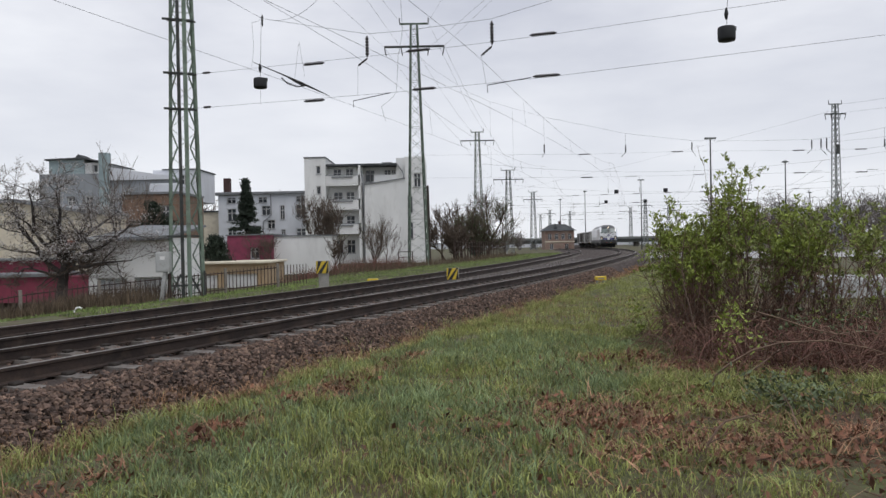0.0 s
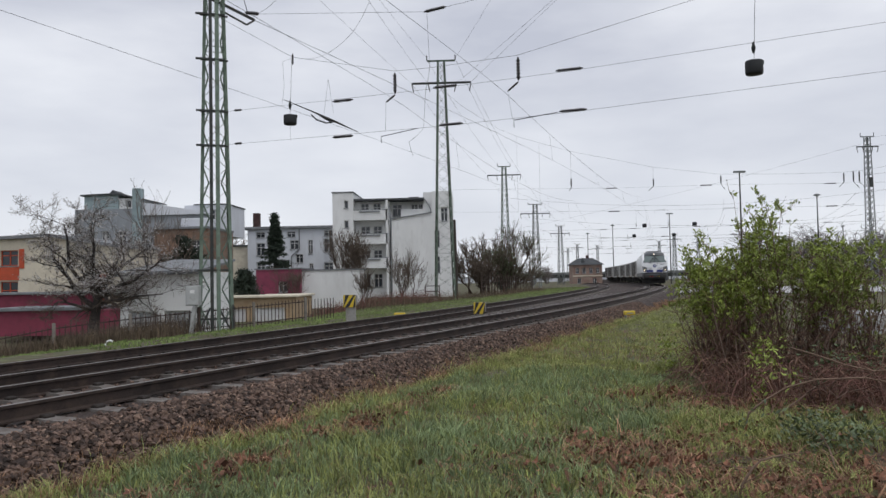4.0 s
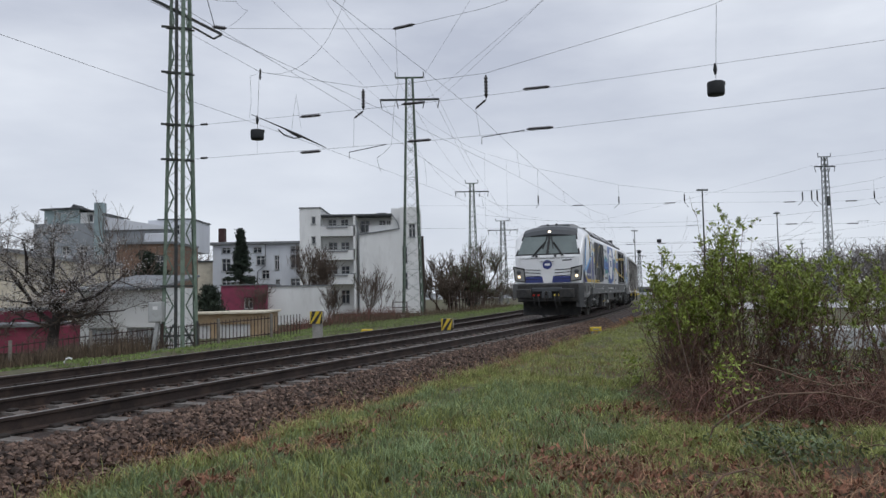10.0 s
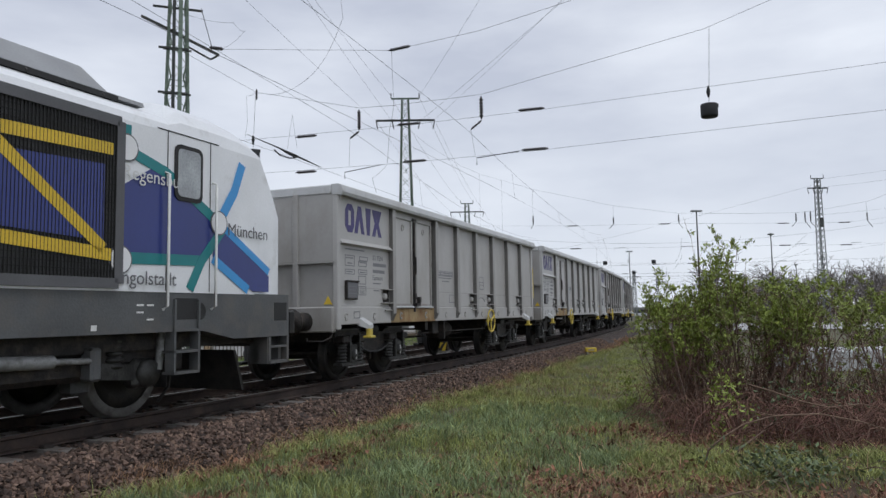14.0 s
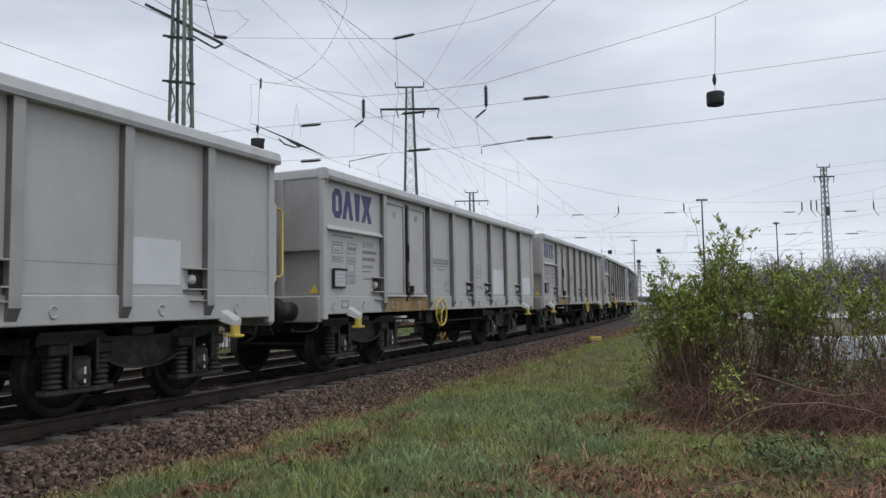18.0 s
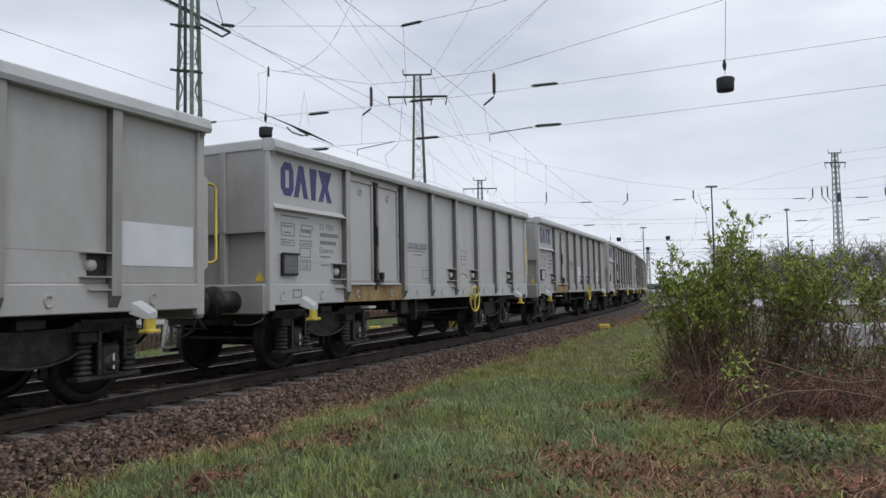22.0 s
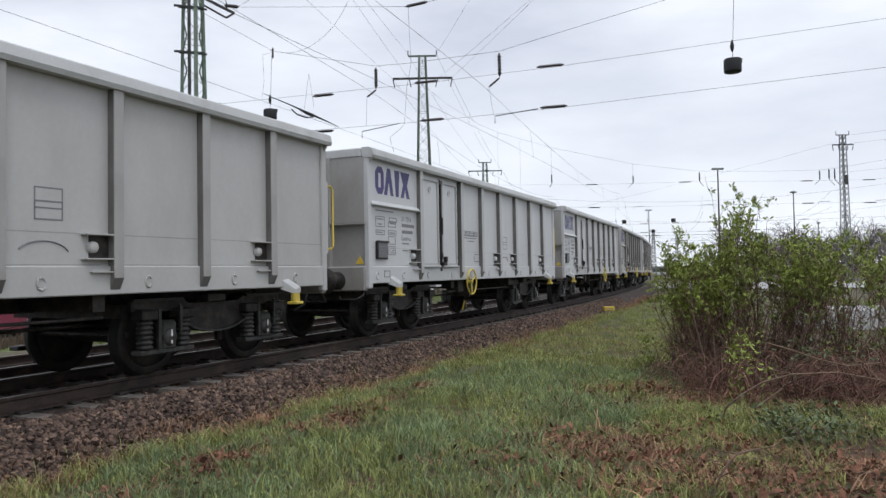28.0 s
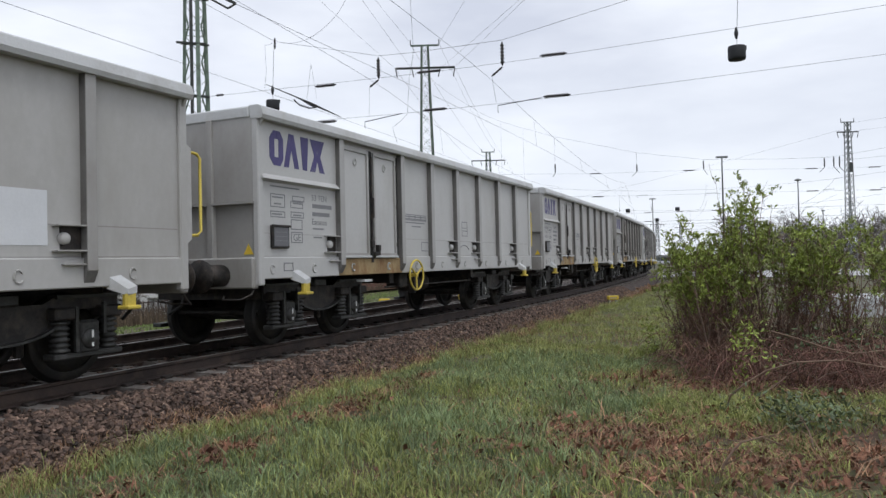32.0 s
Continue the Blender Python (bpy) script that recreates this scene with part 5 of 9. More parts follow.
# ---- open wagons ----
def bogie(parent, yc):
    """A two-axle freight bogie under a wagon: fish-bellied frame, sprung axle boxes, brake gear."""
    bolster = Shape().box(-0.94, 0.94, yc - 0.22, yc + 0.22, 0.5, 0.86, 0.03)
    fr = part("bogie", bolster, iron_dark, parent, "dark oily two-axle freight bogie")
    belly = [(-1.36, 0.78), (-1.36, 0.9), (-0.62, 0.93), (-0.45, 0.84), (0.45, 0.84), (0.62, 0.93), (1.36, 0.9), (1.36, 0.78), (0.66, 0.76)]
    belly += [(0.66 * math.cos(a), 0.76 - 0.29 * math.sin(a)) for a in np.arange(0.35, 2.9, 0.35)] + [(-0.66, 0.76)]
    low = [(0.68, 0.77)] + [(0.66 * math.cos(a), 0.76 - 0.29 * math.sin(a)) for a in np.arange(0.3, 2.9, 0.2)] + [(-0.68, 0.77)]
    for sg in (1, -1):
        x, n = 1.0 * sg, len(belly)
        v = [(x + dx, yc + y, z) for dx in (-0.03, 0.03) for y, z in belly]
        sf = part("side_frame", Shape().add(v, [tuple(range(n)), tuple(range(n, 2 * n))] + [(i, (i + 1) % n, (i + 1) % n + n, i + n) for i in range(n)]), iron_dark, fr)
        lip = Shape()
        for (a, b), (c, d) in zip(low, low[1:]):
            lip.beam((x + 0.02 * sg, yc + a, b), (x + 0.02 * sg, yc + c, d), 0.16, 0.025)
        part("bottom_flange", lip, axle_grey, sf)
        part("top_flange", Shape().box(x - 0.08, x + 0.08, yc - 1.36, yc - 0.58, 0.89, 0.92).box(x - 0.08, x + 0.08, yc + 0.58, yc + 1.36, 0.89, 0.92), axle_grey, sf)
        part("side_bearer", Shape().box(x - 0.12, x + 0.1, yc - 0.16, yc + 0.16, 0.84, 0.96, 0.02), axle_grey, sf)
    for dy in (-1.36, 1.36):
        part("end_beam", Shape().box(-0.94, 0.94, yc + dy - 0.04, yc + dy + 0.04, 0.7, 0.86), iron_dark, fr)
        part("brake_beam", Shape().tube([(-0.85, yc + dy * 0.92, 0.5), (0.85, yc + dy * 0.92, 0.5)], 0.035, 6), iron_dark, fr)
    for dy in (-0.9, 0.9):
        for sg in (1, -1):
            x = 1.06 * sg
            ab = part("axle_box", Shape().box(x - 0.1, x + 0.1, yc + dy - 0.13, yc + dy + 0.13, 0.3, 0.66, 0.035).box(x - 0.09, x + 0.09, yc + dy - 0.42, yc + dy + 0.42, 0.27, 0.33, 0.012), axle_grey, fr, "greasy cast axle box")
            part("box_cover", Shape().turned([(0.0, x + 0.13 * sg), (0.085, x + 0.13 * sg), (0.11, x + 0.1 * sg), (0.115, x + 0.07 * sg)], 12, "x", (0, yc + dy, 0.46)), axle_grey, ab)
            if sg > 0:
                for q in (-0.29, 0.29):
                    part("coil_spring", coil(x, yc + dy + q, 0.33, 0.67, 0.1, 6), axle_grey, fr)
                    part("spring_cap", Shape().box(x - 0.11, x + 0.11, yc + dy + q - 0.12, yc + dy + q + 0.12, 0.67, 0.8, 0.02), iron_dark, fr)
                part("damper_link", Shape().beam((x + 0.1, yc + dy - 0.17, 0.34), (x + 0.1, yc + dy - 0.17, 0.8), 0.04).beam((x + 0.1, yc + dy + 0.17, 0.5), (x + 0.1, yc + dy + 0.17, 0.84), 0.035), axle_grey, fr)
                part("chalk_mark", Shape().box(x + 0.131, x + 0.134, yc + dy - 0.012, yc + dy + 0.012, 0.47, 0.55).box(x + 0.131, x + 0.134, yc + dy - 0.012, yc + dy + 0.012, 0.38, 0.42), letter_white, ab)
                part("brake_shoe", Shape().box(0.7, 0.8, yc + dy * 0.42 - 0.04, yc + dy * 0.42 + 0.04, 0.3, 0.62, 0.02), iron_dark, fr)
        wheelset(parent, yc + dy, 0.46)


def build_wagon(paint, wheel_y, patches, kind_label):
    wg = empty("open_freight_wagon")
    tagged(wg, kind_label, "freight wagon", "open wagons of the train")
    Y0, Y1, X = 0.32, 12.2, 1.42
    for x0, x1 in ((X - 0.05, X), (-X, -X + 0.05)):
        part("side_wall", Shape().box(x0, x1, Y0 + 0.06, Y1 - 0.06, 1.02, 3.2), paint, wg)
    for y in (Y0 + 0.04, Y1 - 0.09):
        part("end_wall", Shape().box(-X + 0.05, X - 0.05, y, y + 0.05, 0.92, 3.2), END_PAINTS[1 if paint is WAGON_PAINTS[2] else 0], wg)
    part("floor", Shape().box(-X + 0.05, X - 0.05, Y0 + 0.09, Y1 - 0.09, 1.12, 1.2), iron_dark, wg)
    # top rim with its sloping lip
    for sg in (1, -1):
        out = [(1.36, 3.16), (1.55, 3.15), (1.57, 3.2), (1.545, 3.305), (1.49, 3.335), (1.34, 3.335)]
        v = [(sg * x, y, z) for y in (Y0 - 0.02, Y1 + 0.02) for x, z in out]
        part("top_rim", Shape().add(v, [tuple(range(6)), tuple(range(6, 12))] + [(i, (i + 1) % 6, (i + 1) % 6 + 6, i + 6) for i in range(6)]), rim_paint, wg, "pale grey top rim")
    for y in (Y0 - 0.03, Y1 - 0.11):
        part("end_rim", Shape().box(-1.34, 1.34, y, y + 0.14, 3.17, 3.33, 0.02), rim_paint, wg)
    for y in (Y0 + 0.03, Y1 - 0.07):
        part("rim_gusset", Shape().add([(1.42, y, 3.2), (1.56, y, 3.2), (1.42, y, 3.0), (1.42, y + 0.04, 3.2), (1.56, y + 0.04, 3.2), (1.42, y + 0.04, 3.0)],
                                       [(0, 1, 2), (3, 4, 5), (0, 1, 4, 3), (1, 2, 5, 4), (2, 0, 3, 5)]), paint, wg)
    # sill
    for x0, x1 in ((1.36, 1.455), (-1.455, -1.36)):
        part("side_sill", Shape().box(x0, x1, Y0, 2.28, 1.0, 1.3, 0.012), paint, wg)
        part("side_sill", Shape().box(x0, x1, 4.42, Y1, 1.0, 1.3, 0.012), paint, wg)
        part("door_sill", Shape().box(x0, x1 - 0.005, 2.28, 4.42, 1.0, 1.27, 0.012), rim_paint if paint is WAGON_PAINTS[3] else rust, wg, "worn sill under the doors")
    # posts: flanks and feet take a stained colour with their shade mixed in
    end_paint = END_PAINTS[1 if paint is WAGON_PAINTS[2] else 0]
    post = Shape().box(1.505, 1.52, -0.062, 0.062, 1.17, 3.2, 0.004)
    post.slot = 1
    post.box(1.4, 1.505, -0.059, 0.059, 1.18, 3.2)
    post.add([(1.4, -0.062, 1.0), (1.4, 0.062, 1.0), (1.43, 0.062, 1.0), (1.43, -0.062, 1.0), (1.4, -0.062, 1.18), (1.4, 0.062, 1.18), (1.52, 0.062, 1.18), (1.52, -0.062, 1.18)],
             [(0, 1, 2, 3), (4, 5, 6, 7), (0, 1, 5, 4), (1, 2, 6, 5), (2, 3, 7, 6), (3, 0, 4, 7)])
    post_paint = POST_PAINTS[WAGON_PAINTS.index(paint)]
    pm = post.mesh("side_post", post_paint, post_flank_shade)
    flip = Matrix.Rotation(math.pi, 4, "Z")
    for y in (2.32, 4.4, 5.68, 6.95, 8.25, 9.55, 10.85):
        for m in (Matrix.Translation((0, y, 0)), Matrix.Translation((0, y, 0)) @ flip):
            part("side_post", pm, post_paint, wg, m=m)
    for y in (Y0 + 0.05, Y1 - 0.05):
        for x in (1.415, -1.415):
            part("corner_post", Shape().box(x - 0.05, x + 0.05, y - 0.06, y + 0.06, 0.92, 3.2, 0.015), paint, wg)
    # raised end panel with ledge
    part("logo_panel", Shape().box(1.42, 1.436, Y0 + 0.1, 2.26, 2.42, 3.18), paint, wg)
    part("ledge", Shape().add([(1.42, y, z) for y in (Y0 + 0.06, 2.26) for z in (2.33, 2.45)] + [(1.515, y, 2.36) for y in (Y0 + 0.06, 2.26)],
                              [(0, 1, 4), (2, 3, 5), (0, 2, 5, 4), (1, 3, 5, 4), (0, 1, 3, 2)]), paint, wg)
    # emblem: four plain block shapes
    for y, out in ((0.6, [(0.09, 0), (0.24, 0), (0.31, 0.1), (0.31, 0.36), (0.24, 0.46), (0.161, 0.46), (0.161, 0.35), (0.2, 0.35), (0.2, 0.11), (0.11, 0.11), (0.11, 0.35), (0.159, 0.35), (0.159, 0.46), (0.09, 0.46), (0, 0.36), (0, 0.1)]),
                   (0.92, [(0, 0), (0.11, 0), (0.18, 0.24), (0.25, 0), (0.36, 0), (0.24, 0.46), (0.12, 0.46)]),
                   (1.28, [(0.09, 0), (0.2, 0), (0.24, 0.46), (0.04, 0.46)]),
                   (1.56, [(0, 0), (0.13, 0), (0.19, 0.16), (0.25, 0), (0.38, 0), (0.27, 0.23), (0.38, 0.46), (0, 0.46), (0.11, 0.23)])):
        film("emblem_block", [(y + a, 2.57 + b * 1.05) for a, b in out], 1.437, purple, wg)
    # seams along the lower side
    for z, x in ((1.305, 1.4215), (1.62, 1.4212)):
        for a, b in ((Y0 + 0.12, 2.24), (4.48, Y1 - 0.12)):
            part("weld_seam", Shape().box(1.42, x, a, b, z, z + 0.011), post_paint, wg)
    # doors
    for y0, y1 in ((2.42, 3.23), (3.4, 4.2)):
        d = part("side_door", Shape().box(1.41, 1.44, y0, y1, 1.3, 3.08, 0.01), paint, wg, "grey steel side door")
        fr = Shape()
        for a in ((y0, y0 + 0.05, 1.3, 3.08), (y1 - 0.05, y1, 1.3, 3.08), (y0, y1, 3.02, 3.08), (y0, y1, 1.3, 1.36)):
            fr.box(1.44, 1.47, *a)
        part("door_frame", fr, post_paint, d)
        part("door_foot", Shape().box(1.44, 1.5, y0 - 0.02, y1 + 0.02, 1.28, 1.315, 0.006), rim_paint, d, "worn pale strip at the door's foot")
        part("eyelet", Shape().tube([(1.45, y0 + 0.4 + 0.05 * math.cos(a), 2.85 + 0.06 * math.sin(a)) for a in np.arange(0, 6.6, 0.6)], 0.01, 5), paint, d)
        for z in (1.5, 2.2, 2.9):
            yy = y0 - 0.04 if y0 < 3 else y1 - 0.02
            part("hinge", Shape().box(1.44, 1.475, yy, yy + 0.07, z - 0.05, z + 0.05, 0.01), iron_dark, d)
    lk = part("door_lock", Shape().tube([(1.47, 3.31, 1.2), (1.47, 3.31, 3.0)], 0.022, 6).box(1.44, 1.5, 3.27, 3.36, 1.45, 1.58, 0.01), iron_dark, wg, "dark vertical door bolt")
    part("lock_handle", Shape().box(1.48, 1.52, 3.29, 3.33, 1.95, 2.3, 0.01), iron_dark, lk)
    part("latch", Shape().box(1.46, 1.53, 3.3, 3.5, 1.32, 1.38, 0.01).box(1.46, 1.54, 3.42, 3.5, 1.38, 1.5, 0.01), iron_dark, lk)
    part("door_gap", Shape().box(1.42, 1.43, 3.235, 3.395, 1.28, 3.1), seam_dark, wg)
    part("door_gap", Shape().box(1.42, 1.43, 4.21, 4.33, 1.28, 3.1), seam_dark, wg)
    # brackets with round stops on the lower side
    stop = Shape().box(1.42, 1.515, -0.14, 0.2, 1.36, 1.378, 0.004).box(1.42, 1.515, -0.14, 0.2, 1.61, 1.628, 0.004).box(1.42, 1.5, -0.06, 0.2, 1.225, 1.245, 0.004)
    sm = stop.mesh("lug_bracket", post_paint)
    rm = Shape().turned([(0.0, 0.06), (0.045, 0.06), (0.058, 0.045), (0.06, 0.0)], 12, "x").mesh("round_stop", paint)
    # dark sheet added to stand for the shade between the bracket plates
    back_m = Shape().box(1.4205, 1.424, -0.05, 0.19, 1.38, 1.61).mesh("bracket_back", iron_dark)
    for y in (2.05, 6.7, 8.0, 10.6):
        b = part("lug_bracket", sm, post_paint, wg, m=Matrix.Translation((0, y, 0)))
        part("round_stop", rm, paint, b, m=Matrix.Translation((1.422, -0.02, 1.49)))
        part("bracket_back", back_m, iron_dark, b)
    ring = Shape().tube([(1.46, 0.045 * math.cos(a), 0.06 * math.sin(a)) for a in np.arange(0.6, 5.8, 0.5)], 0.012, 5).mesh("tie_ring", paint)
    for y in (0.6, 1.6, 2.7, 3.9, 5.0, 6.2, 7.4, 8.7, 10.1, 11.4):
        part("tie_ring", ring, paint, wg, m=Matrix.Translation((0, y, 1.13)))
    # label box, inscriptions, warning
    lb = part("label_box", Shape().box(1.42, 1.47, 0.6, 0.98, 1.42, 1.74, 0.01).box(1.47, 1.49, 0.58, 1.0, 1.715, 1.745, 0.004), iron_dark, wg, "small framed label holder")
    part("paper_label", Shape().box(1.47, 1.474, 0.63, 0.95, 1.45, 1.71), paper_white if patches else letter_grey, lb, "paper card in the holder")
    lines_ = Shape()
    for z in (1.52, 1.58, 1.64):
        lines_.box(1.474, 1.4752, 0.66, 0.92, z, z + 0.008)
    part("label_lines", lines_, inscription, lb)
    marks = Shape()
    for y0, y1, z in ((0.62, 1.3, 2.27), (0.66, 0.9, 2.12), (0.7, 0.86, 2.03), (0.66, 0.88, 1.885), (1.14, 1.36, 2.06), (1.14, 1.34, 1.89),
                      (1.62, 2.14, 2.03), (1.62, 2.08, 1.91), (1.62, 1.92, 1.71), (1.64, 1.86, 1.58), (4.58, 5.52, 2.045), (4.58, 5.5, 2.0), (4.58, 5.45, 1.93), (4.9, 5.3, 1.86)):
        marks.box(1.42, 1.4225, y0, y1, z, z + (0.06 if y0 == 1.62 and z > 1.9 else 0.022))
    for y0, y1, z0, z1 in ((7.35, 7.66, 1.74, 2.06), (5.3, 5.65, 1.4, 1.58), (1.08, 1.36, 1.5, 1.66), (0.85, 1.07, 1.1, 1.22), (0.62, 0.95, 1.99, 2.18), (0.62, 0.95, 1.85, 1.94), (1.08, 1.38, 2.0, 2.1), (1.12, 1.42, 2.1, 2.18), (1.08, 1.4, 1.86, 1.95), (1.08, 1.36, 1.69, 1.84), (4.58, 4.8, 1.98, 2.1), (4.8, 5.05, 1.98, 2.1), (5.05, 5.3, 1.98, 2.1), (5.3, 5.52, 1.98, 2.1), (7.35, 7.66, 1.85, 1.93)):
        for a in ((y0, y1, z0, z0 + 0.015), (y0, y1, z1 - 0.015, z1), (y0, y0 + 0.015, z0, z1), (y1 - 0.015, y1, z0, z1)):
            marks.box(1.42, 1.4225 if z0 > 1.3 else 1.459, *a)
    tagged(part("inscription_mark", marks, inscription, wg), kind="stuff")
    writing("33 TEN", 0.13, inscription, wg, on_side(1.6, 2.14, 1.4215), "inscription")
    writing("Eamnos", 0.13, inscription, wg, on_side(1.6, 1.78, 1.4215), "inscription")
    writing("GE", 0.15, inscription, wg, on_side(1.13, 1.53, 1.4215), "inscription")
    arc = Shape().tube([(1.424, 7.45 + 0.28 * math.cos(a), 1.4 + 0.14 * math.sin(a)) for a in np.arange(0.3, 2.9, 0.2)], 0.008, 4)
    part("rotation_mark", arc, inscription, wg)
    for i, (y0, y1, z0, z1) in enumerate(patches):
        film("fresh_paint_patch", [(y0, z0), (y1, z0), (y1, z1), (y0, z1)], 1.4215, patch_white, wg, "fresh white paint patch")
    # ends: ledge, post, buffers, handrail, corner steps
    for y, sg in ((Y0 + 0.04, -1), (Y1 - 0.04, 1)):
        e = Shape()
        a = sorted((y, y + sg * 0.09))
        e.box(-1.4, 1.4, a[0], a[1], 2.02, 2.05)
        e.box(-1.38, 1.38, *sorted((y, y + sg * 0.05)), 2.05, 3.18, 0.01)
        for x in (-0.66, 0.66):
            e.box(x - 0.05, x + 0.05, a[0], a[1], 0.95, 3.2, 0.01)
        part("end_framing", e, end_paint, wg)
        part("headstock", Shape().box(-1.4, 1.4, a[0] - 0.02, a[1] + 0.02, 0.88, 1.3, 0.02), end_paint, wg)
        for x in (-0.875, 0.875):
            m = Matrix.Translation((x, y + sg * 0.05, 1.06)) @ (flip if sg < 0 else Matrix.Identity(4))
            bf = part("buffer", Shape().turned([(0.0, 0.0), (0.15, 0.0), (0.15, 0.36), (0.1, 0.38), (0.1, 0.47)], 14, "y"), iron_dark, wg, m=m)
            part("buffer_head", Shape().turned([(0.1, 0.44), (0.22, 0.46), (0.22, 0.485), (0.0, 0.5)], 16, "y"), iron_dark, bf)
        part("drawhook", Shape().box(-0.05, 0.05, min(y, y + sg * 0.42), max(y, y + sg * 0.42), 1.0, 1.1, 0.02), iron_dark, wg)
        part("air_hose", Shape().tube([(0.3, y, 0.95), (0.3, y + sg * 0.18, 0.9), (0.28, y + sg * 0.24, 0.66), (0.1, y + sg * 0.28, 0.55)], 0.025, 6), seam_dark, wg)
        part("shunter_grip", Shape().tube([(0.9, y + sg * 0.1, 0.78), (1.0, y + sg * 0.24, 0.74), (1.3, y + sg * 0.24, 0.74), (1.36, y + sg * 0.1, 0.8), (1.36, y, 0.95)], 0.015, 6), iron_dark, wg)
        yb = 1.16 if sg < 0 else 11.2
        br = part("step_bracket", Shape().add([(1.43, yb - 0.12, 1.12), (1.43, yb + 0.02, 1.14), (1.6, yb + 0.12, 1.0), (1.6, yb + 0.0, 0.97), (1.43, yb - 0.12, 0.98), (1.43, yb + 0.02, 0.98), (1.6, yb + 0.12, 0.93), (1.6, yb, 0.9)],
                                              [(0, 1, 2, 3), (4, 5, 6, 7), (0, 1, 5, 4), (1, 2, 6, 5), (2, 3, 7, 6), (3, 0, 4, 7)]), rim_paint, wg)
        part("yellow_hook", Shape().box(1.52, 1.6, yb - 0.02, yb + 0.12, 0.78, 0.94, 0.02).box(1.48, 1.64, yb - 0.04, yb + 0.14, 0.76, 0.8, 0.01), brake_yellow, br, "yellow rope hook")
    part("warning_sign", Shape().add([(x, Y0 + 0.03, z) for x, z in ((1.17, 1.34), (1.33, 1.34), (1.25, 1.48))] + [(x, Y0 + 0.045, z) for x, z in ((1.17, 1.34), (1.33, 1.34), (1.25, 1.48))],
                                     [(0, 1, 2), (3, 4, 5), (0, 1, 4, 3), (1, 2, 5, 4), (2, 0, 3, 5)]), warning, wg, "yellow warning triangle")
    part("rail_bracket", Shape().add([(x, y, z) for x in (1.36, 1.41) for y, z in ((Y1 - 0.04, 2.7), (Y1 + 0.12, 2.6), (Y1 + 0.12, 1.52), (Y1 - 0.04, 1.4))],
                                     [(0, 1, 2, 3), (4, 5, 6, 7), (0, 1, 5, 4), (1, 2, 6, 5), (2, 3, 7, 6), (3, 0, 4, 7)]), paint, wg, "bent steel bracket of the handrail")
    part("end_handrail", Shape().tube([(1.385, Y1 + 0.1, 2.56), (1.385, Y1 + 0.24, 2.55), (1.385, Y1 + 0.29, 2.5), (1.385, Y1 + 0.29, 1.62), (1.385, Y1 + 0.24, 1.57), (1.385, Y1 + 0.1, 1.56)], 0.019, 8), brake_yellow, wg, "yellow tubular end handrail")
    # underframe, air tank, brake gear and handwheel
    part("underframe", Shape().box(-0.16, 0.16, 0.4, 12.1, 0.8, 1.1).box(-1.3, 1.3, 0.5, 12.0, 1.0, 1.12).box(-1.3, 1.3, 4.2, 4.35, 0.82, 1.02).box(-1.3, 1.3, 8.1, 8.25, 0.82, 1.02), iron_dark, wg)
    part("air_tank", Shape().turned([(0.0, -0.5), (0.14, -0.5), (0.19, -0.42), (0.19, 0.42), (0.14, 0.5), (0.0, 0.5)], 16, "y", (0.75, 6.2, 0.78)), iron_dark, wg)
    part("brake_rod", Shape().tube([(0.3, 3.4, 0.62), (0.3, 9.0, 0.62)], 0.025, 6).tube([(1.2, 4.2, 0.75), (1.2, 8.3, 0.75)], 0.02, 6), iron_dark, wg)
    part("valve_box", Shape().box(1.0, 1.3, 4.6, 4.9, 0.72, 1.0, 0.02).box(1.25, 1.38, 5.05, 5.1, 0.6, 1.0), iron_dark, wg)
    part("tread_plate", Shape().box(1.3, 1.46, 3.05, 3.3, 0.88, 0.92), rim_paint, wg)
    hw = part("handwheel", Shape().tube([(1.53, wheel_y + 0.28 * math.cos(a), 0.95 + 0.28 * math.sin(a)) for a in np.arange(0, 6.5, 0.2617)], 0.019, 8, False), brake_yellow, wg, "yellow brake handwheel")
    for a in (0.5, 2.6, 4.7):
        part("spoke", Shape().tube([(1.52, wheel_y, 0.95), (1.53, wheel_y + 0.27 * math.cos(a), 0.95 + 0.27 * math.sin(a))], 0.018, 6), brake_yellow, hw)
    part("hub", Shape().tube([(1.4, wheel_y, 0.95), (1.55, wheel_y, 0.95)], 0.035, 8), brake_yellow, hw)
    bogie(wg, 2.3)
    bogie(wg, 10.2)
    return wg


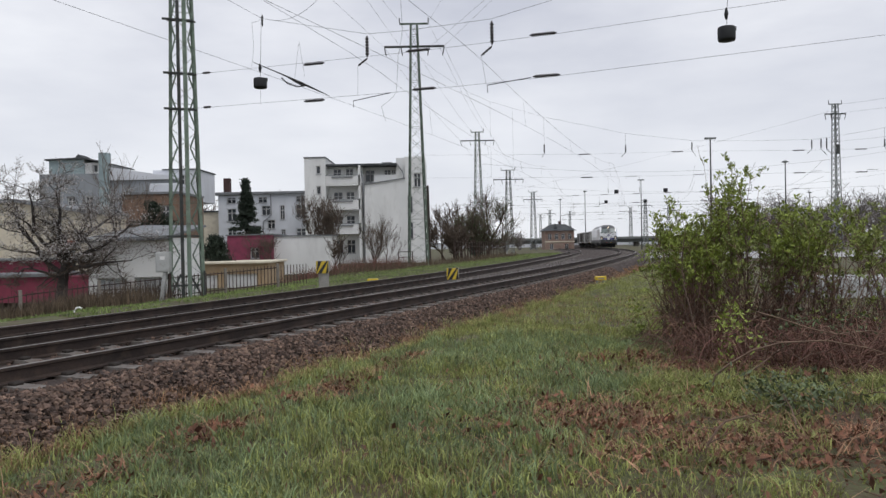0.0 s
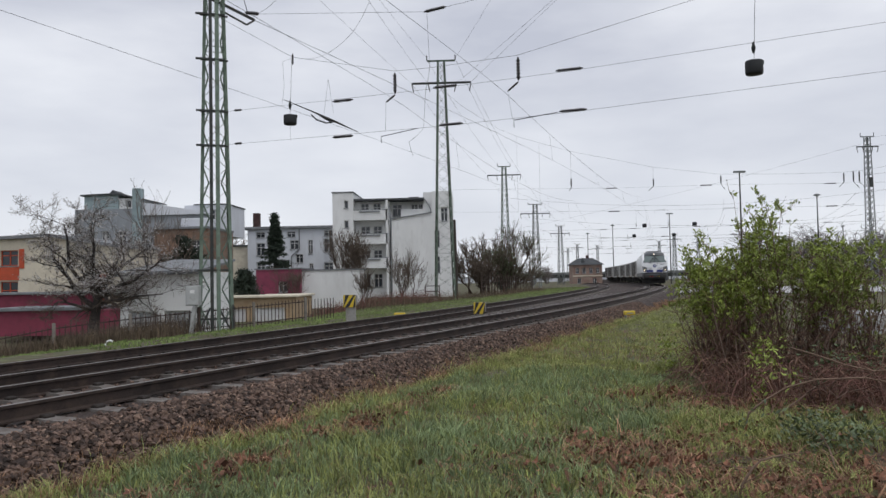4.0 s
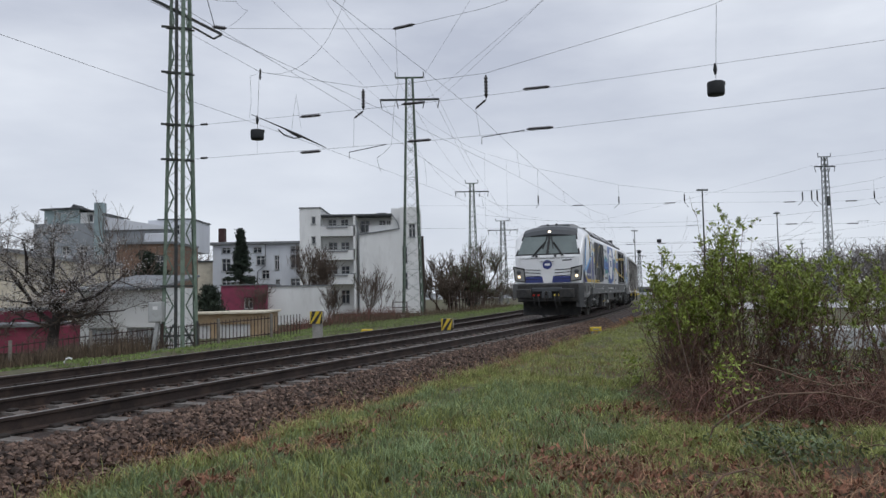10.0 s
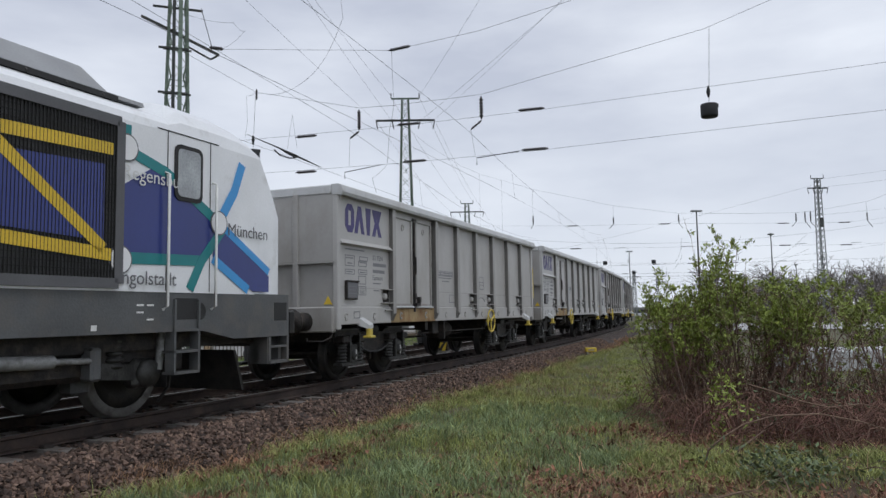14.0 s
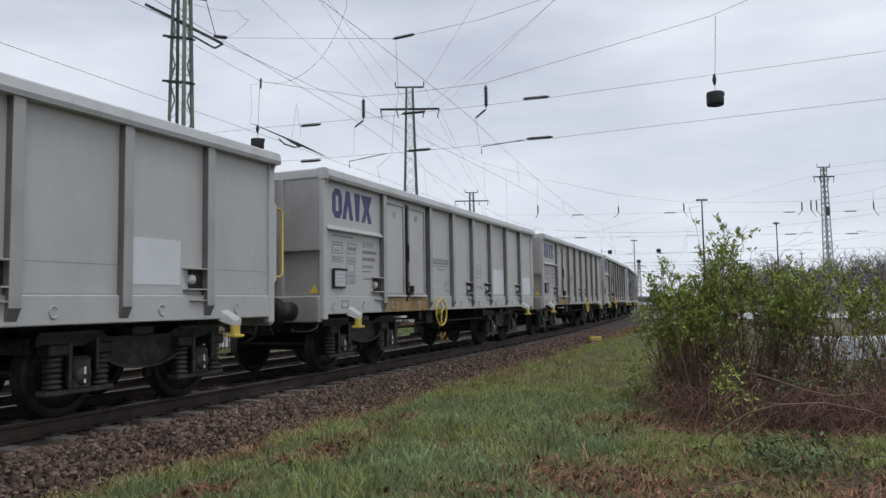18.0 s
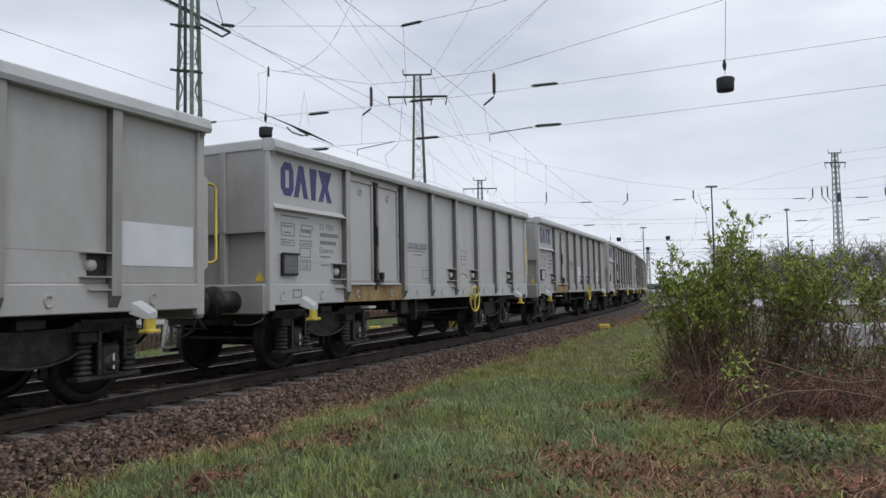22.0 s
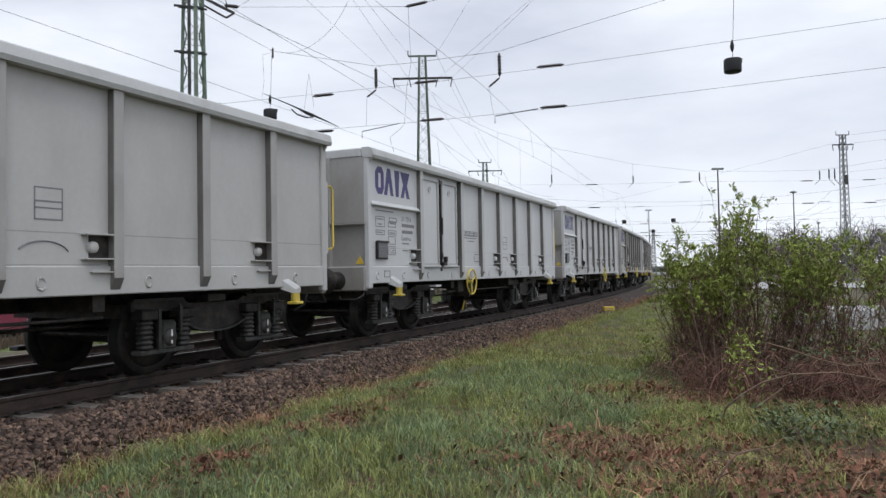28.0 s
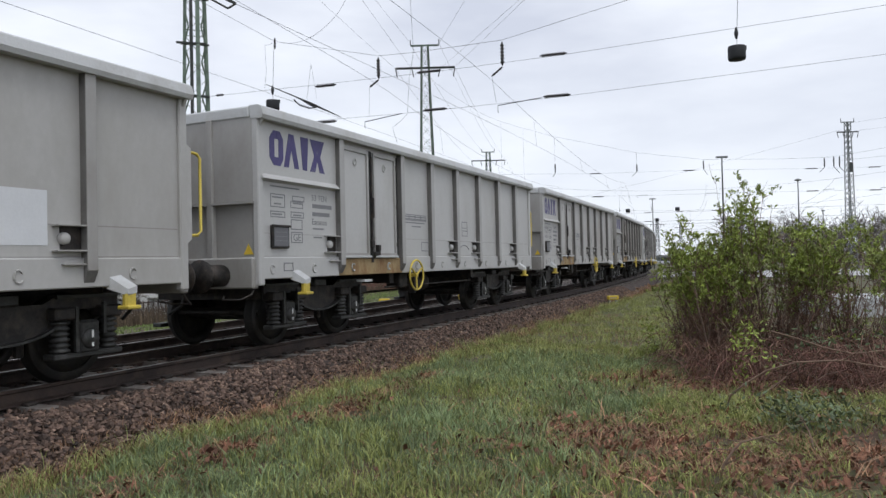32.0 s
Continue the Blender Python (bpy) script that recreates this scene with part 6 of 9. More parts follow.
W_CLEAN = "light grey steel open wagon with purple emblem and yellow handwheel"
W_DUSTY = "dusty grey open wagon with rusty door sill and yellow handwheel"
W_WORN = "brownish weathered open wagon with rust-stained doors"
CLEAN, DUSTY, WORN, FRESH = WAGON_PAINTS
W_FRESH = "freshly painted pale grey open wagon with yellow handwheel"
END_PATCH, MID_PATCH = (10.98, 12.05, 1.5, 1.98), (9.7, 10.42, 1.42, 1.95)
models = [build_wagon(CLEAN, 4.85, [(8.35, 9.45, 1.35, 2.0), (10.95, 12.0, 1.35, 1.85)], W_CLEAN),
          build_wagon(CLEAN, 4.85, [], W_CLEAN),
          build_wagon(CLEAN, 7.9, [], W_CLEAN),
          build_wagon(DUSTY, 4.85, [END_PATCH], W_DUSTY),
          build_wagon(DUSTY, 7.9, [], W_DUSTY),
          build_wagon(DUSTY, 7.9, [(3.5, 4.1, 1.36, 1.9), (5.8, 6.8, 1.4, 1.95), (9.7, 10.5, 1.4, 1.85)], W_DUSTY),
          build_wagon(WORN, 7.9, [(9.7, 10.4, 1.42, 1.85)], W_WORN),
          build_wagon(FRESH, 4.85, [], W_FRESH),
          build_wagon(FRESH, 7.9, [], W_FRESH),
          build_wagon(DUSTY, 7.9, [MID_PATCH], W_DUSTY),
          build_wagon(CLEAN, 4.85, [MID_PATCH], W_CLEAN)]
# which of the models runs at each place of the train
ORDER = [4, 1, 10, 0, 4, 3, 2, 5, 2, 3, 1, 7, 8, 9, 1, 4, 6, 2, 6, 1, 3, 2, 6, 1, 3]
wagons, used = [], set()
for k in ORDER:
    wagons.append(models[k] if k not in used else copy_thing(models[k], Matrix.Identity(4)))
    used.add(k)


# ---- masts, lamps and overhead wires ----
mast_green = material("mast_green_paint", (0.115, 0.155, 0.12), 0.7, 0.1, vary=0.2, scale=3, stain=(0.09, 0.075, 0.06), amount=0.36)
mast_dark = material("mast_dark_steel", (0.045, 0.05, 0.048), 0.7, 0.2, vary=0.25, scale=3, stain=(0.09, 0.07, 0.05), amount=0.36)
mast_grey = material("mast_galvanised", (0.2, 0.215, 0.21), 0.6, 0.3, vary=0.2, scale=3)
wire_mat = material("overhead_wire", (0.05, 0.055, 0.06), 0.6, 0.3, vary=0.15, bump=0)
porcelain = material("brown_porcelain", (0.03, 0.026, 0.026), 0.35, vary=0.2, bump=0)
weight_mat = material("cast_iron_weight", (0.022, 0.024, 0.026), 0.7, 0.2, vary=0.25)
cement = material("mast_foundation", (0.3, 0.29, 0.27), 0.9, vary=0.25, fine=30, bump=0.4)
cabinet_grey = material("cabinet_grey", (0.42, 0.43, 0.42), 0.6, vary=0.1, stain=(0.3, 0.28, 0.25), amount=0.35)


mast_pale = material("mast_pale_green_paint", (0.17, 0.225, 0.175), 0.7, 0.1, vary=0.2, scale=3, stain=(0.1, 0.09, 0.07), amount=0.34)


def lattice_mast(name, x, y, z0, h, w0, w1, panels, turn, mats, label, leg=0.09, brace=0.045, single=False, double=False):
    """A four-legged riveted mast that tapers from w0 to w1, its bracing laid in crossing diagonals."""
    ob = tagged(empty(name, Matrix.Translation((x, y, z0)) @ Matrix.Rotation(radians(turn), 4, "Z")), label, "mast", "catenary masts")
    lm, bm = mats
    def corner(k, t):
        w = (w0 + (w1 - w0) * t) / 2
        sx, sy = ((-1, -1), (1, -1), (1, 1), (-1, 1))[k % 4]
        return Vector((sx * w, sy * w, h * t))
    for k in range(4):
        a, b = corner(k, 0), corner(k, 1)
        sx, sy = ((-1, -1), (1, -1), (1, 1), (-1, 1))[k]
        ang = Shape().beam(a, b, leg, 0.014, up=(0, 1, 0)).beam(a + Vector((-sx * leg / 2, -sy * leg / 2, 0)) * 0 + Vector((0, -sy * leg / 2, 0)), b + Vector((0, -sy * leg / 2, 0)), 0.014, leg, up=(0, 1, 0))
        part("leg", ang, lm, ob)
        part("foundation", Shape().box(a.x - 0.25, a.x + 0.25, a.y - 0.25, a.y + 0.25, -0.5, 0.06, 0.03), cement, ob)
        s = Shape()
        pieces = []
        for i in range(panels):
            t0, t1 = i / panels, (i + 1) / panels
            p, q = corner(k, t0), corner(k + 1, t1)
            r, u = corner(k + 1, t0), corner(k, t1)
            if i % 2 or double:
                pieces.append((p, q))
            if not i % 2 or double:
                pieces.append((r, u))
            if i % 4 == 3:
                pieces.append((u, q))
        for a, b in pieces:
            if single:
                part("brace", Shape().beam(a, b, brace, 0.012), bm, ob)
            else:
                s.beam(a, b, brace, 0.012)
        if not single:
            tagged(part("bracing", s, bm, ob), kind="stuff")
    return ob


def long_insulator(parent, a, b, r=0.06, n=10, name="insulator"):
    """A rod with sheds between two places."""
    a, b = Vector(a), Vector(b)
    path, rad = [a], [0.02]
    for i in range(n):
        for f, k in ((0.15, 0.55), (0.5, 1.0), (0.85, 0.55)):
            path.append(a.lerp(b, 0.08 + 0.84 * (i + f) / n))
            rad.append(r * k)
    path.append(b)
    rad.append(0.02)
    ob = new(name, Shape().tube(path, rad, 8).mesh(name, porcelain))
    ob.parent = parent
    return ob


def wire(parent, pts, r=0.011, sag=0.0, name="wire", n=10):
    """A wire through its places, each span hanging by sag metres."""
    path = []
    r *= 0.52
    pts = [Vector(p) for p in pts]
    for a, b in zip(pts, pts[1:]):
        k = n if sag else 1
        for i in range(k):
            t = i / k
            path.append(a.lerp(b, t) - Vector((0, 0, 4 * sag * t * (1 - t))))
    path.append(pts[-1])
    ob = new(name, Shape().tube(path, r, 5, False).mesh(name, wire_mat))
    ob.parent = parent
    return ob


# the great mast by the fence: wide legs and two stout middle posts
MAST = Vector((-9.6, 27.5, -0.75))
AX = radians(22.6)
ACROSS = Vector((math.cos(AX), -math.sin(AX), 0))


def across(l, z):
    """A place on the cross-span at the great mast: l metres from it over the tracks, z above the rails."""
    return Vector((MAST.x, MAST.y, 0)) + ACROSS * l + Vector((0, 0, z))


m1 = lattice_mast("lattice_mast", MAST.x, MAST.y, MAST.z, 14.4, 1.16, 0.6, 16, 22, (mast_pale, mast_pale), "tall green riveted lattice mast by the fence", 0.1, 0.06, True)
for a, mat, w in ((-0.13, mast_dark, 0.12), (0.1, mast_pale, 0.15)):
    part("middle_post", Shape().box(a - w / 2, a + w / 2, -0.66, -0.54, 0.0, 14.6, 0.01), mat, m1, m=Matrix.Rotation(radians(-3), 4, "Z"))
for i in range(21):
    z0, z1 = 0.3 + i * 0.66, 0.3 + (i + 1) * 0.66
    for sg in (-1, 1):
        w = 0.56 - 0.27 * z0 / 14.4
        a, b = (sg * w, -0.6, z0), (sg * 0.22, -0.6, z1)
        c, d = (sg * 0.22, -0.6, z0), (sg * w, -0.6, z1)
        part("brace", Shape().beam(a, b, 0.055, 0.014, up=(0, 1, 0)) if i % 2 else Shape().beam(c, d, 0.055, 0.014, up=(0, 1, 0)), mast_green, m1, m=Matrix.Rotation(radians(-3), 4, "Z"))
for z in (0.5, 2.3, 6.95, 8.25, 10.2, 11.9):
    part("collar", Shape().box(-0.66, 0.4, -0.66, -0.58, z, z + 0.07).box(-0.5, 0.5, -0.52, -0.47, z, z + 0.06), mast_dark, m1, m=Matrix.Rotation(radians(-3), 4, "Z"))
arm = Shape().beam((-1.3, -0.1, 13.25), (1.5, -0.3, 11.95), 0.09).beam((-1.3, -0.1, 13.25), (0.2, -0.2, 12.6), 0.08).beam((0.3, -0.3, 12.2), (1.2, -0.3, 11.75), 0.06).beam((1.2, -0.3, 11.75), (1.5, -0.3, 11.95), 0.06).beam((-0.9, -0.1, 13.7), (0.9, -0.1, 13.7), 0.07)
part("bracket_arm", arm, mast_dark, m1, m=Matrix.Rotation(radians(-3), 4, "Z"))
part("strut", Shape().beam((-0.6, -0.6, 0.05), (-0.2, -0.6, 0.95), 0.07).beam((0.55, -0.6, 0.05), (0.1, -0.6, 0.95), 0.07).beam((0.62, -0.62, 0.0), (0.62, -0.62, 1.05), 0.07), mast_dark, m1, m=Matrix.Rotation(radians(-3), 4, "Z"))
cab = tagged(empty("junction_box", Matrix.Translation((-10.05, 26.55, -0.75))), "grey metal junction box on a slanting post", "electric box")
part("box", Shape().box(-0.29, 0.2, -0.15, 0.15, 1.05, 1.78, 0.02), cabinet_grey, cab)
part("box_door", Shape().box(-0.25, 0.16, -0.165, -0.15, 1.1, 1.73, 0.008), cabinet_grey, cab)
part("sign_plate", Shape().box(-0.12, 0.05, -0.172, -0.165, 1.5, 1.62), letter_white, cab)
part("post", Shape().beam((-0.2, 0.0, -0.3), (0.02, 0.0, 1.1), 0.16, 0.12), cabinet_grey, cab)

# cross-span over the tracks
span = tagged(empty("cross_span"), "cross-span of overhead wires with insulators and hanging weights", "overhead wires")
ROPE = [(0.0, 11.4), (3.64, 9.22), (7.81, 8.15), (9.13, 8.08), (12.18, 8.06), (14.78, 8.48), (18.9, 9.12), (27, 11.6), (36, 15.5)]
wire(span, [across(l, z) for l, z in ROPE], 0.012, name="bearing_rope")
wire(span, [across(1.6, 11.2), across(2.3, 11.03), across(9.05, 9.97), across(12.13, 10.15), across(20, 11.4), across(36, 14.5)], 0.012, name="upper_wire")
for z, xs in ((7.5, (5.73, 9.66, 13.8)), (6.24, (5.72, 9.85, 13.88))):
    wire(span, [across(0.5, z + 0.08), across(9.6, z - 0.14), across(14, z - 0.16), across(23, z), across(36, z + 0.4)], 0.01, name="steady_wire")
    for l in xs:
        long_insulator(span, across(l - 0.42, z - 0.1), across(l + 0.42, z - 0.12), 0.06)
    long_insulator(span, across(0.95, z + 0.08), across(1.3, z + 0.07), 0.05, 4)
long_insulator(span, across(8.95, 9.98), across(9.75, 10.02), 0.065)
long_insulator(span, across(1.5, 11.22), across(2.15, 11.06), 0.08, 5)
wire(span, [across(2.1, 11.1), across(3.1, 11.6), across(2.6, 12.0), across(0.4, 12.7)], 0.01, 0.1, "jumper_loop")
wire(span, [across(1.6, 11.25), across(1.1, 12.8)], 0.03, name="hanger")
wire(span, [across(4.0, 9.12), across(6.0, 9.6), across(7.2, 11.4), across(7.0, 14.0)], 0.011, 0.25, "jumper_loop")
for l, a, b, c, d in ((7.81, 8.15, 7.38, 7.46, 7.13), (12.18, 8.06, 7.26, 11.82, 6.97)):
    long_insulator(span, across(l, a - 0.06), across(l, b), 0.075, 6)
    long_insulator(span, across(l, b - 0.04), across(c, d), 0.045, 3)
wire(span, [across(9.05, 9.97), across(9.12, 8.08), across(8.95, 7.3), across(8.85, 6.1), across(8.3, 5.7), across(8.45, 5.2)], 0.01, 0.04, "dropper_wire")
wire(span, [across(7.45, 7.1), across(7.42, 6.15)], 0.009, name="dropper_wire")
wire(span, [across(11.82, 6.97), across(11.95, 6.1)], 0.009, name="dropper_wire")
for pts in (((7.25, 5.98), (8.65, 6.12)), ((12.0, 6.03), (13.4, 6.12))):
    wire(span, [across(pts[0][0], pts[0][1] - 0.22), across(*pts[0]), across(*pts[1])], 0.028, name="registration_arm")
for l in (4.95, 5.35):
    wire(span, [across(5.15, 8.22), across(l, 7.0)], 0.008, name="dropper_wire")
for l, top, zt, zb, tail in ((3.5, 9.26, 7.12, 6.78, 6.2), (18.95, 9.12, 6.92, 6.55, 6.55)):
    w = part("hanging_weight", Shape().turned([(0.0, zt), (0.22, zt), (0.235, zt - 0.04), (0.235, zb + 0.05), (0.22, zb), (0.0, zb)], 22, "z"), weight_mat, span, "round cast-iron hanging weight", Matrix.Translation(across(l, 0)))
    part("notch", Shape().box(0.1, 0.26, -0.03, 0.03, zt - 0.1, zt + 0.012), weight_mat, w)
    wire(span, [across(l + 0.1, top), across(l, zt - 0.05)], 0.014, name="weight_rope")
    wire(span, [across(l, zb), across(l, tail)], 0.008, name="weight_rope")
    part("turnbuckle", Shape().turned([(0.0, zt + 0.2), (0.03, zt + 0.22), (0.06, zt + 0.36), (0.03, zt + 0.5), (0.0, zt + 0.55)], 10, "z"), weight_mat, span, m=Matrix.Translation(across(l, 0)))
wire(span, [across(3.55, 9.2), across(3.2, 9.15), across(3.25, 8.2), across(3.15, 7.6)], 0.009, 0.03, "jumper_loop")
long_insulator(span, across(3.64, 8.95), across(3.64, 9.35), 0.045, 3)

# contact and bearing wires along the tracks
lines = tagged(empty("overhead_line"), "contact and bearing wires strung along the tracks", "overhead wires")


def along(side, z_of, s0, s1, step):
    return [on_line(s, side(s) if callable(side) else side, z_of(s)) for s in np.arange(s0, s1 + 0.1, step)]


def droop(s):
    t = ((s - 21.5) / 36.0) % 1.0
    return 7.1 - 1.0 * 4 * t * (1 - t) if s > 21.5 else 7.1 + 0.05 * (21.5 - s)


far_wire = lambda s: far_side(s) - 0.05
for side, zc in ((far_wire, 5.5), (lambda s: -0.35, 5.55)):
    wire(lines, along(side, lambda s: zc, -12, 200, 4), 0.008, name="contact_wire")
    wire(lines, along(lambda s: side(s) - 0.1, droop, -12, 200, 2), 0.01, name="bearing_wire")
    for s in np.arange(27, 190, 9.0):
        wire(lines, [on_line(s, side(s), zc), on_line(s, side(s) - 0.1, droop(s))], 0.007, name="dropper_wire")
for side in (4.4, 8.8, 13.5):
    wire(lines, along(lambda s: side + 0.02 * s, lambda s: 5.6, 60, 240, 6), 0.014, name="contact_wire")
    wire(lines, along(lambda s: side + 0.02 * s, droop, 60, 240, 3), 0.014, name="bearing_wire")
sec = tagged(empty("section_insulator", Matrix.Translation(on_line(16.4, far_wire(16.4), 5.5)) @ Matrix.Rotation(-heading(16.4), 4, "Z")), "black section insulator in the contact wire", "insulator")
part("runner", Shape().tube([(-0.1, -0.3, 0.1), (-0.14, 0, 0.02), (-0.1, 0.4, 0.0), (0, 0.6, 0.05)], 0.018, 6), weight_mat, sec)
part("runner", Shape().tube([(0.1, -0.3, 0.1), (0.14, 0, 0.02), (0.1, 0.4, 0.0), (0, 0.6, 0.05)], 0.018, 6), weight_mat, sec)
part("rod", Shape().tube([(0, -1.6, 0.22), (0, -0.4, 0.16), (0, 0.5, 0.1), (0, 1.9, 0.0)], [0.008, 0.018, 0.034, 0.008], 6), porcelain, sec)

# the further masts
def tee_mast(x, y, z, h, w0, w1, arm_w, arm_z, top_w, panels, turn, mats, label, leg=0.1, brace=0.06, single=False):
    ob = lattice_mast("lattice_mast", x, y, z, h, w0, w1, panels, turn, mats, label, leg, brace, single, True)
    back = Matrix.Rotation(radians(-turn), 4, "Z")
    part("crossarm", Shape().box(-arm_w, arm_w, -0.1, 0.1, arm_z - 0.08, arm_z + 0.06, 0.01), mast_dark, ob, m=back)
    part("top_crossarm", Shape().box(-top_w, top_w, -0.08, 0.08, h - 0.05, h + 0.07, 0.01), mats[1], ob, m=back)
    for px, pz in ((-arm_w, arm_z), (arm_w, arm_z), (-arm_w * 0.45, arm_z), (arm_w * 0.5, arm_z)):
        o = long_insulator(ob, (px, 0, pz - 0.05), (px + 0.15 * (1 if px < 0 else -1), 0, pz - 0.75), 0.06, 5)
        o.matrix_basis = back
    for px in (-top_w, top_w):
        o = long_insulator(ob, (px, 0, h + 0.05), (px, 0, h + 0.5), 0.06, 3)
        o.matrix_basis = back
    return ob


GM = "green lattice mast with crossarms and insulators"
tee_mast(-1.98, 59.0, -0.6, 19.3, 1.5, 0.5, 2.4, 17.5, 1.15, 21, 8, (mast_green, mast_green), GM, 0.12, 0.075, True)
tee_mast(5.2, 105.0, -1.0, 17.8, 1.35, 0.5, 2.4, 16.6, 0.9, 24, 12, (mast_green, mast_green), GM)
tee_mast(11.6, 128.0, -1.0, 14.5, 1.3, 0.6, 2.6, 12.9, 1.2, 16, 12, (mast_grey, mast_grey), "grey lattice mast with crossarms beside the far curve", 0.12, 0.07)
tee_mast(21.0, 170.0, -1.2, 13.6, 1.3, 0.6, 2.2, 11.9, 1.0, 14, 12, (mast_grey, mast_grey), "grey lattice mast with crossarms beside the far curve", 0.13, 0.08)
mr = tee_mast(48.8, 91.0, -0.9, 18.2, 0.95, 0.5, 1.3, 17.0, 0.8, 26, 10, (mast_grey, mast_grey), "slender grey lattice mast across the yard", 0.1, 0.06)
part("switch_box", Shape().box(-0.25, 0.25, -0.5, -0.36, 12.0, 13.2, 0.05), mast_dark, mr)
for x, y, h in ((38, 260, 13), (14, 250, 13), (17, 300, 14), (52, 300, 14), (64, 250, 13), (58, 210, 13), (80, 260, 14), (44, 330, 14)):
    tee_mast(x, y, -1.2, h, 1.1, 0.5, 2.0, h - 1.2, 0.8, 10, 10, (mast_grey, mast_grey), "distant grey catenary mast in the yard", 0.14, 0.09)

feed = tagged(empty("feeder_lines"), "feeder wires between the masts high over the line", "overhead wires")
for a, b in (((-0.8, 59, 18.9), (11.3, -12, 16.5)), ((0.4, 59, 16.9), (18.1, -12, 16.0)), ((-0.8, 59, 16.8), (19.5, -12, 15.2)),
             ((-3.1, 59, 18.9), (-12.9, -12, 16.5)), ((-4.4, 59, 16.9), (-16.5, -12, 15.8)), ((-3.1, 59, 16.9), (-10.0, -12, 14.8))):
    wire(feed, [a, b], 0.014, 0.4, "feeder_wire", 14)
for a, b in (((-4.4, 59, 16.9), (2.8, 105, 15.7)), ((0.4, 59, 16.9), (7.6, 105, 15.7)), ((-0.8, 59, 18.8), (6.1, 105, 17.0)), ((-3.1, 59, 18.8), (4.3, 105, 17.0)),
             ((2.8, 105, 15.7), (9, 128, 12.0)), ((7.6, 105, 15.7), (14.2, 128, 12.0)), ((9, 128, 12.0), (18.8, 170, 10.8)), ((14.2, 128, 12.0), (23.2, 170, 10.8)),
             ((48, 91, 16.4), (9.5, 128, 9.5)), ((49, 91, 17.2), (78, 62, 19)), ((49.5, 91, 16.2), (80, 60, 17.5)), ((48, 91, 12.6), (82, 66, 15))):
    wire(feed, [a, b], 0.018, 0.5, "feeder_wire", 10)
# cross-span from the second mast over the yard tracks
SPAN_A, SPAN_B = Vector((-1.98, 58.2, 0)), Vector((38.0, 54.0, 0))


def yard_span(u, z):
    return SPAN_A.lerp(SPAN_B, u) + Vector((0, 0, z))


o = tagged(empty("cross_span"), "sagging cross-span with insulators over the yard tracks", "overhead wires")
wire(o, [yard_span(u, z) for u, z in ((0.0, 16.2), (0.045, 14.6), (0.111, 12.8), (0.147, 12.1), (0.25, 10.75), (0.405, 9.25), (0.527, 8.53), (0.657, 8.36), (0.744, 8.34), (0.775, 8.43), (0.873, 9.03), (1.0, 10.8))], 0.013, name="bearing_rope")
wire(o, [yard_span(u, z) for u, z in ((0.0, 8.1), (0.2, 7.9), (0.326, 7.76), (0.52, 7.74), (0.72, 7.55), (0.83, 7.5), (1.0, 8.1))], 0.01, name="steady_wire")
wire(o, [yard_span(u, z) for u, z in ((0.0, 6.3), (0.2, 6.1), (0.404, 5.95), (0.72, 5.87), (0.83, 5.8), (1.0, 6.0))], 0.01, name="steady_wire")
for u, z in ((0.326, 7.76), (0.5, 7.74), (0.72, 7.55), (0.83, 7.5), (0.33, 5.97), (0.721, 5.87), (0.831, 5.8)):
    long_insulator(o, yard_span(u - 0.011, z), yard_span(u + 0.011, z), 0.055, 7)
for u, top, a, b, du, c in ((0.25, 10.75, 8.65, 7.94, -0.0045, 7.63), (0.404, 9.25, 8.37, 7.8, -0.009, 7.46), (0.527, 8.53, 8.44, 7.78, 0.007, 7.38), (0.7435, 8.34, 8.3, 7.61, -0.0085, 7.27),
                            (0.76, 8.41, 8.4, 7.63, 0.0095, 7.15), (0.77, 8.43, 8.42, 7.58, 0.008, 7.22), (0.872, 9.03, 8.22, 7.58, 0.009, 7.1)):
    wire(o, [yard_span(u, top), yard_span(u, a)], 0.014, name="dropper_wire")
    long_insulator(o, yard_span(u, a), yard_span(u, b), 0.07, 6)
    wire(o, [yard_span(u, b), yard_span(u + du, c)], 0.04, name="pull_off_arm")
for u, z in ((0.147, 12.1), (0.19, 11.5)):
    wire(o, [yard_span(u, z), yard_span(u, 6.2)], 0.01, name="dropper_wire")
for u in (0.404, 0.53, 0.74, 0.84):
    wire(o, [yard_span(u, 5.75), yard_span(u, 5.95), yard_span(u + 0.02, 5.97)], 0.03, name="registration_arm")
